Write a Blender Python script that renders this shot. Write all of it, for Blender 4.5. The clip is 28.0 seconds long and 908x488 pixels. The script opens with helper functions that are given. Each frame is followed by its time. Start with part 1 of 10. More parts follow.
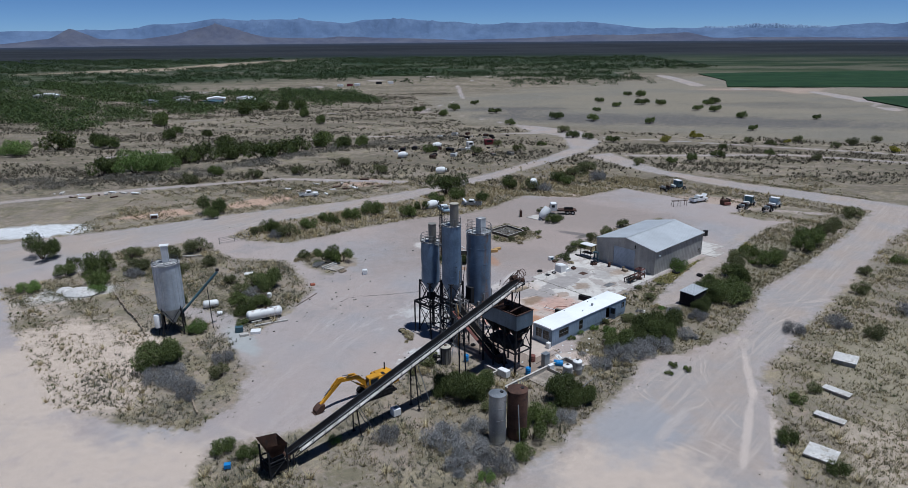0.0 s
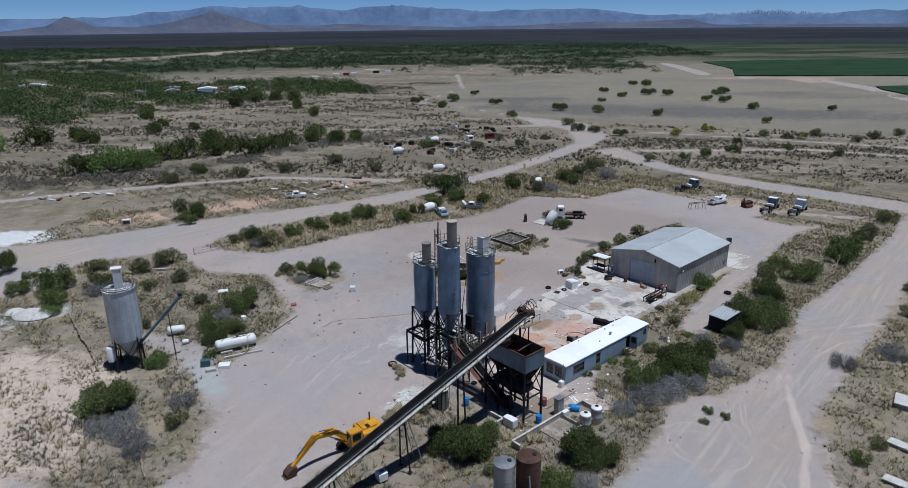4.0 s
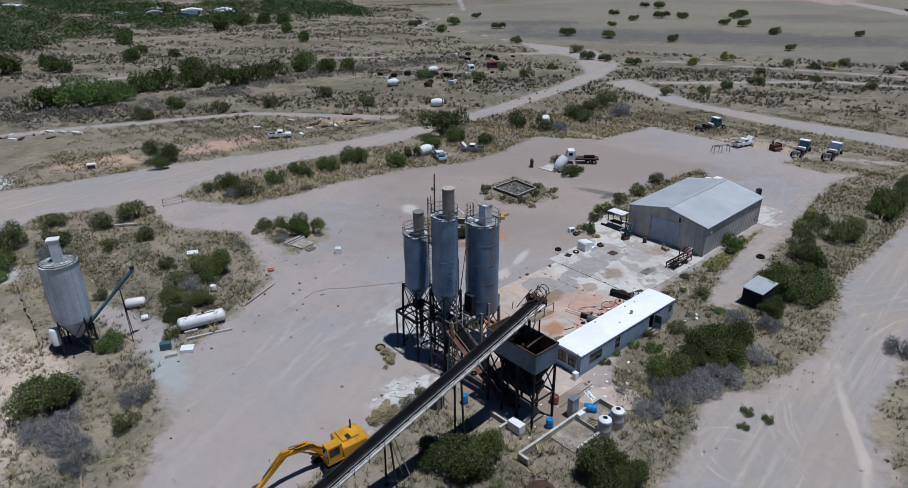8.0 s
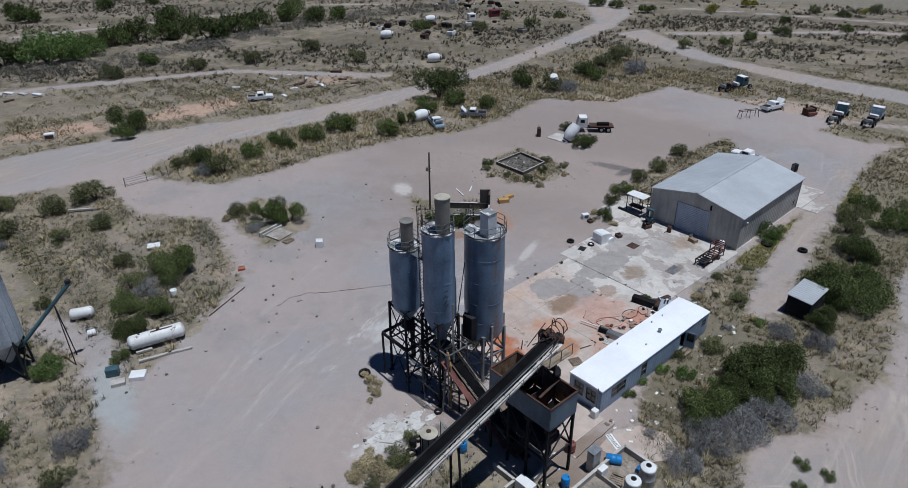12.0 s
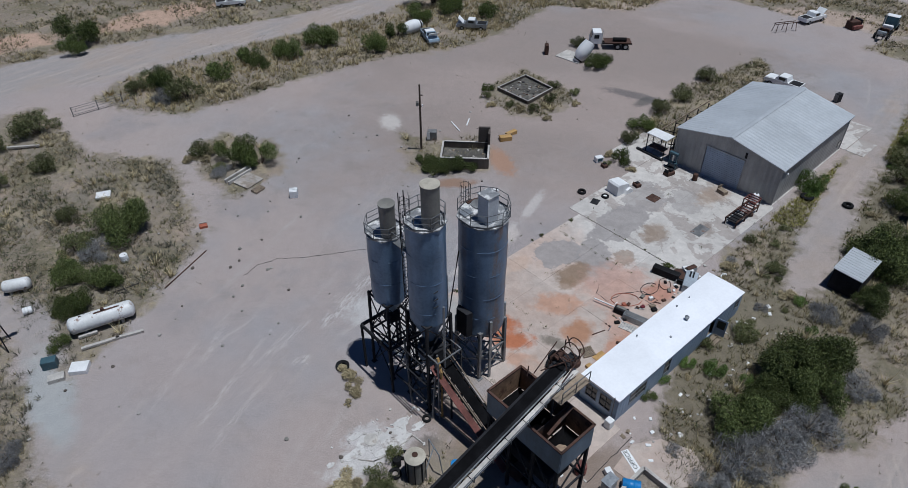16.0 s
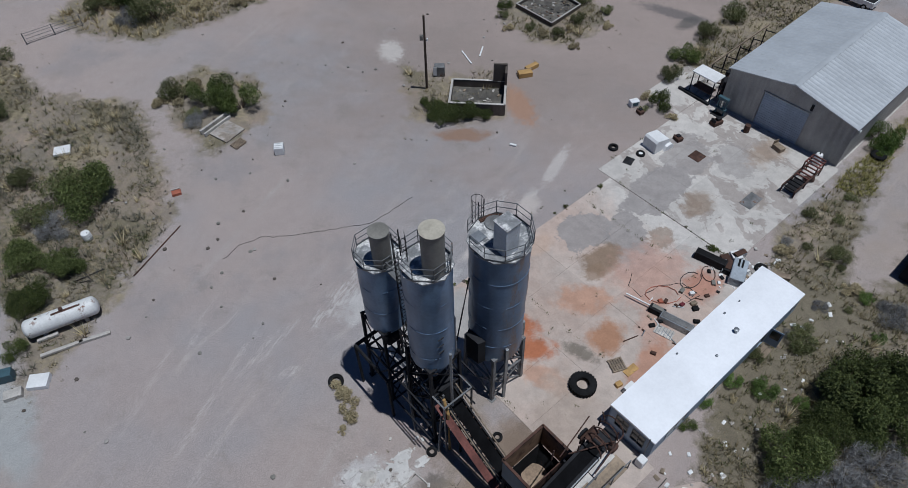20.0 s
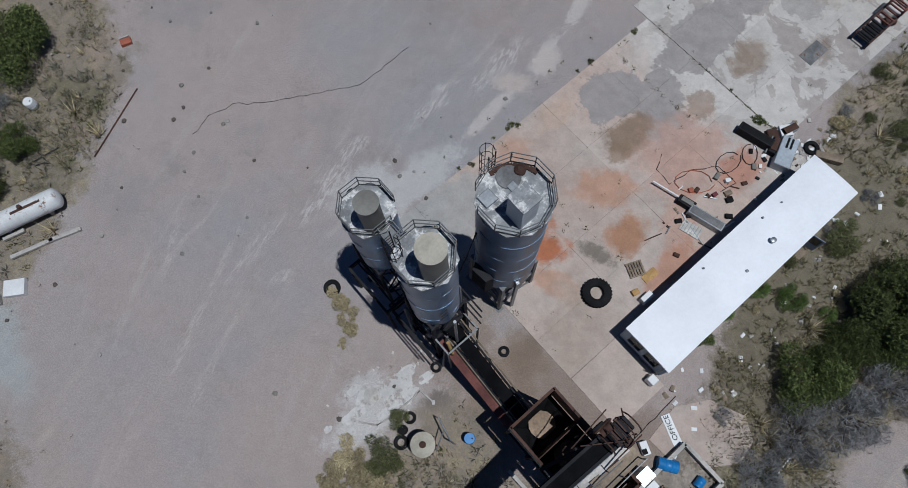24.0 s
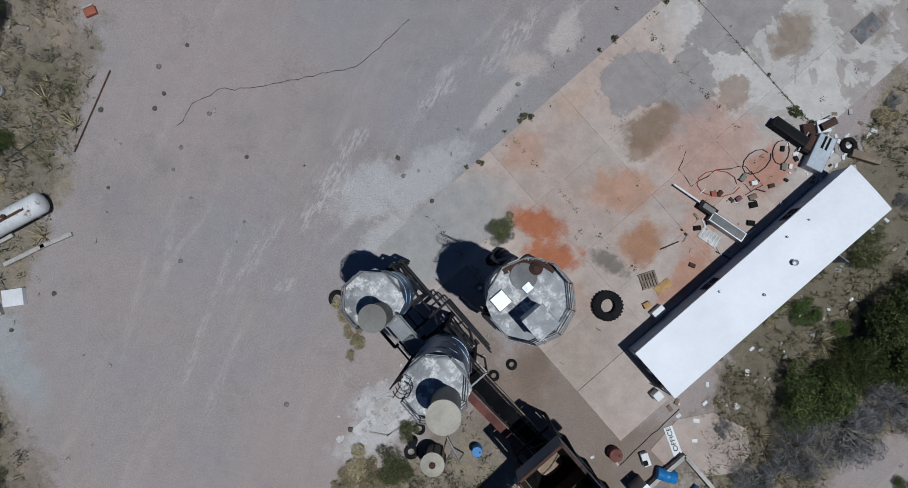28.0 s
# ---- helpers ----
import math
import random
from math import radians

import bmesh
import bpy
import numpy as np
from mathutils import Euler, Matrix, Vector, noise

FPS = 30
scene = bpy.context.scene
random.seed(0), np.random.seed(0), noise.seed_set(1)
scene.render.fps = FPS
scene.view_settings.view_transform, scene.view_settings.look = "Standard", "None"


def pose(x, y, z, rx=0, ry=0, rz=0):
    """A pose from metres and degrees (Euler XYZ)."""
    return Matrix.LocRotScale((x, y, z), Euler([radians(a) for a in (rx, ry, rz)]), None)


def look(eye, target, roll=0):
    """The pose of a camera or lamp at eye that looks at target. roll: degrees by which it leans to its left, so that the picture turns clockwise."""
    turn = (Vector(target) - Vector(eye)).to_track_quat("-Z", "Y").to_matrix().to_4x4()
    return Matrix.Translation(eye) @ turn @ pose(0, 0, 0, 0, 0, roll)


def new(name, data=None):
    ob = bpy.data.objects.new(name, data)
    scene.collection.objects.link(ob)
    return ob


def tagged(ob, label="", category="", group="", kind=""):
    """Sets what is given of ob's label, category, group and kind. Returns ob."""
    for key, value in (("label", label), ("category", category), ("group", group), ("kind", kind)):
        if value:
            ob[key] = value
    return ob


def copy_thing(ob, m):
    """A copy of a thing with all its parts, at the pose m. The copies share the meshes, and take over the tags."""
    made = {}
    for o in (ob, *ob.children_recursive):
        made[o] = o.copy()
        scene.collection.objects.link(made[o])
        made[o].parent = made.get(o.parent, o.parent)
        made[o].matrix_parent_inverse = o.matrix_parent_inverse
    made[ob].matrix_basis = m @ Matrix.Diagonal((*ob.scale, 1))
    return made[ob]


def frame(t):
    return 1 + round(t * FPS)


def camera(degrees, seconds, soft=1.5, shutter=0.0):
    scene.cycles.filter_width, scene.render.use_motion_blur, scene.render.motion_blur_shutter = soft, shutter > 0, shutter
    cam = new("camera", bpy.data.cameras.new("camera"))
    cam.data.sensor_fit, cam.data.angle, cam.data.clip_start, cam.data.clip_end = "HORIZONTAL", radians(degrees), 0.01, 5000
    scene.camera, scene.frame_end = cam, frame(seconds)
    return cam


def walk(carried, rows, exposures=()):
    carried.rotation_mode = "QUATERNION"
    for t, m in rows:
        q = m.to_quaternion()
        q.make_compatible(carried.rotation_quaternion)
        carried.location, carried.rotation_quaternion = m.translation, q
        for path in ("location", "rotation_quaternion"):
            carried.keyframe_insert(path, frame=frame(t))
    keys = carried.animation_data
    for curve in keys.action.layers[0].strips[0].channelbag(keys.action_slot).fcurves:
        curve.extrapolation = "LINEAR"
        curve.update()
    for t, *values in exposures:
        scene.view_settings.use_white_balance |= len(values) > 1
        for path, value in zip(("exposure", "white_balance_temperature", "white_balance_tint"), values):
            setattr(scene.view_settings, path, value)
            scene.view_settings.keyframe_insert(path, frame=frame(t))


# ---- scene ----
cam = camera(68.7, 28.0, 0.6)
PATH = [
    (0, (0.308, -98.789, 44.021), (0.261, -96.882, 43.418), -0.5),
    (0.5, (0.244, -97.13, 44.041), (0.198, -95.224, 43.439), -0.5),
    (1, (0.294, -95.478, 44.076), (0.246, -93.571, 43.475), -0.5),
    (1.5, (0.292, -93.706, 44.092), (0.247, -91.798, 43.491), -0.6),
    (2, (0.299, -91.825, 44.108), (0.255, -89.917, 43.508), -0.5),
    (2.5, (0.236, -89.943, 44.13), (0.191, -88.036, 43.53), -0.5),
    (4.5, (0.283, -82.666, 44.053), (0.236, -80.778, 43.395), -0.6),
    (5, (0.287, -80.891, 44.064), (0.241, -79.01, 43.383), -0.5),
    (5.5, (0.251, -79.315, 44.105), (0.204, -77.442, 43.406), -0.6),
    (6, (0.275, -77.771, 44.125), (0.226, -75.906, 43.406), -0.7),
    (6.5, (0.354, -76.135, 44.121), (0.305, -74.278, 43.38), -0.6),
    (7, (0.359, -74.343, 44.092), (0.309, -72.497, 43.324), -0.8),
    (7.5, (0.363, -72.334, 44.084), (0.313, -70.504, 43.279), -0.7),
    (8, (0.31, -70.191, 44.091), (0.262, -68.378, 43.249), -0.5),
    (8.5, (0.161, -68.027, 44.176), (0.114, -66.225, 43.309), -0.7),
    (9, (0.059, -66.102, 44.207), (0.017, -64.312, 43.318), -0.6),
    (9.5, (0.042, -64.46, 44.171), (-0.003, -62.68, 43.261), -0.8),
    (10, (0.137, -62.95, 44.131), (0.092, -61.182, 43.197), -0.6),
    (10.5, (0.209, -61.372, 44.15), (0.16, -59.613, 43.199), -0.9),
    (11, (0.213, -59.67, 44.174), (0.166, -57.917, 43.212), -0.7),
    (11.5, (0.343, -57.751, 44.223), (0.293, -56.002, 43.253), -0.8),
    (12, (0.413, -55.876, 44.248), (0.363, -54.138, 43.26), -0.7),
    (12.5, (0.388, -54.078, 44.275), (0.341, -52.352, 43.265), -0.5),
    (14.5, (0.371, -47.473, 44.253), (0.323, -45.841, 43.098), -0.8),
    (15, (0.371, -45.736, 44.24), (0.325, -44.128, 43.051), -1.0),
    (15.5, (0.442, -44.086, 44.291), (0.399, -42.503, 43.069), -0.6),
    (16, (0.565, -42.529, 44.371), (0.523, -40.971, 43.119), -0.4),
    (16.5, (0.685, -40.938, 44.443), (0.641, -39.404, 43.16), -0.4),
    (17, (0.718, -39.298, 44.507), (0.671, -37.789, 43.195), -1.0),
    (17.5, (0.474, -37.618, 44.559), (0.418, -36.136, 43.217), -0.3),
    (18, (0.267, -35.937, 44.639), (0.212, -34.482, 43.268), -0.1),
    (18.5, (0.209, -34.252, 44.754), (0.154, -32.823, 43.355), -0.3),
    (19, (0.318, -32.551, 44.88), (0.253, -31.152, 43.453), -1.0),
    (19.5, (0.383, -30.778, 44.986), (0.312, -29.423, 43.516), -1.5),
    (20, (0.357, -28.971, 45.063), (0.286, -27.673, 43.543), -1.4),
    (20.5, (0.319, -27.445, 45.174), (0.246, -26.213, 43.6), -2.0),
    (21, (0.236, -25.95, 45.262), (0.162, -24.792, 43.633), -2.3),
    (21.5, (0.165, -24.3, 45.331), (0.091, -23.227, 43.644), -2.6),
    (23.5, (-0.023, -16.694, 45.623), (-0.088, -15.986, 43.754), -3.4),
    (24, (-0.16, -15.053, 45.787), (-0.224, -14.465, 43.876), -4.4),
    (24.5, (-0.309, -13.465, 45.895), (-0.37, -13.011, 43.948), -5.9),
    (25, (-0.471, -11.759, 45.904), (-0.53, -11.436, 43.931), -8.3),
    (25.5, (-0.744, -10.127, 45.91), (-0.796, -9.886, 43.925), -10.2),
    (26, (-1.024, -8.51, 45.899), (-1.066, -8.35, 43.906), -12.7),
    (26.5, (-1.204, -6.902, 45.839), (-1.239, -6.813, 43.841), -19.5),
    (27, (-1.249, -5.353, 45.866), (-1.286, -5.269, 43.868), -21.5),
    (27.5, (-1.186, -3.801, 45.956), (-1.227, -3.719, 43.958), -24.7),
    (28, (-1.045, -2.198, 46.084), (-1.097, -2.122, 44.086), -32.5),
]
EXPOSURES = [(0.0, -0.14, 5540, 8), (10.0, -0.24, 5590, 8), (19.0, -0.48, 5640, 8), (28.0, -0.63, 5680, 7)]
walk(cam, [(t, look(eye, target, roll)) for t, eye, target, roll in PATH], EXPOSURES)

# ---- world and sun ----
SUN = Vector((0.20, -0.085, 1.0)).normalized()
world = bpy.data.worlds.new("sky")
scene.world = world
world.use_nodes = True
wn = world.node_tree
sky = wn.nodes.new("ShaderNodeTexSky")
sky.sky_type, sky.sun_disc = "NISHITA", False
sky.sun_elevation, sky.sun_rotation = math.asin(SUN.z), math.atan2(SUN.x, SUN.y)
sky.altitude, sky.air_density, sky.dust_density, sky.ozone_density = 3000, 0.55, 0.0, 8.0
wn.links.new(sky.outputs[0], wn.nodes["Background"].inputs[0])
wn.nodes["Background"].inputs[1].default_value = 0.07
sun = new("sun", bpy.data.lights.new("sun", "SUN"))
sun.data.energy, sun.data.angle, sun.data.color = 4.15, radians(0.53), (1.0, 0.96, 0.9)
sun.matrix_world = look(SUN * 200, (0, 0, 0))

# ---- the site's own frame: u runs along the trailer and the long conveyor, v to its left ----
A = 42.9
CA, SA = math.cos(radians(A)), math.sin(radians(A))


def site(u, v, z=0.0):
    return Vector((u * CA - v * SA, u * SA + v * CA, z))


# ---- node materials ----
class Nodes:
    """A small builder of node trees."""

    def __init__(self, name):
        self.mat = bpy.data.materials.new(name)
        self.mat.use_nodes = True
        self.tree = self.mat.node_tree
        self.bsdf = self.tree.nodes["Principled BSDF"]
        self.geo = self.tree.nodes.new("ShaderNodeNewGeometry")
        self.coord = self.tree.nodes.new("ShaderNodeTexCoord")
        self.rough = {}
        self.layers = {}

    def put(self, socket, value):
        if isinstance(value, bpy.types.NodeSocket):
            self.tree.links.new(value, socket)
        elif isinstance(value, tuple) and len(value) == 3 and socket.type == "RGBA":
            socket.default_value = (*value, 1)
        else:
            socket.default_value = value

    def noise(self, scale, detail=4.0, rough=0.55, where=None, stretch=None, distort=0.0):
        n = self.tree.nodes.new("ShaderNodeTexNoise")
        n.inputs["Scale"].default_value, n.inputs["Detail"].default_value = scale, detail
        n.inputs["Roughness"].default_value, n.inputs["Distortion"].default_value = rough, distort
        where = where or self.geo.outputs["Position"]
        if stretch:
            m = self.tree.nodes.new("ShaderNodeMapping")
            m.vector_type = "TEXTURE"
            m.inputs["Scale"].default_value = [1 / k for k in stretch[:3]]
            m.inputs["Rotation"].default_value = (0, 0, radians(stretch[3]) if len(stretch) > 3 else 0)
            self.tree.links.new(where, m.inputs[0])
            where = m.outputs[0]
        self.tree.links.new(where, n.inputs["Vector"])
        return n.outputs["Fac"]

    def math(self, op, a, b=0.0, clamp=False):
        n = self.tree.nodes.new("ShaderNodeMath")
        n.operation, n.use_clamp = op, clamp
        self.put(n.inputs[0], a)
        self.put(n.inputs[1], b)
        return n.outputs[0]

    def ramp(self, x, lo, hi, a=0.0, b=1.0):
        n = self.tree.nodes.new("ShaderNodeMapRange")
        n.interpolation_type = "SMOOTHSTEP"
        for i, v in enumerate((x, lo, hi, a, b)):
            self.put(n.inputs[i], v)
        return n.outputs[0]

    def mix(self, fac, a, b):
        n = self.tree.nodes.new("ShaderNodeMix")
        n.data_type = "RGBA"
        self.put(n.inputs[0], fac)
        self.put(n.inputs[6], a)
        self.put(n.inputs[7], b)
        return n.outputs[2]

    def tint(self, colour, fac, lo, hi):
        """colour times lo..hi, as fac goes from 0.25 to 0.75."""
        n = self.tree.nodes.new("ShaderNodeVectorMath")
        n.operation = "SCALE"
        self.put(n.inputs[0], colour)
        self.put(n.inputs["Scale"], self.ramp(fac, 0.25, 0.75, lo, hi))
        return n.outputs[0]

    def attr(self, name):
        n = self.tree.nodes.new("ShaderNodeAttribute")
        n.attribute_name = name
        return n.outputs["Fac"]

    def layer(self, name):
        if name not in self.layers:
            self.layers[name] = self.tree.nodes.new("ShaderNodeAttribute")
            self.layers[name].attribute_name = name
        return self.layers[name]

    def hue(self, name):
        return self.layer(name).outputs["Color"]

    def share(self, name):
        return self.layer(name).outputs["Alpha"]

    def spot(self, x, y, rx, ry=None, turn=0.0, edge=0.5):
        """1 inside an uneven patch round (x, y), 0 outside."""
        m = self.tree.nodes.new("ShaderNodeMapping")
        m.vector_type = "TEXTURE"
        m.inputs["Location"].default_value = (x, y, 0)
        m.inputs["Rotation"].default_value = (0, 0, radians(turn))
        m.inputs["Scale"].default_value = (rx, ry or rx, 1000)
        self.tree.links.new(self.geo.outputs["Position"], m.inputs[0])
        n = self.tree.nodes.new("ShaderNodeVectorMath")
        n.operation = "LENGTH"
        self.tree.links.new(m.outputs[0], n.inputs[0])
        size = 0.06 if rx > 14 else 0.25 if rx > 4.5 else 0.7 if rx > 1.8 else 1.8
        if size not in self.rough:
            self.rough[size] = self.math("MULTIPLY", self.math("SUBTRACT", self.noise(size, 6, 0.7), 0.5), 1.7)
        rough = self.rough[size]
        return self.ramp(self.math("ADD", n.outputs["Value"], rough), 1.0 - edge, 1.0 + edge * 0.4, 1.0, 0.0)

    def arcs(self, x, y, r0, r1, scale=1.6):
        """Broken streaks along circles round (x, y), between two radii: tyre marks."""
        v = self.tree.nodes.new("ShaderNodeVectorMath")
        v.operation = "SUBTRACT"
        self.tree.links.new(self.geo.outputs["Position"], v.inputs[0])
        v.inputs[1].default_value = (x, y, 0)
        d = self.tree.nodes.new("ShaderNodeVectorMath")
        d.operation = "LENGTH"
        self.tree.links.new(v.outputs[0], d.inputs[0])
        sep = self.tree.nodes.new("ShaderNodeSeparateXYZ")
        self.tree.links.new(v.outputs[0], sep.inputs[0])
        turn = self.math("ARCTAN2", sep.outputs[1], sep.outputs[0])
        c = self.tree.nodes.new("ShaderNodeCombineXYZ")
        far = self.math("ADD", d.outputs["Value"], self.math("MULTIPLY", self.noise(0.12, 2), 3.0))
        self.put(c.inputs[0], self.math("MULTIPLY", far, scale))
        self.put(c.inputs[1], self.math("MULTIPLY", turn, 0.02 * (r0 + r1) * scale))
        lines = self.noise(1.0, 3, 0.6, c.outputs[0])
        ring = self.math("MULTIPLY", self.ramp(d.outputs["Value"], r0, r0 + 0.15 * (r1 - r0)), self.ramp(d.outputs["Value"], r1 - 0.15 * (r1 - r0), r1, 1.0, 0.0))
        return self.math("MULTIPLY", self.math("MULTIPLY", self.ramp(lines, 0.52, 0.66), ring), self.ramp(self.noise(0.11, 4, 0.6), 0.40, 0.58))

    def done(self, colour, rough=0.8, metal=0.0, bump=None, strength=0.3, depth=0.02, spec=0.3):
        self.put(self.bsdf.inputs["Base Color"], colour)
        self.put(self.bsdf.inputs["Roughness"], rough)
        self.put(self.bsdf.inputs["Metallic"], metal)
        self.bsdf.inputs["Specular IOR Level"].default_value = spec
        if bump is not None:
            b = self.tree.nodes.new("ShaderNodeBump")
            b.inputs["Strength"].default_value, b.inputs["Distance"].default_value = strength, depth
            self.put(b.inputs["Height"], bump)
            self.tree.links.new(b.outputs[0], self.bsdf.inputs["Normal"])
        return self.mat


def paint(name, colour, rough=0.5, metal=0.0, worn=(0.16, 0.08, 0.045), wear=0.25, scale=1.0, grain=0.12, spec=0.35):
    """Weathered paint: grain, broad fading, drips down the sides and worn or rusted patches."""
    n = Nodes(name)
    at = n.coord.outputs["Object"]
    fade = n.noise(0.45 * scale, 3, 0.6, at)
    fine = n.noise(7 * scale, 5, 0.65, at)
    drip = n.noise(1.4 * scale, 4, 0.6, at, (1, 1, 0.07))
    c = n.tint(n.tint(n.tint(colour, fade, 1 - 2 * grain, 1 + grain), fine, 1 - grain, 1 + grain), drip, 1 - 1.3 * grain, 1 + 0.6 * grain)
    edge = n.math("ADD", n.math("MULTIPLY", n.noise(1.1 * scale, 8, 0.72, at), 0.72), n.math("MULTIPLY", drip, 0.28))
    spots = n.ramp(edge, 0.66 - 0.3 * wear, 0.74 - 0.3 * wear)
    c = n.mix(spots, c, n.tint(worn, fine, 0.6, 1.3))
    r = n.ramp(fine, 0.2, 0.8, rough * 0.85, min(1, rough * 1.2))
    return n.done(c, n.math("MAXIMUM", r, n.math("MULTIPLY", spots, 0.85)), n.math("MULTIPLY", n.math("SUBTRACT", 1, spots), metal), fine, 0.25, 0.01, spec)


def foliage(name, a, b, rough=0.65):
    n = Nodes(name)
    r = n.geo.outputs["Random Per Island"]
    info = n.tree.nodes.new("ShaderNodeObjectInfo")
    c = n.mix(n.ramp(r, 0, 1), a, b)
    c = n.tint(c, info.outputs["Random"], 0.75, 1.2)
    m = n.done(c, rough, spec=0.2)
    n.bsdf.inputs["Subsurface Weight"].default_value = 0.0
    return m


STEEL_BLUE = paint("silo_blue_paint", (0.15, 0.222, 0.33), 0.38, 0.3, wear=0.05, grain=0.14, scale=0.6)
def streaked(name, colour, spots):
    """Silo paint with rust run down from fixed places."""
    n = Nodes(name)
    at = n.coord.outputs["Object"]
    fine, drip = n.noise(5, 5, 0.65, at), n.noise(1.2, 4, 0.6, at, (1, 1, 0.07))
    c = n.tint(n.tint(n.tint(colour, n.noise(0.3, 3, 0.6, at), 0.72, 1.15), fine, 0.88, 1.1), drip, 0.8, 1.1)
    for x, y, r, k in spots:
        m = n.math("MULTIPLY", n.spot(x, y, r, r), n.ramp(n.noise(0.9, 7, 0.7, at, (1, 1, 0.3)), 0.42, 0.6, 0.0, k))
        c = n.mix(m, c, n.tint((0.20, 0.125, 0.08), fine, 0.7, 1.2))
    return n.done(c, n.ramp(fine, 0.2, 0.8, 0.32, 0.48), 0.25, fine, 0.2, 0.01, 0.35)


PALE_STEEL = paint("pale_blue_silo_paint", (0.44, 0.485, 0.53), 0.45, 0.15, worn=(0.3, 0.28, 0.26), wear=0.22, grain=0.12, scale=0.7)
DIM_STEEL = paint("weathered_grey_steel", (0.20, 0.20, 0.20), 0.6, 0.1, wear=0.35, grain=0.2)
STEEL_GREY = paint("weathered_zinc", (0.36, 0.38, 0.40), 0.42, 0.6, worn=(0.22, 0.2, 0.18), wear=0.3, grain=0.15)
ROOF_DUST = paint("dusty_roof_steel", (0.33, 0.335, 0.34), 0.6, 0.3, worn=(0.66, 0.65, 0.63), wear=0.58, grain=0.2, scale=1.3)
CREAM = paint("cream_cap_paint", (0.46, 0.42, 0.34), 0.6, worn=(0.3, 0.27, 0.22), wear=0.2, grain=0.1)
CAP_GREY = paint("dusty_cap_paint", (0.22, 0.21, 0.185), 0.6, worn=(0.3, 0.27, 0.22), wear=0.2)
DARK_STEEL = paint("dark_steel", (0.03, 0.03, 0.033), 0.8, 0.0, wear=0.16, grain=0.2, spec=0.12)
VENT_ZINC = paint("pale_vent_zinc", (0.62, 0.64, 0.66), 0.5, 0.15, worn=(0.4, 0.38, 0.36), wear=0.25, grain=0.1)
RAIL_STEEL = paint("railing_steel", (0.17, 0.175, 0.18), 0.5, 0.4, wear=0.3)
RUST = paint("rusted_steel", (0.095, 0.05, 0.036), 0.85, worn=(0.045, 0.032, 0.028), wear=0.4, grain=0.25)
RED_RUST = paint("red_oxide_steel", (0.22, 0.085, 0.07), 0.8, worn=(0.06, 0.04, 0.035), wear=0.35, grain=0.25)
BIN_BLUE = paint("bin_blue_paint", (0.12, 0.165, 0.215), 0.5, 0.1, wear=0.12, grain=0.15)
BELT = paint("belt_rubber", (0.009, 0.009, 0.010), 0.95, worn=(0.022, 0.02, 0.019), wear=0.15, grain=0.2, spec=0.05)
RUBBER = paint("black_rubber", (0.018, 0.018, 0.019), 0.9, worn=(0.045, 0.042, 0.04), wear=0.2, grain=0.2, spec=0.1)
YELLOW = paint("yellow_machine_paint", (0.62, 0.30, 0.02), 0.45, worn=(0.2, 0.1, 0.04), wear=0.14)
WHITE = paint("white_paint", (0.78, 0.78, 0.77), 0.5, worn=(0.45, 0.42, 0.38), wear=0.22, grain=0.05)
WORN_WHITE = paint("weathered_white_cover", (0.62, 0.60, 0.57), 0.7, worn=(0.40, 0.37, 0.33), wear=0.55, grain=0.12)
TANK_WHITE = paint("old_white_tank_paint", (0.72, 0.72, 0.70), 0.45, worn=(0.2, 0.1, 0.06), wear=0.42, grain=0.07)
ROOF_WHITE = paint("white_roof_coating", (0.86, 0.87, 0.89), 0.5, worn=(0.66, 0.66, 0.65), wear=0.1, grain=0.03, scale=0.6)
WALL_GREY = paint("grey_wall_steel", (0.38, 0.375, 0.36), 0.5, 0.2, worn=(0.2, 0.17, 0.14), wear=0.15, grain=0.1)
DOOR_BLUE = paint("blue_grey_door", (0.36, 0.42, 0.50), 0.5, 0.0, wear=0.08, grain=0.08)
SHED_ROOF = paint("galvanised_roof", (0.50, 0.52, 0.535), 0.45, 0.2, worn=(0.3, 0.29, 0.28), wear=0.2, grain=0.05, scale=0.4)
TRAILER_WALL = paint("trailer_wall_paint", (0.29, 0.37, 0.47), 0.5, worn=(0.28, 0.27, 0.26), wear=0.2, grain=0.08)
WOOD = paint("grey_wood", (0.30, 0.235, 0.17), 0.85, worn=(0.16, 0.13, 0.1), wear=0.35, grain=0.2)
OCHRE = paint("ochre_wood", (0.5, 0.31, 0.12), 0.8, worn=(0.3, 0.2, 0.1), wear=0.3)
BLUE_PLASTIC = paint("blue_plastic", (0.03, 0.22, 0.55), 0.4, worn=(0.2, 0.3, 0.4), wear=0.15)
BLOCK = paint("concrete_block", (0.40, 0.375, 0.345), 0.9, worn=(0.25, 0.22, 0.2), wear=0.3, grain=0.15)
PAD = paint("pale_concrete", (0.52, 0.49, 0.45), 0.9, worn=(0.36, 0.32, 0.28), wear=0.4, grain=0.12)
DARK_BLOCK = paint("dark_block_wall", (0.12, 0.10, 0.085), 0.9, worn=(0.3, 0.26, 0.22), wear=0.2)
GLASS = Nodes("dark_window_glass").done((0.02, 0.025, 0.03), 0.08, spec=0.6)
CHROME = Nodes("bare_metal").done((0.6, 0.6, 0.6), 0.3, 1.0)
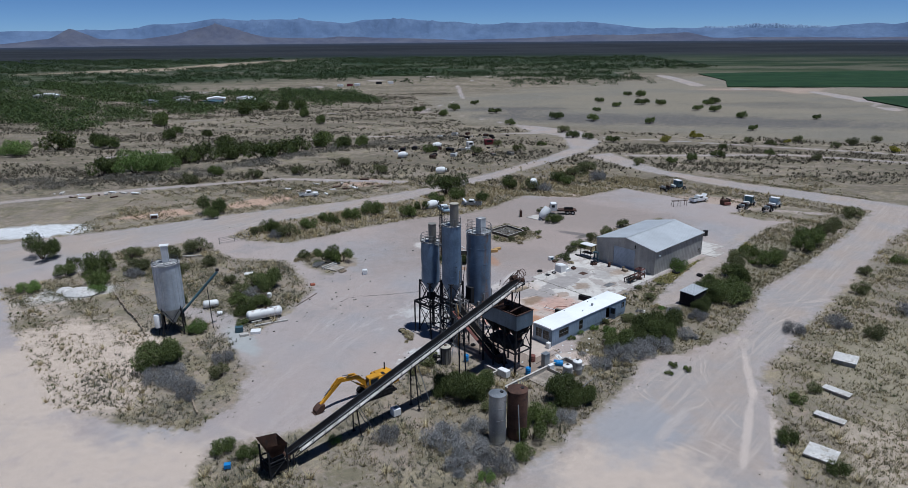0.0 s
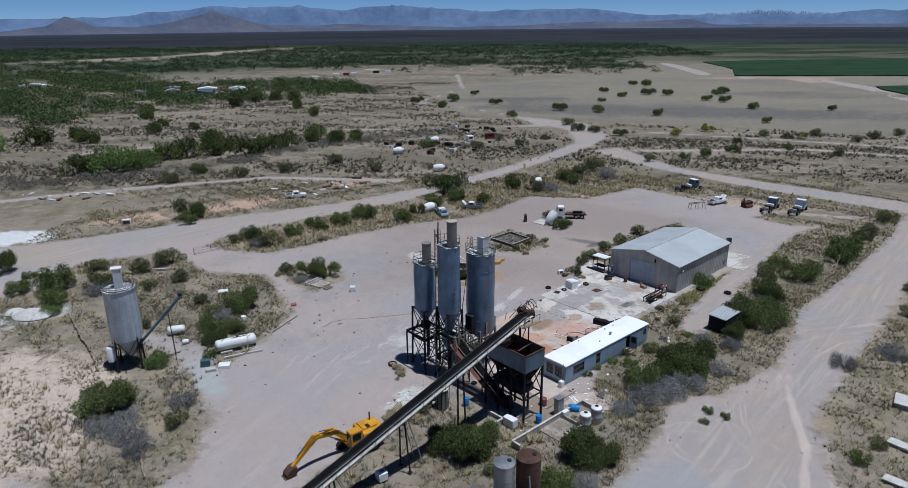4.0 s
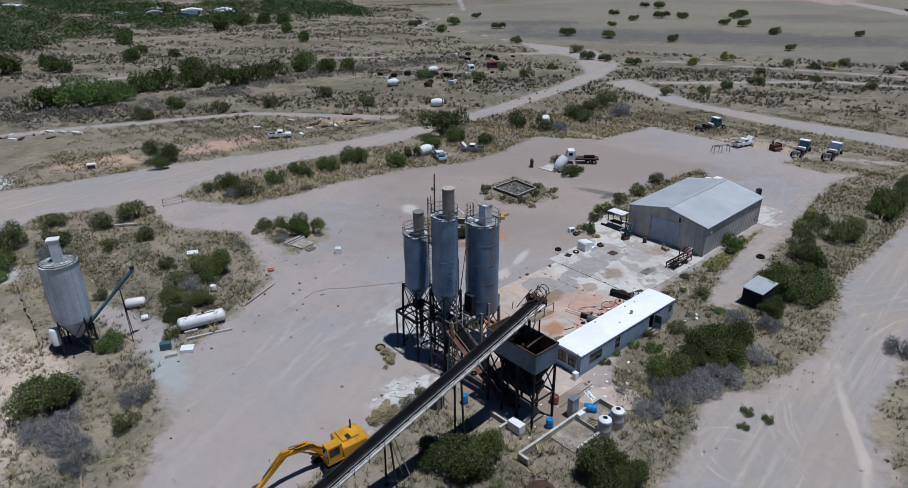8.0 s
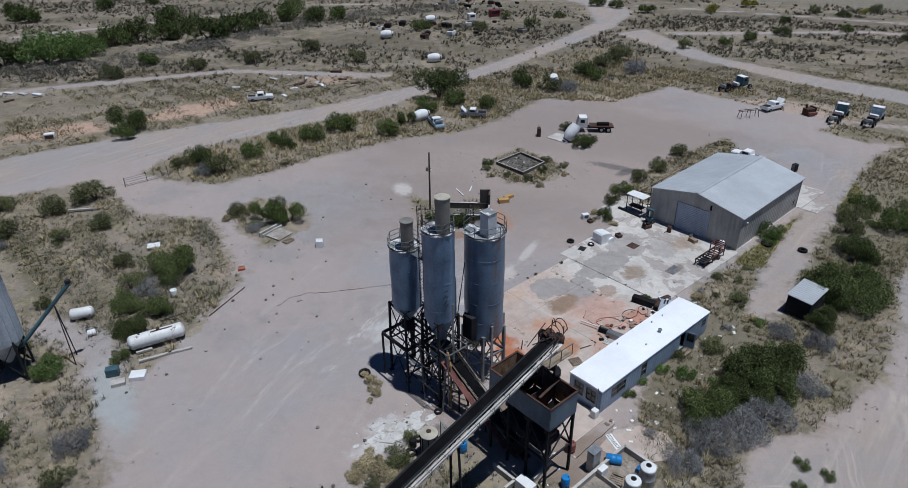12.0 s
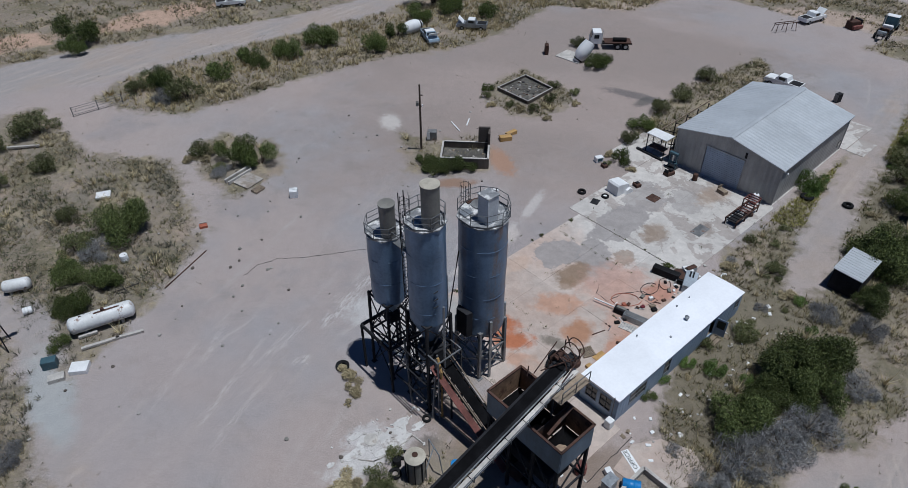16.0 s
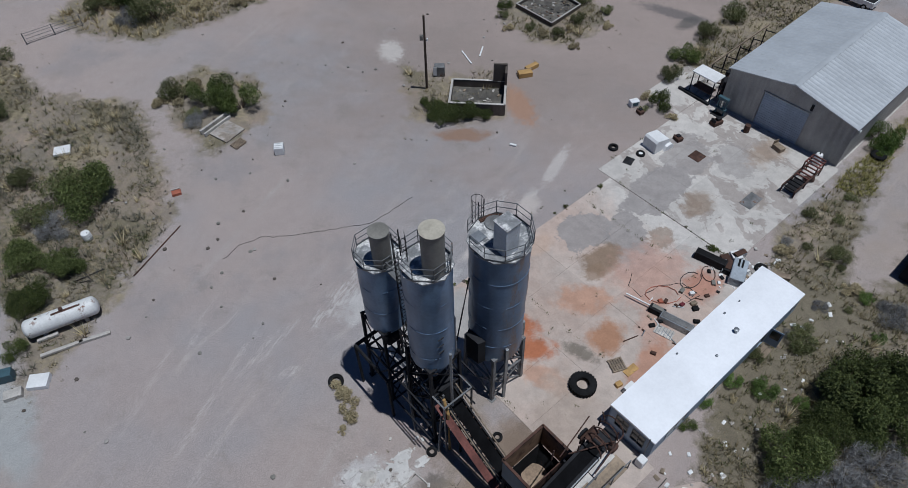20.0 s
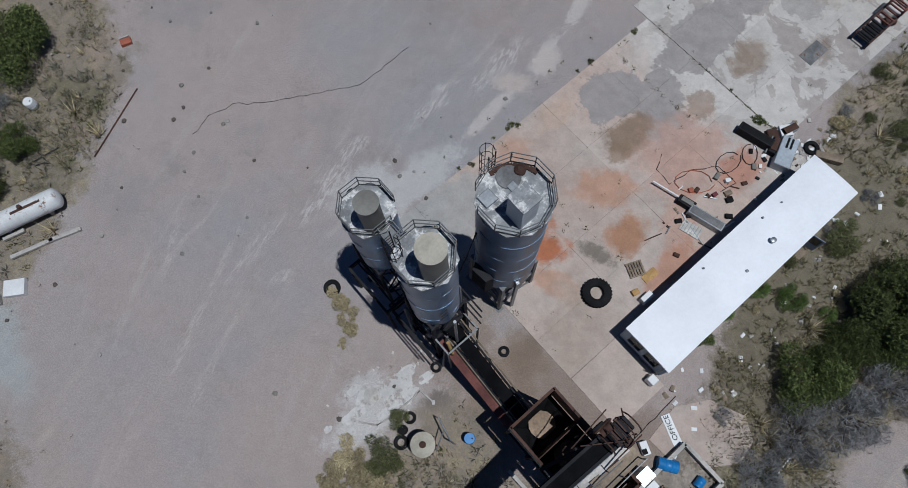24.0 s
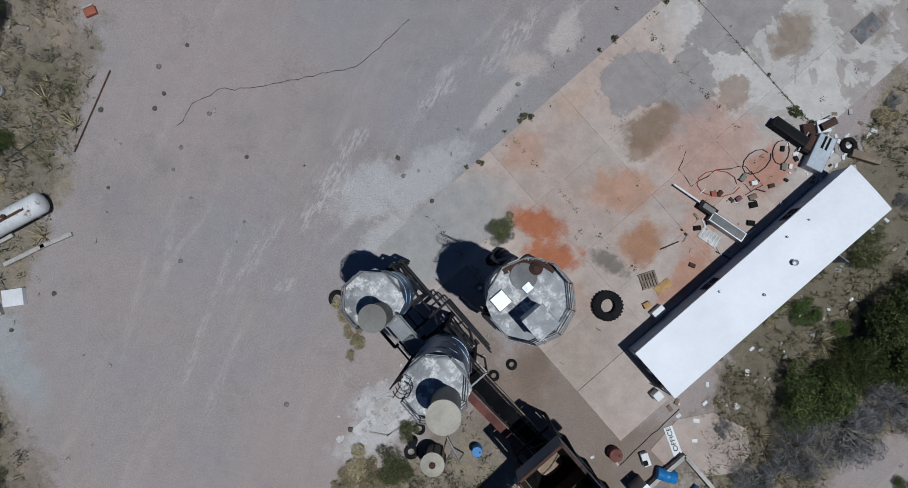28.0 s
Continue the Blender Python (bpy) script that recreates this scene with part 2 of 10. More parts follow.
RED_CLAY = paint("red_clay", (0.40, 0.13, 0.08), 0.85, wear=0.2)
PALE_BLUE = paint("pale_blue_car_paint", (0.33, 0.42, 0.50), 0.4, wear=0.15)
TEAL = paint("teal_paint", (0.06, 0.115, 0.14), 0.5, wear=0.25)
MAROON = paint("maroon_paint", (0.15, 0.02, 0.03), 0.5, wear=0.2)
CABLE = paint("dark_cable", (0.05, 0.045, 0.045), 0.7, wear=0.1)
PILE = paint("spilled_aggregate", (0.42, 0.31, 0.22), 0.95, worn=(0.3, 0.22, 0.16), wear=0.4, grain=0.2)
LINER = paint("worn_bin_liner", (0.26, 0.165, 0.105), 0.8, worn=(0.10, 0.055, 0.04), wear=0.45, grain=0.25)
DARK_PAD = paint("sooty_concrete", (0.13, 0.12, 0.105), 0.95, worn=(0.26, 0.24, 0.21), wear=0.35, grain=0.25)
DUSTY_PAD = paint("dusty_broken_concrete", (0.44, 0.40, 0.36), 0.95, worn=(0.27, 0.23, 0.19), wear=0.6, grain=0.18)
DIRTY_PAD = paint("dirty_concrete", (0.32, 0.275, 0.23), 0.95, worn=(0.20, 0.165, 0.13), wear=0.5, grain=0.2)
LIME = paint("lime_powder", (0.58, 0.56, 0.535), 0.95, worn=(0.40, 0.365, 0.34), wear=0.5, grain=0.08)

LEAF_DARK = foliage("mesquite_leaves", (0.026, 0.042, 0.011), (0.155, 0.19, 0.055))
LEAF_NEAR = foliage("fine_olive_leaves", (0.036, 0.052, 0.016), (0.15, 0.175, 0.058))
LEAF_LIGHT = foliage("fresh_leaves", (0.08, 0.135, 0.03), (0.18, 0.25, 0.07))
LEAF_GREY = foliage("grey_brush_twigs", (0.16, 0.165, 0.17), (0.30, 0.29, 0.28))
LEAF_YELLOW = foliage("yellow_blossom", (0.20, 0.19, 0.03), (0.36, 0.32, 0.05))
STRAW = foliage("dry_grass_blades", (0.26, 0.21, 0.12), (0.50, 0.43, 0.27), 0.9)
SCRUB = foliage("scrub_twigs", (0.11, 0.095, 0.07), (0.27, 0.235, 0.175), 0.9)
YELLOW_GRASS = foliage("yellow_grass_blades", (0.26, 0.24, 0.08), (0.46, 0.42, 0.16), 0.9)
BOARD = paint("sun_bleached_board", (0.60, 0.565, 0.52), 0.85, worn=(0.25, 0.22, 0.19), wear=0.3, grain=0.15)
WEED = foliage("green_weeds", (0.065, 0.08, 0.03), (0.19, 0.19, 0.085))
BARK = paint("bark", (0.10, 0.075, 0.055), 0.95, worn=(0.05, 0.04, 0.03), wear=0.4)


# ---- meshes ----
def part(name, bm, material, parent, label="", smooth=40):
    """Links a bmesh as one mesh object under a thing or a part."""
    me = bpy.data.meshes.new(name)
    bm.to_mesh(me)
    bm.free()
    return piece(name, me, material, parent, label, smooth)


def piece(name, me, material, parent, label="", smooth=0):
    if not me.materials:
        me.materials.append(material)
    if smooth:
        me.shade_smooth()
        me.set_sharp_from_angle(angle=radians(smooth))
    ob = new(name, me)
    ob.parent = parent
    if label:
        tagged(ob, label)
    return ob


def thing(name, x, y, z=0.0, turn=0.0, label="", category="", group="", kind=""):
    ob = new(name)
    ob.empty_display_size = 0.3
    ob.matrix_basis = pose(x, y, z, 0, 0, turn)
    return tagged(ob, label, category, group, kind)


def on_site(name, u, v, z=0.0, turn=0.0, label="", category="", group="", kind=""):
    p = site(u, v, z)
    return thing(name, p.x, p.y, z, A + turn, label, category, group, kind)


def box(bm, c, s, m=None, bevel=0.0):
    """A box of size s round c, turned by m."""
    t = Matrix.Translation(c) @ (m or Matrix()) @ Matrix.Diagonal((*s, 1))
    vs = bmesh.ops.create_cube(bm, size=1, matrix=t)["verts"]
    if bevel:
        es = list({e for v in vs for e in v.link_edges})
        bmesh.ops.bevel(bm, geom=es, offset=bevel, segments=1, affect="EDGES", clamp_overlap=True)
    return bm


def rod(bm, a, b, r, r2=None, n=8, cap=True):
    """A round bar or cone from a to b."""
    a, b = Vector(a), Vector(b)
    r2 = r if r2 is None else r2
    q = (b - a).to_track_quat("Z", "Y")
    rings = []
    for p, rad in ((a, r), (b, r2)):
        rings.append([bm.verts.new(p + q @ Vector((rad * math.cos(2 * math.pi * i / n), rad * math.sin(2 * math.pi * i / n), 0))) for i in range(n)])
    for i in range(n):
        bm.faces.new((rings[0][i], rings[0][(i + 1) % n], rings[1][(i + 1) % n], rings[1][i]))
    if cap:
        bm.faces.new(rings[0][::-1])
        bm.faces.new(rings[1])
    return bm


def beam(bm, a, b, w, h=None):
    """A square bar from a to b, w wide and h deep."""
    a, b = Vector(a), Vector(b)
    d = b - a
    up = Vector((0, 0, 1)) if abs(d.normalized().z) < 0.95 else Vector((1, 0, 0))
    x = d.cross(up).normalized()
    y = x.cross(d).normalized()
    m = Matrix((x, d.normalized(), y)).transposed().to_4x4()
    return box(bm, (a + b) / 2, (w, d.length, h or w), m)


def lathe(bm, profile, n=32, close=True):
    """A turned shape: profile is a row of (radius, height)."""
    rings = [[bm.verts.new((r * math.cos(2 * math.pi * i / n), r * math.sin(2 * math.pi * i / n), z)) for i in range(n)] for r, z in profile]
    for a, b in zip(rings, rings[1:]):
        for i in range(n):
            bm.faces.new((a[i], a[(i + 1) % n], b[(i + 1) % n], b[i]))
    if close:
        bm.faces.new(rings[0][::-1])
        bm.faces.new(rings[-1])
    return bm


def shift(bm, m):
    bmesh.ops.transform(bm, matrix=m, verts=bm.verts)
    return bm


def prism(bm, outline, z0, z1):
    """An upright solid over an outline of (x, y)."""
    lo = [bm.verts.new((x, y, z0)) for x, y in outline]
    hi = [bm.verts.new((x, y, z1)) for x, y in outline]
    k = len(lo)
    faces = [bm.faces.new((lo[i], lo[(i + 1) % k], hi[(i + 1) % k], hi[i])) for i in range(k)]
    faces += [bm.faces.new(lo[::-1]), bm.faces.new(hi)]
    bmesh.ops.recalc_face_normals(bm, faces=faces)
    return bm


def side_prism(bm, outline, y0, y1):
    """A solid whose side outline is given in (x, z), from y0 to y1."""
    lo = [bm.verts.new((x, y0, z)) for x, z in outline]
    hi = [bm.verts.new((x, y1, z)) for x, z in outline]
    k = len(lo)
    faces = [bm.faces.new((lo[i], lo[(i + 1) % k], hi[(i + 1) % k], hi[i])) for i in range(k)]
    faces += [bm.faces.new(lo[::-1]), bm.faces.new(hi)]
    bmesh.ops.recalc_face_normals(bm, faces=faces)
    return bm


def wire(bm, points, r, n=6):
    """A bent round bar along a row of points, in one piece."""
    pts = [Vector(p) for p in points]
    rings = []
    for i, p in enumerate(pts):
        d = (pts[min(i + 1, len(pts) - 1)] - pts[max(i - 1, 0)]).normalized()
        q = d.to_track_quat("Z", "Y")
        rings.append([bm.verts.new(p + q @ Vector((r * math.cos(2 * math.pi * k / n), r * math.sin(2 * math.pi * k / n), 0))) for k in range(n)])
    for a, b in zip(rings, rings[1:]):
        best = min(range(n), key=lambda o: (a[0].co - b[o].co).length)
        for k in range(n):
            bm.faces.new((a[k], a[(k + 1) % n], b[(k + 1 + best) % n], b[(k + best) % n]))
    bm.faces.new(rings[0][::-1])
    bm.faces.new(rings[-1])
    return bm


def soup(name, verts, faces, material, parent=None):
    """A mesh of many small loose faces from arrays."""
    me = bpy.data.meshes.new(name)
    k = faces.shape[1]
    me.vertices.add(len(verts))
    me.vertices.foreach_set("co", np.asarray(verts, np.float32).ravel())
    me.loops.add(faces.size)
    me.loops.foreach_set("vertex_index", faces.astype(np.int32).ravel())
    me.polygons.add(len(faces))
    me.polygons.foreach_set("loop_start", np.arange(0, faces.size, k, dtype=np.int32))
    me.update(calc_edges=True)
    me.materials.append(material)
    return me

# ---- the lie of the land: outlines of bare ground and of the islands of growth ----
LOT = [(-150, -120), (30, -120), (32, -42), (36, -31), (40, -17), (48, -8), (64, 10), (90, 40), (112, 62), (90, 66), (72, 72), (63, 78), (55, 86), (46, 95),
       (31, 84), (16, 86), (6, 95), (-22, 87), (-38, 72), (-56, 57), (-83, 50), (-104, 39), (-150, 20)]
FRONT = [(-28, -43), (-29, -35), (-19, -32), (-14, -25), (-9, -19), (-5, -15), (-1, -11), (3, -17), (8, -18), (11, -21), (16, -13), (21, -10), (24, -17), (18, -25), (14, -30), (3, -43), (-10, -50)]
STRIP = [(14, -30), (18, -24), (23.5, -15.5), (25, -13), (31, -12.2), (37.5, -7.6), (42, -3.5), (47.5, 4.2), (53, 13.6), (68, 28), (92, 54), (103, 69), (92, 66), (68, 52), (61, 43), (57.5, 39.6), (47.6, 30.3), (35.2, 18.8), (27.5, 11.5), (17, -6), (15, -14)]
LEFT = [(-69, -8), (-60, -18), (-52, -27), (-46, -29), (-40, -31), (-32, -32), (-29, -26), (-30, -17), (-34, -10), (-33, -6), (-30, 3), (-28, 13), (-37, 29), (-49, 31), (-61, 43), (-76, 35), (-76, 22), (-86, 13)]
ISLAND = [(-55, 46), (-52, 57), (-38, 71), (-22, 86), (-10, 95), (9, 108), (31, 129), (41, 135), (45, 122), (61, 99), (65, 87), (57, 86), (46, 95), (31, 83), (16, 86), (6, 72), (-2, 65), (-12, 62), (-26, 53), (-33, 46), (-40, 41), (-50, 43)]
PATCH = [(-36, 33), (-32, 36), (-25, 34), (-22, 27), (-26, 21), (-32, 25)]
WEEDS = [(2.6, 50.5), (9, 57), (15.5, 50), (15.8, 46.5), (11, 41), (6, 42.2), (3.4, 46)]
BACK = [(21, 36), (24, 33), (30, 36.5), (39, 44.5), (48, 54), (48, 62), (34, 52)]
TRUCK_ROW = [(50, 90), (60, 96), (77, 91), (92, 77), (88, 71), (80, 78), (70, 81), (60, 85)]
LOOP = [(66, 66), (73, 70), (82, 67), (92, 62), (84, 57), (72, 59)]
RUIN = [(-9, 36), (-7, 27), (-2, 26.5), (3, 27.5), (2, 36), (-2, 35)]
ROAD_N = [(-160, 5), (-90, 20), (-81, 33), (-68, 46), (-56, 51), (-45, 61), (-18, 81), (8, 110), (29, 137), (45, 159), (56, 183), (52, 218), (27, 240), (25, 225), (42, 200), (41, 168), (28, 146), (8, 119), (-10, 98), (-33, 80), (-61, 66), (-83, 52), (-104, 41), (-160, 30)]
ROAD_E = [(44, 150), (58, 121), (77, 96), (93, 80), (108, 64), (160, 20), (175, 30), (117, 72), (98, 89), (82, 103), (65, 121), (54, 156)]
ROAD_R = [(-5, -60), (3, -42), (14, -30), (19, -24), (24.5, -15.5), (26, -13.4), (31, -12.6), (37.5, -8), (42, -4), (47.5, 3.8), (53, 13), (68, 27.5), (92, 54), (104, 69), (125, 75), (150, 60), (104, 54), (90, 40), (64, 10), (48, -8), (40, -17), (36, -31), (32, -42), (32, -60)]
GREEN_FIELD = [(214, 470), (240, 545), (250, 655), (300, 668), (560, 690), (600, 470), (350, 456)]
FIELD_2 = [(262, 352), (270, 372), (302, 376), (430, 400), (430, 330), (259, 304)]


def inside(outline, x, y):
    """Signed distance from an outline, in metres, above 0 inside."""
    best = np.full(x.shape, 1e9)
    odd = np.zeros(x.shape, bool)
    for (ax, ay), (bx, by) in zip(outline, outline[1:] + outline[:1]):
        ex, ey = bx - ax, by - ay
        t = np.clip(((x - ax) * ex + (y - ay) * ey) / (ex * ex + ey * ey), 0, 1)
        best = np.minimum(best, np.hypot(x - ax - t * ex, y - ay - t * ey))
        cross = ((ay > y) != (by > y)) & (x < (bx - ax) * (y - ay) / (by - ay + 1e-12) + ax)
        odd ^= cross
    return np.where(odd, best, -best)


def line_gap(points, x, y):
    """Distance from a row of points."""
    best = np.full(x.shape, 1e9)
    for (ax, ay), (bx, by) in zip(points, points[1:]):
        ex, ey = bx - ax, by - ay
        t = np.clip(((x - ax) * ex + (y - ay) * ey) / (ex * ex + ey * ey), 0, 1)
        best = np.minimum(best, np.hypot(x - ax - t * ex, y - ay - t * ey))
    return best


TRACKS = [[(27, 235), (-3, 279), (-39, 305), (-72, 300), (-160, 260), (-260, 240)], [(-30, 300), (-4, 384), (-10, 493), (60, 700)], [(60, 150), (120, 150), (200, 110)],
          [(-140, 150), (-60, 200), (30, 210), (120, 170), (200, 130)], [(150, 720), (205, 640), (200, 560), (196, 480), (218, 446), (262, 428), (262, 376), (248, 296), (300, 220)],
          [(-150, 70), (-100, 95), (-60, 110), (-20, 105)], [(34, 7), (38.5, 14.5), (43.6, 21.6), (50.4, 30.6), (62, 46.4), (68, 53)], [(-27, -18), (-32, -11), (-35.3, -6.6), (-38, -3), (-40.5, 0.5), (-47, 3)], [(-270, 440), (-163, 461), (-61, 552), (20, 640)]]


def bare_at(x, y):
    """Signed distance from bare ground: the yard and the roads, above 0 on them."""
    lot = inside(LOT, x, y)
    for isle in (FRONT, STRIP, LEFT, ISLAND, PATCH, WEEDS, BACK, RUIN, TRUCK_ROW, LOOP):
        lot = np.minimum(lot, -inside(isle, x, y))
    road = np.maximum(np.maximum(inside(ROAD_N, x, y), inside(ROAD_E, x, y)), inside(ROAD_R, x, y))
    for k, track in enumerate(TRACKS):
        road = np.maximum(road, (7.0 if k == 4 else 6.0 if k == 8 else 1.9 if k == 6 else 1.8 if k == 7 else 1.6) - line_gap(track, x, y))
    return np.maximum(lot, road), road


def wave(x, y, s, k):
    return np.sin(x / s + 1.3 * k) * np.cos(y / (0.8 * s) - 0.7 * k) + 0.5 * np.sin((x + y) / (0.37 * s) + k)


def height_at(x, y, bare=None):
    if bare is None:
        bare = bare_at(x, y)[0]
    wild = np.clip((-bare - 1.0) / 6, 0, 1)
    z = wild * (0.10 * wave(x, y, 5.3, 1) + 0.18 * wave(x, y, 17, 2))
    z += 2.0 * np.exp(-(((x + 25) / 35) ** 2 + ((y - 150) / 20) ** 2)) * wild
    z += 5.0 * np.exp(-(((x + 60) / 170) ** 2 + ((y - 560) / 60) ** 2))
    z -= 0.10 * (1 - np.clip(bare / 1.5 + 1, 0, 1))
    return z


SOIL_SPOTS = ((-104, 51, 14, 6, 5, (0.60, 0.60, 0.60), 0.9), (-60, -14, 15, 13, 0, (0.50, 0.41, 0.335), 0.9), (-50, -24, 9, 7, 0, (0.48, 0.395, 0.325), 0.85), (-76, 4, 8, 6, 0, (0.42, 0.35, 0.29), 0.7), (-72, 12, 8, 4, 20, (0.52, 0.50, 0.47), 0.7),
                                     (-58, 80, 12, 5, 40, (0.45, 0.315, 0.235), 0.8), (-80, 66, 10, 4, 20, (0.45, 0.315, 0.235), 0.8), (-33, 104, 9, 5, 30, (0.44, 0.31, 0.235), 0.7), (66, 79, 14, 6, -20, (0.42, 0.33, 0.27), 0.7), (30, 84, 14, 5, 10, (0.41, 0.33, 0.27), 0.6), (38, 6, 4, 9, -40, (0.37, 0.30, 0.24), 0.6), (22, -5, 12, 6, 45, (0.175, 0.15, 0.108), 0.85), (45, 14, 17, 7, 45, (0.185, 0.16, 0.115), 0.8), (64, 33, 16, 7, 45, (0.20, 0.175, 0.125), 0.7), (46, -36, 9, 5, 55, (0.42, 0.35, 0.28), 0.7), (64, -14, 20, 12, 40, (0.27, 0.235, 0.17), 0.7), (31, 4, 11, 5, 45, (0.19, 0.165, 0.12), 0.7), (48, 20, 14, 5, 45, (0.19, 0.165, 0.12), 0.7), (4, -29, 9, 7, 0, (0.20, 0.17, 0.125), 0.7))
WORN_SPOTS = [(x, y, rx, ry, 0, (0.49, 0.405, 0.34), 0.75) for x, y, rx, ry in ((-40, -45, 22, 14), (-62, -22, 16, 14), (20, -48, 16, 7), (-55, 5, 5, 12), (42, -40, 10, 6), (17, -38, 9, 5))]
FAR_SPOTS = ((110, 255, 120, 26, -12, (0.125, 0.118, 0.115), 0.7), (30, 312, 40, 16, 0, (0.13, 0.12, 0.115), 0.7), (190, 330, 60, 18, -8, (0.15, 0.14, 0.125), 0.6), (225, 445, 60, 12, 5, (0.40, 0.31, 0.25), 0.85), (258, 395, 45, 12, -75, (0.40, 0.31, 0.25), 0.8),
             (-490, 800, 110, 34, 32, (0.34, 0.275, 0.205), 0.85), (-375, 1020, 240, 40, 72, (0.34, 0.275, 0.205), 0.85), (60, 640, 60, 12, 20, (0.30, 0.25, 0.19), 0.6))


def overlay(spots, x, y):
    """Colour and share of the large patches of soil that lie over one another at (x, y)."""
    col, w = np.zeros((*x.shape, 3)), np.zeros(x.shape)
    for cx, cy, rx, ry, turn, c, k in spots:
        a, b = math.cos(radians(turn)), math.sin(radians(turn))
        d = np.hypot(((x - cx) * a + (y - cy) * b) / rx, ((y - cy) * a - (x - cx) * b) / ry) + 0.12 * wave(x, y, 0.3 * ry + 0.6, turn)
        share = k * np.clip((1.3 - d) / 0.6, 0, 1)
        col = col * (1 - share[..., None]) + share[..., None] * np.array(c)
        w = w * (1 - share) + share
    return np.concatenate([col / np.maximum(w, 1e-4)[..., None], w[..., None]], -1)


def ground():
    def steps(lo, hi, step, far):
        xs = list(np.arange(lo, hi + 0.01, step))
        s = step
        while xs[-1] < far:
            s *= 1.12
            xs.append(xs[-1] + s)
        s = step
        while xs[0] > -far:
            s *= 1.12
            xs.insert(0, xs[0] - s)
        return np.array(xs)

    xs, ys = steps(-115, 115, 1.25, 4900), steps(-60, 150, 1.25, 4900)
    gx, gy = np.meshgrid(xs, ys)
    bare, road = bare_at(gx, gy)
    z = height_at(gx, gy, bare)
    nx, ny = len(xs), len(ys)
    idx = np.arange(nx * ny).reshape(ny, nx)
    faces = np.stack([idx[:-1, :-1], idx[:-1, 1:], idx[1:, 1:], idx[1:, :-1]], -1).reshape(-1, 4)
    me = soup("ground", np.stack([gx, gy, z], -1).reshape(-1, 3), faces, ground_material())
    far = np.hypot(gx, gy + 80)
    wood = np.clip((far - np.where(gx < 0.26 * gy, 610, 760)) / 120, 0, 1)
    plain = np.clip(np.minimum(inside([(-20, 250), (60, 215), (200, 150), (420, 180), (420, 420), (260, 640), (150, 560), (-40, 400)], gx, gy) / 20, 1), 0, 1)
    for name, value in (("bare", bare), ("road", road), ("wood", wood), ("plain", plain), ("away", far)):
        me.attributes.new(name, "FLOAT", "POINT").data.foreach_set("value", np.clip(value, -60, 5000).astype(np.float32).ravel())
    for name, spots in (("soil_over", SOIL_SPOTS), ("worn_over", WORN_SPOTS), ("far_over", FAR_SPOTS)):
        me.attributes.new(name, "FLOAT_COLOR", "POINT").data.foreach_set("color", overlay(spots, gx, gy).astype(np.float32).ravel())
    me.shade_smooth()
    ob = new("ground", me)
    tagged(ob, "dusty grey gravel and pinkish desert soil reaching the mountains", "ground", kind="structure")


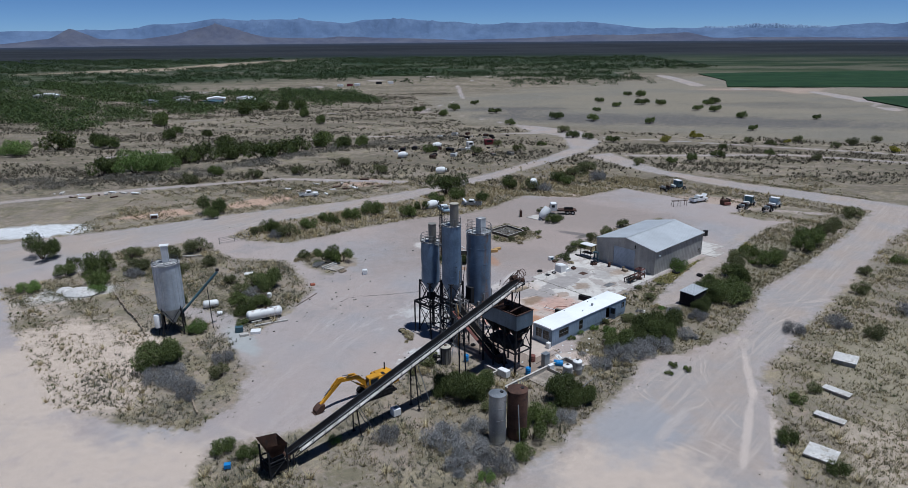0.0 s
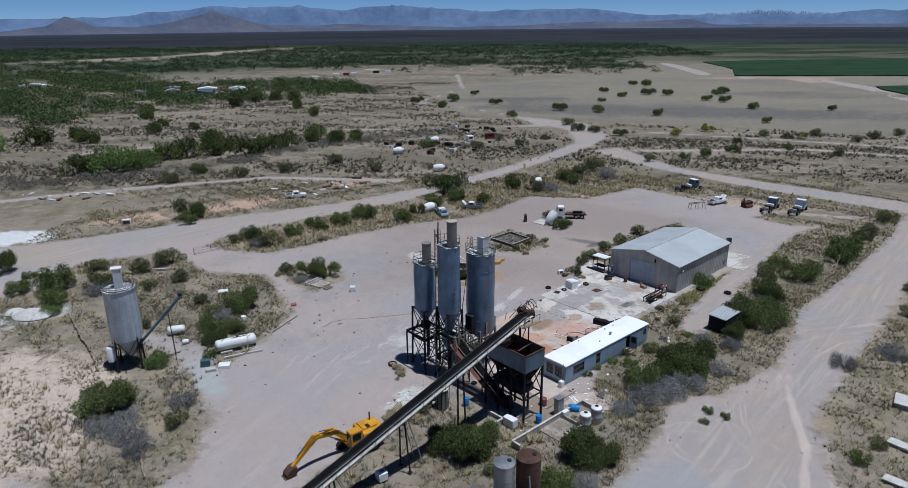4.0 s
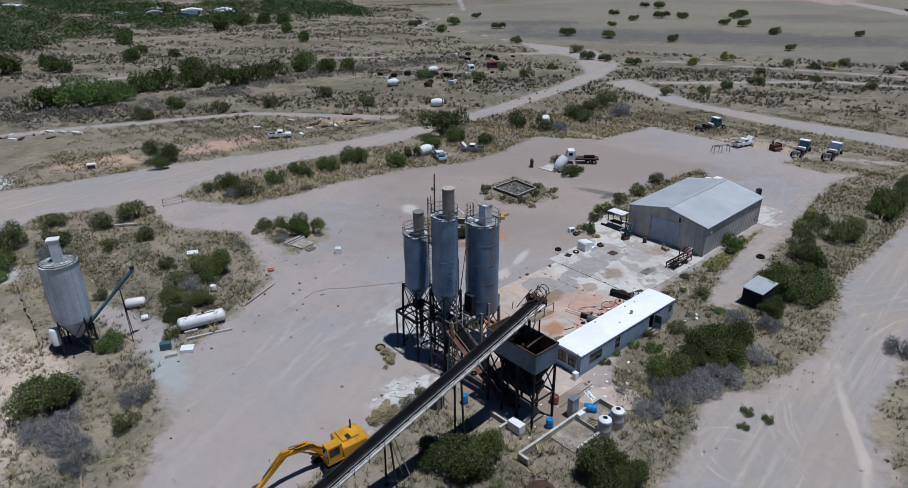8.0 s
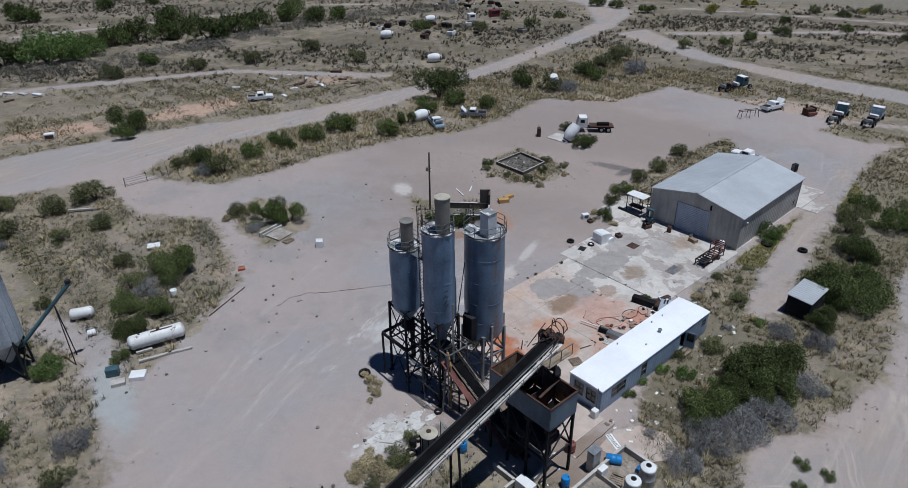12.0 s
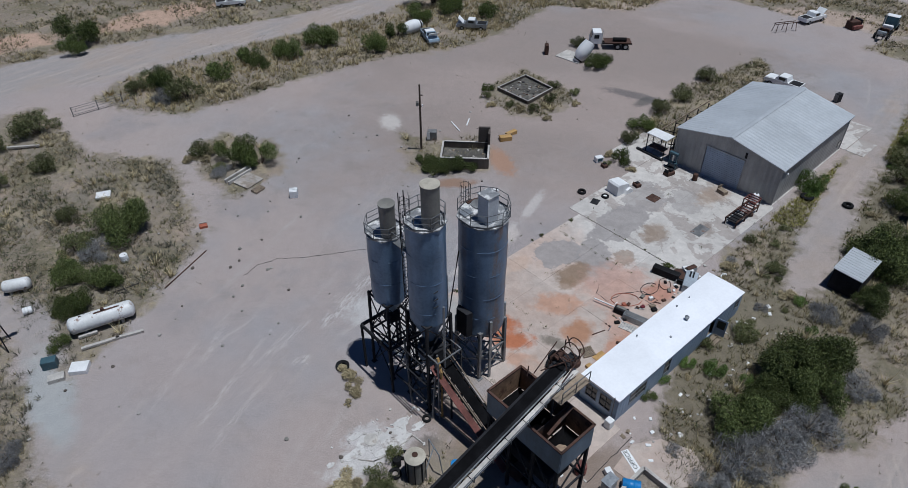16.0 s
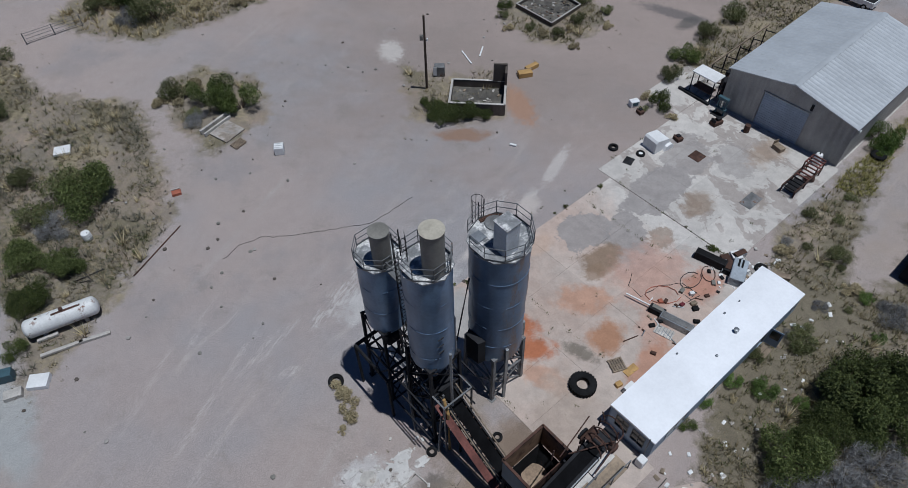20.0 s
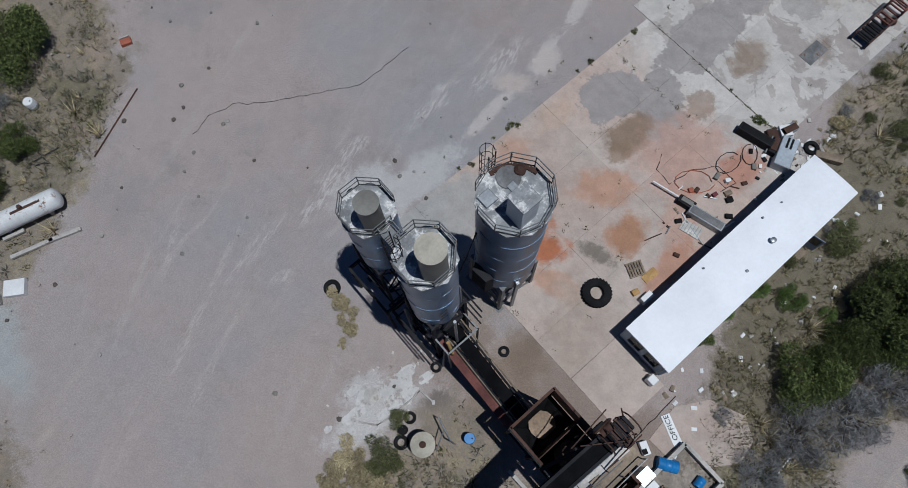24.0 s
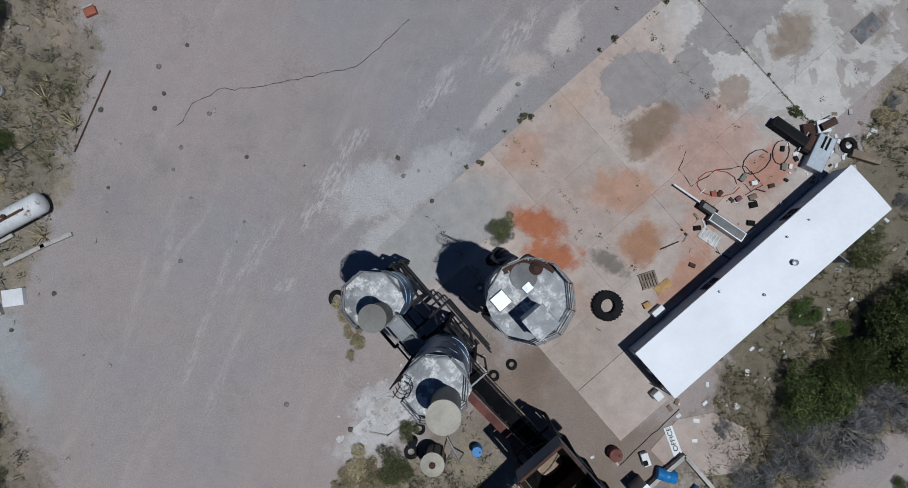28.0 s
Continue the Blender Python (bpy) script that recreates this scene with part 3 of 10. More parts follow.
def ground_material():
    n = Nodes("desert_ground")
    fine, mid, broad = n.noise(9, 6, 0.7), n.noise(1.1, 6, 0.65), n.noise(0.07, 5, 0.6)
    grit = n.noise(38, 3, 0.7)
    torn = n.math("MULTIPLY", n.math("SUBTRACT", n.noise(0.35, 6, 0.7), 0.5), 1.5)
    over = lambda name: n.ramp(n.math("ADD", n.share(name), n.math("MULTIPLY", torn, n.ramp(n.share(name), 0.02, 0.3))), 0.2, 0.8)
    soil = n.mix(n.ramp(broad, 0.35, 0.65), (0.275, 0.23, 0.185), (0.235, 0.205, 0.165))
    litter = n.ramp(n.math("ADD", n.math("MULTIPLY", mid, 0.6), n.math("MULTIPLY", fine, 0.4)), 0.46, 0.6)
    soil = n.mix(n.math("MULTIPLY", litter, 0.6), soil, (0.19, 0.16, 0.12))
    soil = n.mix(n.math("MULTIPLY", n.ramp(n.noise(0.28, 6, 0.7), 0.5, 0.62), 0.5), soil, (0.37, 0.285, 0.225))
    growth = n.math("ADD", n.math("MULTIPLY", n.noise(0.16, 4, 0.6), 0.6), n.math("MULTIPLY", n.noise(1.7, 6, 0.7), 0.4))
    soil = n.mix(n.math("MULTIPLY", n.ramp(growth, 0.47, 0.58), 0.75), soil, (0.15, 0.135, 0.085))
    soil = n.mix(n.math("MULTIPLY", n.ramp(n.math("ADD", n.math("MULTIPLY", n.noise(0.21, 4, 0.6), 0.55), n.math("MULTIPLY", n.noise(2.6, 6, 0.7), 0.45)), 0.5, 0.6), 0.6), soil, (0.34, 0.285, 0.185))
    gravel = n.mix(n.ramp(n.noise(0.045, 4, 0.6), 0.4, 0.6), (0.322, 0.305, 0.307), (0.362, 0.31, 0.29))
    gravel = n.mix(n.math("MULTIPLY", n.ramp(n.noise(0.022, 3, 0.6), 0.48, 0.62), 0.6), gravel, (0.385, 0.325, 0.295))
    streaks = n.noise(0.5, 6, 0.7, None, (0.10, 1.3, 1, 66), 0.8)
    gravel = n.mix(n.math("MULTIPLY", n.ramp(streaks, 0.52, 0.72), 0.5), gravel, (0.42, 0.385, 0.36))
    for x, y, r0, r1, k in ((80, -52, 84, 118, 0.9), (-12.5, 40, 2.5, 10, 1.7)):
        gravel = n.mix(n.math("MULTIPLY", n.arcs(x, y, r0, r1, k), 0.38), gravel, (0.46, 0.42, 0.39))
    gravel = n.mix(n.math("MULTIPLY", n.ramp(n.noise(0.09, 5, 0.6), 0.52, 0.68), 0.5), gravel, (0.255, 0.245, 0.25))
    gravel = n.mix(n.math("MULTIPLY", n.spot(14, 56, 46, 36, 30), 0.85), gravel, (0.295, 0.243, 0.215))
    gravel = n.mix(n.math("MULTIPLY", n.ramp(n.math("ADD", n.math("MULTIPLY", n.noise(0.3, 4, 0.6), 0.6), n.math("MULTIPLY", n.noise(3.3, 4, 0.7), 0.4)), 0.54, 0.62), 0.35), gravel, (0.235, 0.215, 0.19))
    rubbed = n.ramp(n.noise(2.6, 6, 0.75, None, (0.35, 1.6, 1, 66)), 0.44, 0.58)
    for x, y, rx, ry, turn, k in ((-19.3, -6, 7.0, 0.34, 73, 0.75), (-16.8, -2.4, 3.0, 0.3, 63, 0.7), (-22.3, -2, 3.0, 0.3, 85, 0.6), (-15.6, -1.4, 3.0, 0.35, 61, 0.7), (-17.6, -9, 6.0, 0.3, 70, 0.6), (-24.6, -6, 5.0, 0.3, 80, 0.5), (-12, 1.6, 1.9, 0.7, 52, 1.0), (-13.9, -3.7, 1.4, 0.4, 23, 1.0), (-10.7, 3.7, 1.7, 1.3, 45, 1.0), (-9.6, 6.4, 1.6, 0.7, 50, 0.9), (-3.6, 10.4, 2.8, 0.8, 50, 0.9), (1.5, 14.2, 3.4, 0.9, 50, 0.9)):
        gravel = n.mix(n.math("MULTIPLY", n.math("MULTIPLY", n.spot(x, y, rx, ry, turn), rubbed), k), gravel, (0.475, 0.44, 0.42))
    gravel = n.mix(n.math("MULTIPLY", n.ramp(n.noise(0.033, 4, 0.6, None, (1, 0.45, 1, 66)), 0.46, 0.6), 0.45), gravel, (0.40, 0.325, 0.29))
    gravel = n.mix(n.math("MULTIPLY", n.ramp(n.noise(6.5, 3, 0.75), 0.64, 0.72), 0.35), gravel, (0.16, 0.145, 0.13))
    dirt = n.mix(n.ramp(n.noise(0.06, 5, 0.6), 0.4, 0.6), (0.36, 0.30, 0.26), (0.325, 0.295, 0.28))
    ruts = n.noise(0.9, 5, 0.6, None, (0.07, 1.4, 1, 50), 0.5)
    dirt = n.mix(n.math("MULTIPLY", n.ramp(ruts, 0.48, 0.7), 0.5), dirt, (0.47, 0.40, 0.35))
    for x, y, r0, r1, k in ((12, -48, 8, 24, 1.6), (64, -22, 19, 36, 1.3), (25, -22, 1.5, 7, 2.2)):
        dirt = n.mix(n.math("MULTIPLY", n.arcs(x, y, r0, r1, k), 0.7), dirt, (0.50, 0.42, 0.36))
    wobble = n.math("ADD", n.math("MULTIPLY", n.math("SUBTRACT", n.noise(0.45, 6, 0.7), 0.5), 7.0), n.math("MULTIPLY", n.math("SUBTRACT", fine, 0.5), 1.2))
    on_bare = n.ramp(n.math("ADD", n.attr("bare"), wobble), -0.9, 0.9)
    on_road = n.ramp(n.math("ADD", n.attr("road"), wobble), -0.5, 2.5)
    worn = n.mix(on_road, gravel, dirt)
    worn = n.mix(over("worn_over"), worn, n.hue("worn_over"))
    for x, y, rx, ry, turn, c in ((-1.3, 24.4, 3.2, 1.1, 0, (0.27, 0.16, 0.10)), (4.6, 29.5, 1.6, 4.0, 20, (0.38, 0.22, 0.14)), (25, 48, 1.3, 5.5, 60, (0.13, 0.12, 0.12)), (26, 46, 2.2, 1.2, 40, (0.11, 0.105, 0.10)),
                                  (-10.3, 39.5, 1.6, 2.6, 15, (0.56, 0.52, 0.48)), (8, 20, 0.7, 3.4, -25, (0.52, 0.48, 0.45)), (5, 15, 0.6, 2.2, -25, (0.5, 0.46, 0.43)), (-4.5, 4.0, 4.2, 1.7, 40, (0.50, 0.485, 0.47)),
                                  (-7, 0.2, 2.4, 1.0, 40, (0.5, 0.485, 0.47)), (-7, -13.5, 3.6, 1.4, 35, (0.56, 0.545, 0.53)), (-7.5, -11.5, 1.8, 1.1, 35, (0.53, 0.51, 0.5)), (0.6, 9.6, 3.0, 0.6, 50, (0.52, 0.47, 0.44)), (2.4, 12.3, 1.7, 1.0, 0, (0.50, 0.43, 0.385)), (5.0, 14.3, 1.6, 1.2, 60, (0.52, 0.46, 0.42)), (-8.4, 3.0, 3.0, 2.0, 40, (0.50, 0.485, 0.47)),
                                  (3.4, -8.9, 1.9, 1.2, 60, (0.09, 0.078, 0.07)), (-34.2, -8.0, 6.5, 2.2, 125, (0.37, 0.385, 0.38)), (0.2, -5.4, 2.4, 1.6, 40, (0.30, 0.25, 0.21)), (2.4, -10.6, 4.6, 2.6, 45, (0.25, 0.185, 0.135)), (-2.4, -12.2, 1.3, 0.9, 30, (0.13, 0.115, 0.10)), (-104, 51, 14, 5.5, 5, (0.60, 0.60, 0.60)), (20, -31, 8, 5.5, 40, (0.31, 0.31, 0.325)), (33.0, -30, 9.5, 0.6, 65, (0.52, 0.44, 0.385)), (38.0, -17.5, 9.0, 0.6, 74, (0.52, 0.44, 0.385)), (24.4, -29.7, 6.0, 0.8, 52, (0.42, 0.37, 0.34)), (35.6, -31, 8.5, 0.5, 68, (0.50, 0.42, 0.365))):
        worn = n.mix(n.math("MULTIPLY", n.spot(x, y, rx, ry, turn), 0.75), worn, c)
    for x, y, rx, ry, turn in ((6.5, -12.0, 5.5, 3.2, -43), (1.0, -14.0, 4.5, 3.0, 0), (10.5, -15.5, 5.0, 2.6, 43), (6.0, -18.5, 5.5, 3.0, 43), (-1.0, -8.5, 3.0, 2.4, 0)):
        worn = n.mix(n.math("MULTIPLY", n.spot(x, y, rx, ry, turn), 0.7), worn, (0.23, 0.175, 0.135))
    soil = n.mix(over("soil_over"), soil, n.hue("soil_over"))
    brushy = n.ramp(n.math("ADD", n.math("MULTIPLY", n.noise(0.05, 5, 0.6, None, (0.35, 1, 1)), 0.55), n.math("MULTIPLY", n.noise(0.45, 6, 0.7), 0.45)), 0.45, 0.56)
    soil = n.mix(n.math("MULTIPLY", brushy, n.ramp(n.attr("away"), 165, 215, 0.0, 0.7)), soil, (0.125, 0.108, 0.08))
    colour = n.mix(on_bare, soil, worn)
    pale = n.mix(n.ramp(n.noise(0.02, 6, 0.65, None, (0.5, 1, 1)), 0.42, 0.62), (0.245, 0.215, 0.165), (0.20, 0.185, 0.155))
    pale = n.mix(over("far_over"), pale, n.hue("far_over"))
    colour = n.mix(n.math("MULTIPLY", n.attr("plain"), n.ramp(n.attr("road"), -2, 1, 0.85, 0.0)), colour, pale)
    belt = n.noise(0.004, 8, 0.7, None, (0.35, 1, 1))
    woods = n.mix(n.ramp(belt, 0.44, 0.56), (0.024, 0.040, 0.020), (0.042, 0.060, 0.030))
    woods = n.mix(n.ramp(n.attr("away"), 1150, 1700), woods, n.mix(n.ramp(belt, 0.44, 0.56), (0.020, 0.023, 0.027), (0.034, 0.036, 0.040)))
    gaps = n.math("MULTIPLY", n.ramp(n.noise(0.011, 6, 0.65, None, (0.4, 1, 1)), 0.45, 0.56), n.ramp(n.attr("away"), 900, 1500, 0.35, 0.0))
    woods = n.mix(gaps, woods, (0.25, 0.215, 0.165))
    woods = n.mix(over("far_over"), woods, n.hue("far_over"))
    woods = n.mix(n.ramp(n.noise(0.0022, 6, 0.6, None, (0.25, 1.4, 1)), 0.66, 0.72), woods, (0.13, 0.125, 0.12))
    # beyond 2600 m the ground colour fades to blue-grey, a painted aerial haze
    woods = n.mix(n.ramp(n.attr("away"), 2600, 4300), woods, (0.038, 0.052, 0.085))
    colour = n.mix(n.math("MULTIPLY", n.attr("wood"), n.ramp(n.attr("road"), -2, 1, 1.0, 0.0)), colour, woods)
    colour = n.tint(n.tint(n.tint(colour, mid, n.ramp(on_bare, 0, 1, 0.84, 0.95), n.ramp(on_bare, 0, 1, 1.12, 1.04)), fine, 0.8, 1.18), grit, 0.64, 1.32)
    return n.done(colour, 0.95, bump=n.math("ADD", n.math("MULTIPLY", fine, 0.6), n.math("MULTIPLY", mid, 0.8)), strength=0.5, depth=0.06, spec=0.1)


ground()


# ---- growth that nobody could count: tufts, brush, far woods ----
def scatter(count, lo, hi, keep, rng):
    """Random places in a rectangle, thinned by keep(x, y)."""
    x, y = rng.uniform(lo[0], hi[0], count), rng.uniform(lo[1], hi[1], count)
    ok = rng.random(count) < keep(x, y)
    return x[ok], y[ok]


def tufts(name, x, y, size, blades, wide, lean, material, label, rng, category="grass"):
    """Clumps of thin pointed blades, each leaning out from its root."""
    k = len(x)
    z = height_at(x, y)
    size = size * rng.uniform(0.55, 1.4, k)
    a = rng.uniform(0, 2 * math.pi, (k, blades))
    out = rng.uniform(0.1, lean, (k, blades)) * size[:, None]
    tall = rng.uniform(0.45, 1.0, (k, blades)) * size[:, None]
    root = rng.uniform(0, 0.25, (k, blades)) * size[:, None]
    cx, cy = x[:, None] + root * np.cos(a), y[:, None] + root * np.sin(a)
    w = wide * size[:, None] * rng.uniform(0.6, 1.3, (k, blades))
    b = a + rng.uniform(0.8, 2.2, (k, blades))
    zz = np.repeat(z[:, None], blades, 1) - 0.03
    v = np.stack([np.stack([cx - w * np.cos(b), cy - w * np.sin(b), zz], -1), np.stack([cx + w * np.cos(b), cy + w * np.sin(b), zz], -1),
                  np.stack([cx + out * np.cos(a), cy + out * np.sin(a), zz + tall], -1)], 2).reshape(-1, 3)
    me = soup(name, v, np.arange(len(v)).reshape(-1, 3), material)
    return tagged(new(name, me), label, category, kind="stuff")


def clumps(name, x, y, r, leaves, leaf, material, label, rng, squash=0.75, category="bushes"):
    """Loose balls of leaf blades, with an uneven outline."""
    k = len(x)
    z = height_at(x, y)
    d = rng.normal(size=(k, leaves, 3))
    d /= np.linalg.norm(d, axis=2, keepdims=True)
    d *= rng.uniform(0.25, 1.0, (k, leaves, 1)) ** 0.5
    d[:, :, 2] = np.abs(d[:, :, 2]) * squash + 0.02
    c = np.stack([x, y, z], -1)[:, None] + d * r[:, None, None]
    e = rng.normal(size=(k, leaves, 2, 3))
    e /= np.linalg.norm(e, axis=3, keepdims=True)
    s = (leaf * r)[:, None, None] * rng.uniform(0.6, 1.3, (k, leaves, 1))
    v = np.stack([c - s * e[:, :, 0], c + s * e[:, :, 0] * 0.6 + s * e[:, :, 1], c + s * e[:, :, 1] * 0.4 - s * e[:, :, 0] * 0.2 + s * 0.9 * e[:, :, 0]], 2).reshape(-1, 3)
    me = soup(name, v, np.arange(len(v)).reshape(-1, 3), material)
    return tagged(new(name, me), label, category, kind="stuff")


rng = np.random.default_rng(7)


def wild(x, y, power=1.0):
    b = bare_at(x, y)[0]
    patch = np.clip(0.5 + 0.5 * wave(x, y, 1.9, 2) + 0.55 * wave(x, y, 4.1, 3) + 0.4 * wave(x, y, 11, 5), 0.04, 1)
    slab = (x * CA + y * SA > -3) & (x * CA + y * SA < 58) & (-x * SA + y * CA > -10) & (-x * SA + y * CA < 6)
    pale = np.exp(-(((x + 60) / 13) ** 2 + ((y + 13) / 12) ** 2)) + np.exp(-(((x + 50) / 8) ** 2 + ((y + 24) / 6) ** 2)) + np.exp(-(((x + 58) / 11) ** 2 + ((y - 80) / 5) ** 2)) + np.exp(-(((x + 104) / 13) ** 2 + ((y - 51) / 6) ** 2))
    return np.clip(-b / 1.2 + 0.2, 0, 1) * patch ** power * ~slab * np.clip(1 - 0.5 * pale, 0.1, 1)


def in_view(x, y):
    return np.abs(x) < 60 + 0.75 * (y + 100)


gx_, gy_ = scatter(185000, (-95, -58), (110, 112), lambda x, y: 0.95 * wild(x, y) * in_view(x, y), rng)
tufts("dry_grass", gx_, gy_, 0.40, 7, 0.08, 0.95, STRAW, "straw-coloured dry grass tufts on bare soil", rng)
gx_, gy_ = scatter(80000, (-95, -58), (110, 112), lambda x, y: 0.6 * wild(x, y, 2) * in_view(x, y), rng)
tufts("scrub", gx_, gy_, 0.5, 10, 0.06, 0.95, SCRUB, "brown and grey dry scrub between the grass", rng, "scrub")
gx_, gy_ = scatter(95000, (-95, -58), (110, 112), lambda x, y: 0.8 * wild(x, y) * np.clip(0.3 + 0.8 * wave(x, y, 7.7, 9), 0.06, 1) * in_view(x, y), rng)
tufts("green_weed", gx_, gy_, 0.42, 10, 0.09, 0.95, WEED, "low green weeds among dry grass", rng, "weeds")
PLAIN = [(0, 235), (60, 215), (200, 170), (420, 180), (420, 420), (150, 560), (-40, 400)]


def banded(x, y):
    """Scrub of the plain, gathered in long uneven bands that run across the valley."""
    b = bare_at(x, y)[0]
    run = 0.42 + 0.55 * wave(0.42 * x, y, 7.5, 3) + 0.5 * wave(0.35 * x, y, 19, 5) + 0.35 * wave(x, y, 4.3, 8)
    return np.clip(-b / 2, 0, 1) * np.clip(run, 0.03, 1) * in_view(x, y) * (inside(PLAIN, x, y) < 0)


gx_, gy_ = scatter(110000, (-330, 100), (330, 430), lambda x, y: 0.85 * banded(x, y), rng)
tufts("far_scrub", gx_, gy_, 0.9, 8, 0.16, 1.0, SCRUB, "dry grey-brown scrub in bands on the desert plain", rng, "scrub")
gx_, gy_ = scatter(45000, (-330, 100), (330, 400), lambda x, y: 0.6 * banded(x, -y), rng)
tufts("far_grass", gx_, gy_, 0.8, 6, 0.2, 0.95, STRAW, "straw-coloured grass on the open desert plain", rng)
gx_, gy_ = scatter(30000, (30, 8), (66, 46), lambda x, y: (bare_at(x, y)[0] < -0.1) * (line_gap([(36.6, 19.5), (47.8, 29.8), (58, 39.4)], x, y) < 3.2) * (-x * SA + y * CA < -9.8), rng)
tufts("yellow_grass", gx_, gy_, 0.34, 8, 0.09, 0.9, YELLOW_GRASS, "yellow-green grass along the hall's side wall", rng)
gx_, gy_ = scatter(60000, (-60, -40), (60, 80), lambda x, y: 0.22 * (lambda b: (b > 0.1) * np.clip(1 - b / 6, 0, 1))(bare_at(x, y)[0]) * np.clip(wave(x, y, 2.3, 6) * 1.6 - 0.5, 0, 1) * ~((x * CA + y * SA > -3) & (x * CA + y * SA < 66) & (-x * SA + y * CA > -16) & (-x * SA + y * CA < 7)), rng)
tufts("gravel_weeds", gx_, gy_, 0.2, 8, 0.11, 1.1, SCRUB, "sparse small dry weeds on the gravel's edges", rng, "weeds")
# the strip between yard and road is thickly overgrown
near = lambda x, y: ((inside(STRIP, x, y) > 0.2) & (line_gap(TRACKS[6], x, y) > 2.2) | (inside(BACK, x, y) > 0.2) | (inside(WEEDS, x, y) > 0.3) & (inside([(4.8, 49.7), (9.2, 54.1), (12.9, 49.6), (9.0, 45.2)], x, y) < -0.3)) * (-x * SA + y * CA < np.where(x * CA + y * SA < 21.5, -15.9, np.where(x * CA + y * SA > 56, 99, np.where(-x * SA + y * CA > 4.4, 99, -10.0))))
gx_, gy_ = scatter(72000, (2, -30), (104, 70), lambda x, y: near(x, y) * np.clip(0.55 + 0.45 * wave(x, y, 3.1, 2), 0.1, 1), rng)
tufts("strip_grass", gx_, gy_, 0.42, 7, 0.07, 0.9, foliage("olive_grass_blades", (0.13, 0.12, 0.06), (0.36, 0.31, 0.18), 0.9), "olive and straw grass between trailer and road", rng)
gx_, gy_ = scatter(10500, (2, -30), (104, 70), lambda x, y: 0.5 * near(x, y) * np.clip(0.4 + 0.6 * wave(x, y, 4.7, 6), 0.03, 1), rng)
clumps("strip_brush", gx_, gy_, rng.uniform(0.2, 0.75, len(gx_)), 40, 0.13, foliage("strip_brush_leaves", (0.07, 0.075, 0.035), (0.19, 0.18, 0.10)), "low olive brush between trailer and road", rng)
EAST = [(33, -46), (36, -33), (41, -18), (50, -8), (66, 9), (92, 38), (118, 60), (118, -46)]
gx_, gy_ = scatter(60000, (33, -46), (112, 60), lambda x, y: (inside(EAST, x, y) > 0.4) * (bare_at(x, y)[0] < -0.3) * in_view(x, y) * np.clip(0.5 + 0.5 * wave(x, y, 3.4, 6) + 0.3 * wave(x, y, 9, 2), 0.06, 1), rng)
tufts("field_grass", gx_, gy_, 0.46, 7, 0.07, 0.9, foliage("grey_straw_blades", (0.15, 0.14, 0.085), (0.38, 0.33, 0.21), 0.9), "grey-green and straw grass across the road", rng)
# tall straw fills the island along the north road; weeds and brush on the others
gx_, gy_ = scatter(30000, (-58, 40), (68, 136), lambda x, y: (inside(ISLAND, x, y) > 0.6) * np.clip(0.6 + 0.5 * wave(x, y, 4.3, 7), 0.08, 1) * (bare_at(x, y)[0] < -0.4), rng)
tufts("island_straw", gx_, gy_, 0.85, 9, 0.06, 0.7, foliage("island_straw_blades", (0.20, 0.16, 0.085), (0.44, 0.37, 0.22), 0.9), "tall straw-coloured grass along the dirt road", rng)
gx_, gy_ = scatter(48000, (-90, -50), (24, 45), lambda x, y: np.maximum((inside(LEFT, x, y) > 0.8) * (x > -52), (inside(FRONT, x, y) > 0.5) * 1.0) * np.clip(0.35 + 0.7 * wave(x, y, 3.7, 4), 0.05, 1) * 0.8, rng)
tufts("grey_brush", gx_, gy_, 0.55, 11, 0.05, 1.0, foliage("grey_brush_stems", (0.105, 0.10, 0.075), (0.25, 0.235, 0.185), 0.9), "grey-brown dry brush among the grass", rng, "brush")
gx_, gy_ = scatter(5000, (-90, -12), (-28, 45), lambda x, y: (inside(LEFT, x, y) > 1) * np.clip(0.2 + 0.9 * wave(x, y, 5.1, 3), 0.02, 1) * np.clip((y + 6) / 8, 0.1, 1), rng)
clumps("olive_brush", gx_, gy_, rng.uniform(0.3, 1.1, len(gx_)), 60, 0.12, foliage("olive_brush_leaves", (0.06, 0.068, 0.03), (0.17, 0.17, 0.085)), "olive green and grey brush round the lone silo", rng)
gx_, gy_ = scatter(16000, (-180, 88), (180, 175), lambda x, y: 0.55 * banded(x, y) ** 1.3, rng)
clumps("scrub_bushes", gx_, gy_, rng.uniform(0.4, 1.3, len(gx_)), 34, 0.2, foliage("scrub_bush_leaves", (0.055, 0.056, 0.034), (0.15, 0.14, 0.095)), "dark olive and brown bushes in the scrub beyond the road", rng)
# low grey and olive bushes over the scrub land
gx_, gy_ = scatter(15000, (-92, -50), (105, 110), lambda x, y: 0.75 * wild(x, y, 1.5) * in_view(x, y), rng)
clumps("low_brush", gx_, gy_, rng.uniform(0.2, 0.85, len(gx_)), 44, 0.17, foliage("grey_olive_brush", (0.085, 0.085, 0.05), (0.23, 0.21, 0.145)), "low olive and grey desert brush between dry grass", rng)
gx_, gy_ = scatter(6000, (-92, -50), (105, 110), lambda x, y: 0.75 * wild(x, y, 1.5) * in_view(x, y), rng)
tufts("tall_straw", gx_, gy_, 0.95, 26, 0.045, 0.75, STRAW, "tall straw-coloured grass clumps", rng)
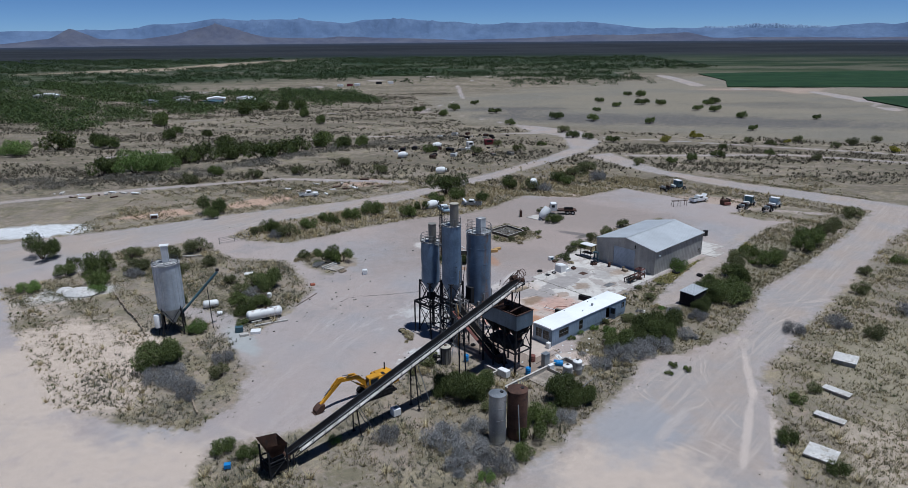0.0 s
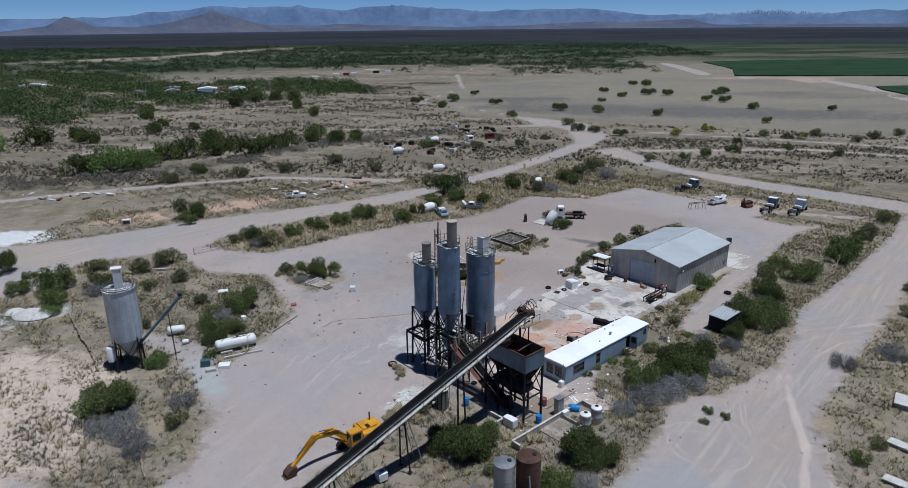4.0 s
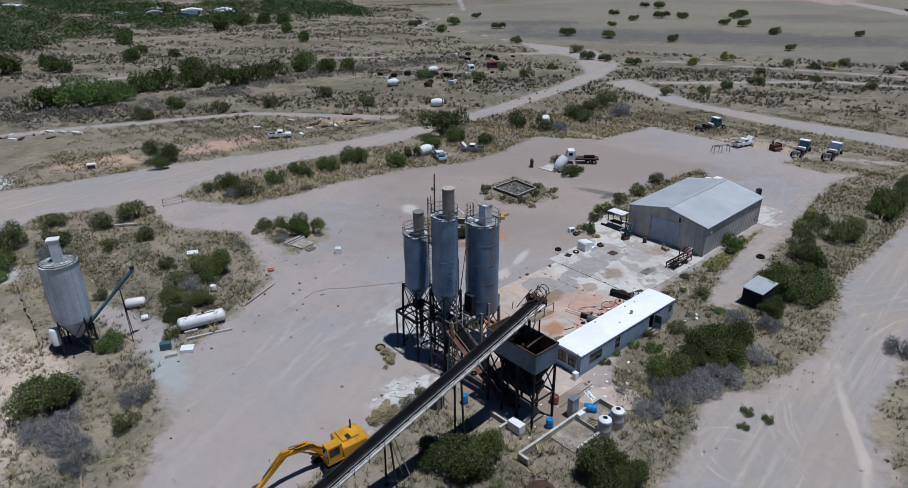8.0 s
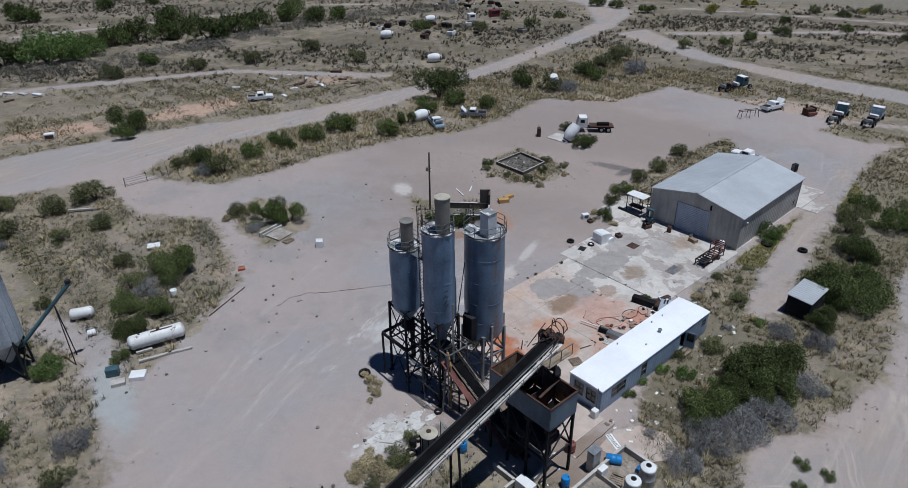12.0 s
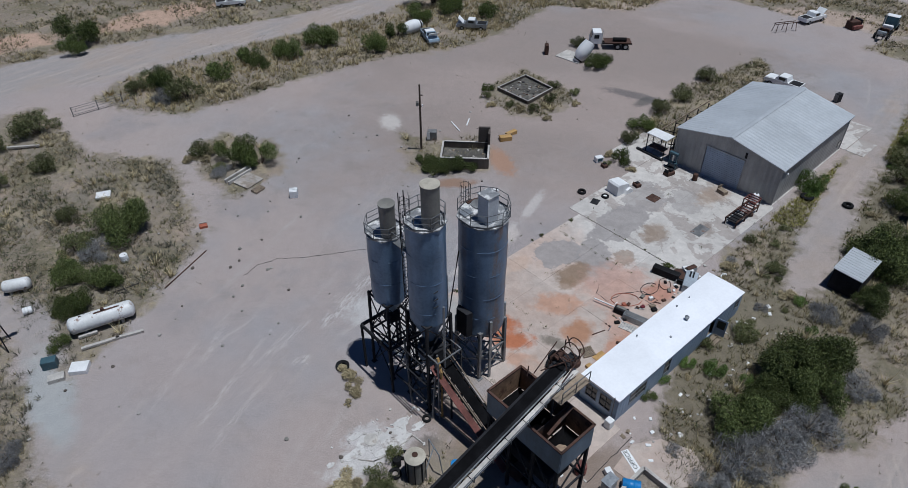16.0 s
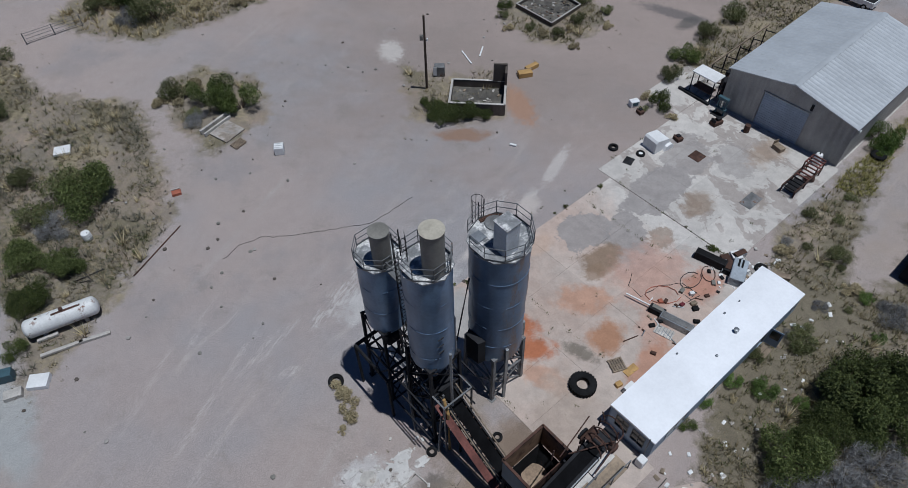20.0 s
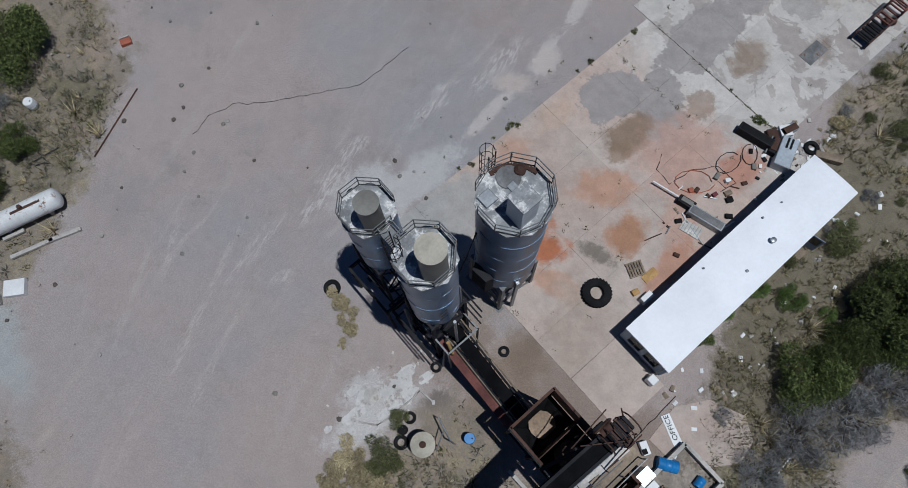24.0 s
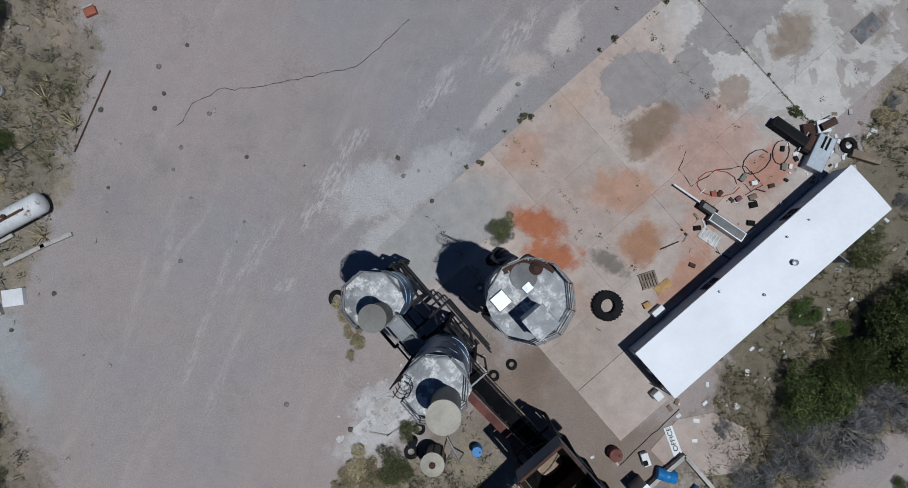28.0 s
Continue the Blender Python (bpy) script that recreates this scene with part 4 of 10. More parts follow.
gx_, gy_ = scatter(9000, (-330, 90), (330, 330), lambda x, y: 0.5 * banded(x, y) ** 2, rng)
clumps("desert_brush", gx_, gy_, rng.uniform(0.5, 1.7, len(gx_)), 60, 0.2, foliage("olive_brush", (0.06, 0.064, 0.036), (0.15, 0.14, 0.09)), "olive and grey desert brush on the plain", rng)
gx_, gy_ = scatter(22000, (-190, 85), (5, 215), lambda x, y: 0.8 * np.clip(1.1 - line_gap([(-185, 98), (-121, 105), (-95, 116), (-72, 140), (-50, 172), (-12, 196)], x, y) / 9, 0, 1) * np.clip(0.55 + 0.5 * wave(x, y, 5, 4), 0.1, 1) * (bare_at(x, y)[0] < -1), rng)
clumps("thicket", gx_, gy_, rng.uniform(0.8, 2.1, len(gx_)), 60, 0.16, foliage("thicket_twigs", (0.085, 0.08, 0.07), (0.19, 0.175, 0.145)), "grey-brown leafless thicket along a dry wash", rng)
# woods: the village's trees, then the dark belt
far_wood = lambda x, y: np.clip(0.45 + 0.5 * wave(x, y, 23, 4) + 0.3 * wave(x, y, 60, 1), 0.03, 1) * np.where(bare_at(x, y)[1] > -6, 0, 1)
VILLAGE = [(-600, 200), (-235, 226), (-198, 216), (-174, 252), (-135, 300), (-70, 340), (-55, 360), (-88, 445), (-184, 455), (-327, 530), (-600, 600)]
FAR_ROAD = [(-270, 440), (-163, 461), (-61, 552), (20, 640)]
gx_, gy_ = scatter(8500, (-600, 200), (-40, 600), lambda x, y: far_wood(x, y) ** 0.7 * np.clip(inside(VILLAGE, x, y) / 14 + 0.2, 0, 1) * (line_gap(FAR_ROAD, x, y) > 15) * (np.hypot(x + 175, y - 362) > 26), rng)
clumps("village_trees", gx_, gy_, rng.uniform(3.2, 7.4, len(gx_)), 120, 0.15, foliage("village_leaves", (0.022, 0.038, 0.012), (0.085, 0.118, 0.036)), "dark green mesquite trees round the far houses", rng, 0.8, "trees")
gx_, gy_ = scatter(22000, (-900, 430), (330, 1250), lambda x, y: far_wood(x, y) * np.clip((y - np.interp(x, [-400, -165, -15, 42, 166, 200], [540, 530, 490, 455, 490, 760])) / 30, 0, 1) * (line_gap(FAR_ROAD, x, y) > 14) * (line_gap([(-560, 740), (-442, 835), (-385, 1000), (-330, 1230)], x, y) > 32) * (inside([(185, 430), (205, 700), (330, 800), (900, 800), (900, 300)], x, y) < 0), rng)
FAR_LEAF = foliage("far_wood_leaves", (0.026, 0.046, 0.018), (0.07, 0.10, 0.038))
clumps("far_woods", gx_, gy_, rng.uniform(2.6, 6.0, len(gx_)), 30, 0.26, FAR_LEAF, "dark green belt of far mesquite woods", rng, 0.7, "woods")


# ---- crop fields and the far mountains ----
def crop(name, outline, label):
    n = Nodes(name)
    rows = n.noise(0.5, 3, 0.5, None, (0.02, 1.0, 1, 8))
    mat = n.done(n.tint(n.mix(n.ramp(n.noise(0.05, 4), 0.35, 0.65), (0.018, 0.045, 0.018), (0.03, 0.06, 0.025)), rows, 0.55, 1.25), 0.8, bump=rows, strength=0.6, depth=0.4, spec=0.1)
    bm = prism(bmesh.new(), outline, -0.4, 0.7)
    me = bpy.data.meshes.new(name)
    bm.to_mesh(me)
    bm.free()
    me.materials.append(mat)
    tagged(new(name, me), label, "field", kind="structure")


crop("crop_field", GREEN_FIELD, "dark green irrigated crop field with straight edges")
crop("crop_field", FIELD_2, "small dark green crop field beside the dirt road")


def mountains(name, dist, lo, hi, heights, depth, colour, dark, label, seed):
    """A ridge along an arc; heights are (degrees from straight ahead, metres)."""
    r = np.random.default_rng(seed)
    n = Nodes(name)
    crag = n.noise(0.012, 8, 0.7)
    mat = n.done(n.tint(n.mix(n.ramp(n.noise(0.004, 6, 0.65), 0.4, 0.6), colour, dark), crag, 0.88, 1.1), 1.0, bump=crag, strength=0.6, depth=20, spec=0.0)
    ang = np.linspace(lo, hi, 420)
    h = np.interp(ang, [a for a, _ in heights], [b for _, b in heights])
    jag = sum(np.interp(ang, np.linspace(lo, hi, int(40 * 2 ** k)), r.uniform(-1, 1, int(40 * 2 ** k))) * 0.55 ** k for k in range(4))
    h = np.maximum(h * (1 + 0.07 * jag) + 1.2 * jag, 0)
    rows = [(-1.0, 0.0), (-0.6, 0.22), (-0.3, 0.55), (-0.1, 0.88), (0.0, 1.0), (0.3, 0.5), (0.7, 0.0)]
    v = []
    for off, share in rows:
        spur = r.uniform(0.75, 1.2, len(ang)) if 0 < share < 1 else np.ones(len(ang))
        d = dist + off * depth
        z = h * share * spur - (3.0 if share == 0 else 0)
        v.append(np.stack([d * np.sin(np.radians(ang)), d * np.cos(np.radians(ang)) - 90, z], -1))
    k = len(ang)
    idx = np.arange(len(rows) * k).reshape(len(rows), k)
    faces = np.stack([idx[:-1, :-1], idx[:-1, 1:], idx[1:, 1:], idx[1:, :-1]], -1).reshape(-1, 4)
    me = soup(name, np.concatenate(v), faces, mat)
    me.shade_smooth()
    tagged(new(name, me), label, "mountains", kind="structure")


# distance haze is put into the rock colours: bluer and paler the farther off
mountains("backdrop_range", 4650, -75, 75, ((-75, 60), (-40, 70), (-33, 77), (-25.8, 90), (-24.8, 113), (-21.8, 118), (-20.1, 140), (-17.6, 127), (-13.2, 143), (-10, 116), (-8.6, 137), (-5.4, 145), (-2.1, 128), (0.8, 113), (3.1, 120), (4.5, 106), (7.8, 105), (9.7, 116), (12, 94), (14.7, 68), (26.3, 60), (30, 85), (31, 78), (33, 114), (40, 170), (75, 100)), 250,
          (0.125, 0.18, 0.29), (0.10, 0.148, 0.25), "long mountain range on the horizon, coloured blue-grey with haze", 3)
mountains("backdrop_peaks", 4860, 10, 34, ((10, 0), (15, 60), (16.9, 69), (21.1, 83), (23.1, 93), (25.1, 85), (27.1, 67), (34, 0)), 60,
          (0.20, 0.28, 0.40), (0.185, 0.26, 0.385), "far peaks behind the blue range, coloured paler with haze", 8)
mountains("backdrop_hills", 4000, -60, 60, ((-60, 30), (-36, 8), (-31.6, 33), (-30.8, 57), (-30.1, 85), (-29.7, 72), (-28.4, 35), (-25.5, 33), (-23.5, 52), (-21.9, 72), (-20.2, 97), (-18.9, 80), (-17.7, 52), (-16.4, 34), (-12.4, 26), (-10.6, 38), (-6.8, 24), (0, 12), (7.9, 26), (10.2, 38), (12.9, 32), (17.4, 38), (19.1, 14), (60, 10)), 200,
          (0.115, 0.122, 0.16), (0.09, 0.10, 0.145), "brown rocky hills standing before the blue range, coloured bluer with haze", 5)


# ---- silos ----
def railing(parent, r, z, h, posts, gap=(), mat=None):
    """Posts and two rails round a roof; gap: sides that stay open."""
    mat = mat or RAIL_STEEL
    pts = [Vector((r * math.cos(2 * math.pi * (i + 0.5) / posts), r * math.sin(2 * math.pi * (i + 0.5) / posts), z)) for i in range(posts)]
    for p in pts:
        part("railing_post", rod(bmesh.new(), p, p + Vector((0, 0, h)), 0.03, n=6), mat, parent)
    for i in range(posts):
        if i in gap:
            continue
        a, b = pts[i], pts[(i + 1) % posts]
        for k in (0.55, 1.0):
            part("rail", rod(bmesh.new(), a + Vector((0, 0, h * k)), b + Vector((0, 0, h * k)), 0.028, n=6), mat, parent)
        part("toe_board", beam(bmesh.new(), a + Vector((0, 0, 0.07)), b + Vector((0, 0, 0.07)), 0.02, 0.14), mat, parent)


def ladder(parent, x, y, z0, z1, turn, cage=True):
    """A ladder with a hooped cage."""
    m = pose(x, y, 0, 0, 0, turn)
    for s in (-0.22, 0.22):
        part("ladder_rail", shift(beam(bmesh.new(), (s, 0, z0), (s, 0, z1), 0.05), m), DARK_STEEL, parent)
    for k in range(int((z1 - z0) / 0.32)):
        part("rung", shift(rod(bmesh.new(), (-0.22, 0, z0 + 0.32 * k), (0.22, 0, z0 + 0.32 * k), 0.018, n=5), m), DARK_STEEL, parent)
    if cage:
        hoops = [(0.36 * math.cos(a), -0.36 - 0.36 * math.sin(a)) for a in np.linspace(-0.6, math.pi + 0.6, 9)]
        low = z0 + 2.2
        for k in range(int((z1 - low) / 0.9) + 1):
            zz = low + 0.9 * k
            part("cage_hoop", shift(wire(bmesh.new(), [(a, b, zz) for a, b in hoops], 0.022, 5), m), DARK_STEEL, parent)
        for a, b in hoops[1:-1:2]:
            part("cage_bar", shift(rod(bmesh.new(), (a, b, low), (a, b, z1), 0.018, n=5), m), DARK_STEEL, parent)


def shell(r, z0, z1, seed, dents=0.03, n=40, rows=16):
    """A steel drum in rings, with slight dents and raised seams."""
    bm = bmesh.new()
    noise.seed_set(seed)
    rings = []
    zs = []
    for k in range(rows + 1):
        zs.append(z0 + (z1 - z0) * k / rows)
    for k, z in enumerate(zs):
        ring = []
        for i in range(n):
            a = 2 * math.pi * i / n
            d = dents * (noise.noise(Vector((2.2 * math.cos(a), 2.2 * math.sin(a), z * 0.55 + seed))) - 0.15)
            rr = r + min(d, 0.012)
            ring.append(bm.verts.new((rr * math.cos(a), rr * math.sin(a), z)))
        rings.append(ring)
    for a, b in zip(rings, rings[1:]):
        for i in range(n):
            bm.faces.new((a[i], a[(i + 1) % n], b[(i + 1) % n], b[i]))
    return bm


def seam(r, z, n=40, h=0.022, w=0.007):
    return lathe(bmesh.new(), [(r - 0.02, z - h), (r + w, z - h), (r + w, z + h), (r - 0.02, z + h)], n, False)


def leg_frame(parent, w, z0, z1, bays, mat, splay=0.0, size=0.2, d=None):
    """Four legs, cross beams and diagonal braces."""
    d = d or w
    corners = [(-w, -d), (w, -d), (w, d), (-w, d)]

    def at(i, z):
        k = 1 + splay * (1 - (z - z0) / (z1 - z0))
        return Vector((corners[i % 4][0] * k, corners[i % 4][1] * k, z))

    for i in range(4):
        part("leg", beam(bmesh.new(), at(i, z0), at(i, z1), size), mat, parent)
        part("base_plate", box(bmesh.new(), at(i, z0) + Vector((0, 0, 0.02)), (size * 2.2, size * 2.2, 0.05)), mat, parent)
    for k in range(bays):
        za, zb = z0 + (z1 - z0) * k / bays, z0 + (z1 - z0) * (k + 1) / bays
        for i in range(4):
            part("cross_beam", beam(bmesh.new(), at(i, zb - 0.15), at(i + 1, zb - 0.15), size * 0.7), mat, parent)
            part("brace", beam(bmesh.new(), at(i, za + 0.1), at(i + 1, zb - 0.2), size * 0.42), mat, parent)
            part("brace", beam(bmesh.new(), at(i + 1, za + 0.1), at(i, zb - 0.2), size * 0.42), mat, parent)


def roof_plate(parent, r, z, n, mat, over=0.12):
    bm = lathe(bmesh.new(), [(r + over, z - 0.10), (r + over, z), (r * 0.5, z + 0.07), (0.05, z + 0.12)], n)
    return part("roof", bm, mat, parent, "dusty steel roof plate with white spilled cement", 20)


def plant_silo(u, v, r, z_body, z_roof, z_cone, cap, cap_r, cap_top, label, seed, seams, cap_mat, cap_label, sides=8, coat=None):
    s = on_site("silo", u, v, 0, 0, label, "silo", "cement silos of the batch plant")
    body = part("body", shell(r, z_body, z_roof, seed, 0.075, 48, 22), coat or STEEL_BLUE, s, "dented blue-grey painted steel drum", 50)
    for z in seams:
        part("seam", seam(r, z), STEEL_BLUE, body, smooth=30)
    part("cone", lathe(bmesh.new(), [(0.35, z_cone), (r * 0.98, z_body - 0.02)], 32, False), STEEL_BLUE, s, "blue-grey discharge cone")
    part("outlet", rod(bmesh.new(), (0, 0, z_cone - 0.7), (0, 0, z_cone + 0.05), 0.3, n=16), DARK_STEEL, s)
    roof_plate(s, r, z_roof + 0.1, sides, ROOF_DUST)
    cx, cy = cap
    if cap_r > 0:
        c = part("filter_cap", lathe(bmesh.new(), [(cap_r, z_roof), (cap_r, cap_top - 0.08), (cap_r + 0.04, cap_top - 0.08), (cap_r + 0.04, cap_top), (0.02, cap_top + 0.05)], 28), CAP_GREY, s, cap_label)
        c.location = (cx, cy, 0)
        t = part("cap_lid", lathe(bmesh.new(), [(cap_r + 0.05, cap_top), (cap_r + 0.05, cap_top + 0.04), (0.02, cap_top + 0.09)], 28), cap_mat, c, "pale round lid")
    return s


# middle silo, the tallest
s2 = plant_silo(-6.57, -3.65, 1.4, 9.2, 17.9, 6.6, (-0.05, -0.72), 0.62, 21.2, "tall blue-grey steel cement silo with a cream cap, on braced legs", 11, (10.4, 13.2, 15.6), CREAM, "round grey-brown filter housing with a cream lid")
railing(s2, 1.45, 18.0, 1.05, 8, (2,))
leg_frame(s2, 1.15, 0.0, 9.4, 3, DARK_STEEL, 0.1, 0.2)
for x, y, dx, dy in ((-1.9, 0.2, 0.5, 1.2), (1.9, 0.4, -0.4, -1.2), (-1.6, -2.0, 1.0, 0.4), (0.4, 2.1, 0.3, -0.6), (-0.6, 2.2, 0.2, -0.2)):
    part("strut", beam(bmesh.new(), (x, y, 0), (x + dx, y + dy, 6.4), 0.13), DIM_STEEL, s2)
for z in (2.2, 4.3, 6.2):
    part("deck_edge", beam(bmesh.new(), (-2.0, -1.8, z), (-2.0, 2.2, z), 0.1), DARK_STEEL, s2)
    part("deck_edge", beam(bmesh.new(), (2.0, -1.8, z), (2.0, 2.2, z), 0.1), DARK_STEEL, s2)
    part("deck_edge", beam(bmesh.new(), (-2.0, 2.2, z), (2.0, 2.2, z), 0.1), DARK_STEEL, s2)
ladder(s2, -0.9, 1.3, 1.0, 20.0, 0)
part("side_pipe", wire(bmesh.new(), [(1.0, -1.05, 9.0), (1.0, -1.05, 13.0), (0.95, -1.0, 13.3)], 0.06, 8), STEEL_GREY, s2)
part("side_pipe", wire(bmesh.new(), [(-0.2, -2.0, 2.0), (-0.2, -2.0, 11.5)], 0.09, 8), STEEL_GREY, s2)
part("side_pipe", wire(bmesh.new(), [(-0.9, -2.4, 0.0), (-0.9, -2.4, 5.4), (-0.8, -1.9, 6.5)], 0.11, 8), OCHRE, s2, "yellowish standing pipe")
part("weigh_hopper", lathe(bmesh.new(), [(0.3, 3.6), (0.95, 4.9), (0.95, 5.9)], 20, False), BIN_BLUE, s2, "weigh hopper under the silo")
for k in range(3):
    part("side_step", beam(bmesh.new(), (-0.6, -1.42, 11.2 + 0.7 * k), (-0.2, -1.42, 11.2 + 0.7 * k), 0.06, 0.04), DARK_STEEL, s2)

# shorter silo beside it
s1 = plant_silo(-6.7, 1.05, 1.4, 8.1, 14.45, 6.4, (-0.15, -0.75), 0.58, 17.35, "short blue-grey steel cement silo with a grey cap, on dark legs", 23, (10.2, 12.4), CAP_GREY, "round brown-grey filter housing")
railing(s1, 1.45, 14.55, 1.0, 8, (6,))
leg_frame(s1, 1.2, 0.0, 8.3, 2, DARK_STEEL, 0.12, 0.18)
for k in range(7):
    part("platform_bar", beam(bmesh.new(), (-2.2 + 0.63 * k, -2.5, 5.2), (-2.2 + 0.63 * k, 1.3, 5.2), 0.09), DARK_STEEL, s1)
for a, b in (((-2.2, -2.5), (1.6, -2.5)), ((-2.2, 1.3), (1.6, 1.3)), ((-2.2, -2.5), (-2.2, 1.3)), ((1.6, -2.5), (1.6, 1.3))):
    part("platform_beam", beam(bmesh.new(), (*a, 5.05), (*b, 5.05), 0.16, 0.28), DARK_STEEL, s1)
for p in ((-2.2, -2.5), (-2.2, 1.3), (1.6, 1.3)):
    part("platform_post", beam(bmesh.new(), (*p, 0), (*p, 5.0), 0.16), DARK_STEEL, s1)
part("mixer_hopper", box(bmesh.new(), (0, 0, 5.75), (1.0, 1.0, 1.0), bevel=0.08), DARK_STEEL, s1)
part("catwalk", box(bmesh.new(), (0.1, -2.2, 14.3), (0.8, 2.0, 0.06)), RAIL_STEEL, s1, "small catwalk between two silos")
for x in (-0.3, 0.5):
    part("rail", beam(bmesh.new(), (x, -1.3, 15.2), (x, -3.1, 15.2), 0.05), RAIL_STEEL, s1)

# wide silo
s3 = plant_silo(-1.14, -3.7, 1.88, 5.0, 15.75, 3.6, (0, 0), 0, 0, "wide blue-grey steel cement silo with a square vent on its roof", 37, (6.8, 8.9, 11.2, 13.6), CREAM, "", 10, streaked("rust_streaked_silo_paint", (0.15, 0.215, 0.31), ((3.4, -3.3, 0.9, 0.95), (2.6, -4.9, 0.7, 0.8), (0.2, -4.6, 0.4, 0.3))))
railing(s3, 1.95, 15.85, 1.1, 10, (3,))
leg_frame(s3, 1.4, 0.0, 5.4, 2, DIM_STEEL, 0.05, 0.24)
vent = part("vent_box", box(bmesh.new(), (-0.35, -0.8, 16.95), (1.05, 1.05, 2.3), bevel=0.03), VENT_ZINC, s3, "square zinc vent housing")
part("vent_lid", box(bmesh.new(), (-0.35, -0.8, 18.14), (1.16, 1.16, 0.1), bevel=0.02), ROOF_DUST, vent)
part("roof_hatch", box(bmesh.new(), (-1.0, 0.85, 15.98), (0.75, 0.75, 0.12), bevel=0.03), STEEL_GREY, s3)
part("roof_hatch", box(bmesh.new(), (0.3, 0.5, 15.98), (0.45, 0.4, 0.12), bevel=0.02), STEEL_GREY, s3)
part("roof_disc", lathe(bmesh.new(), [(0.62, 15.93), (0.62, 16.0), (0.02, 16.02)], 26), DIM_STEEL, s3, "round grey roof cover").location = (0.5, 1.0, 0)
for k in range(16):
    a = 0.2 + 0.09 * k
    part("rust_flake", box(bmesh.new(), (1.72 * math.cos(a), 1.72 * math.sin(a), 15.93 + 0.02 * math.sin(7 * k)), (0.26, 0.16 + 0.05 * math.sin(3 * k), 0.08), pose(0, 0, 0, 8 * math.sin(k), 10 * math.cos(2 * k), 57.3 * a + 30 * math.sin(5 * k))), RUST, s3)
part("rust_flange", lathe(bmesh.new(), [(0.3, 15.9), (0.3, 16.1), (0.12, 16.25)], 14), RUST, s3).location = (1.15, 0.9, 0)
ladder(s3, 0.3, 2.02, 0.5, 17.2, 180)
for a in (20, 185):
    m = pose(0, 0, 0, 0, 0, a)
    part("side_shield", shift(prism(bmesh.new(), [(1.86, -0.75), (2.35, -0.55), (2.35, 0.55), (1.86, 0.75)], 5.1, 7.6), m), DARK_STEEL, s3, "dark steel side shield")
for a in (250, 330):
    m = pose(0, 0, 0, 0, 0, a)
    part("column", shift(beam(bmesh.new(), (2.0, 0, 0), (2.0, 0, 6.6), 0.2), m), STEEL_GREY, s3)
part("rust_streak_pipe", wire(bmesh.new(), [(1.9, -0.45, 6.5), (1.9, -0.45, 14.5)], 0.05, 6), RUST, s3)
part("hose", wire(bmesh.new(), [(-1.9, 0.6, 13), (-2.3, 0.9, 9), (-2.6, 1.4, 4), (-2.8, 1.9, 0.05)], 0.06, 6), CABLE, s3)

# ---- silo that stands alone among the scrub ----
sl = thing("silo", -45.75, -4.75, 0, 20, "grey steel silo with a square vent, standing alone in dry scrub", "silo")
part("body", shell(1.95, 4.3, 11.3, 51, 0.015), PALE_STEEL, sl, "ribbed grey steel drum", 50)
for k in range(16):
    a = 2 * math.pi * k / 16
    part("rib", beam(bmesh.new(), (1.97 * math.cos(a), 1.97 * math.sin(a), 4.3), (1.97 * math.cos(a), 1.97 * math.sin(a), 11.3), 0.05), PALE_STEEL, sl)
part("cone", lathe(bmesh.new(), [(0.3, 1.6), (1.93, 4.3)], 28, False), PALE_STEEL, sl)
roof_plate(sl, 1.95, 11.4, 20, ROOF_DUST)
railing(sl, 1.9, 11.4, 0.6, 10)
vent = part("vent_box", box(bmesh.new(), (0.1, 0.1, 12.75), (0.95, 0.95, 2.6), bevel=0.03), VENT_ZINC, sl, "tall square vent housing")
part("vent_lid", box(bmesh.new(), (0.1, 0.1, 14.1), (1.3, 1.1, 0.1)), WHITE, vent)
leg_frame(sl, 1.35, 0, 4.6, 1, DARK_STEEL, 0.08, 0.18)
part("dust_pot", lathe(bmesh.new(), [(0.05, 1.2), (0.5, 1.3), (0.55, 3.2), (0.45, 3.35), (0.1, 3.4)], 20), WHITE, sl, "white steel drum hung on the legs").location = (-2.2, -0.5, 0)
part("drum_bracket", beam(bmesh.new(), (-2.2, -0.5, 1.25), (-1.3, -0.5, 1.25), 0.1), DARK_STEEL, sl)
part("drum_post", beam(bmesh.new(), (-2.2, -0.5, 0), (-2.2, -0.5, 1.25), 0.12), DARK_STEEL, sl)
ladder(sl, -1.9, 0.6, 0.5, 11.6, 70, False)
aug = thing("screw_conveyor", -44.6, -4.4, 0, 25, "long green-grey screw conveyor tube leaning on a stand", "conveyor")
part("tube", rod(bmesh.new(), (0, 0, 2.86), (6.0, 0, 8.93), 0.2, n=14), TEAL, aug)
part("motor", box(bmesh.new(), (6.0, 0, 9.2), (0.5, 0.4, 0.4), bevel=0.05), DARK_STEEL, aug)
part("inlet_box", box(bmesh.new(), (0.1, 0, 2.7), (0.7, 0.6, 0.7), bevel=0.05), DARK_STEEL, aug)
for s in (-0.6, 0.6):
    part("stand_leg", beam(bmesh.new(), (4.4, s * 1.5, 0), (4.2, 0, 7.0), 0.09), DARK_STEEL, aug)

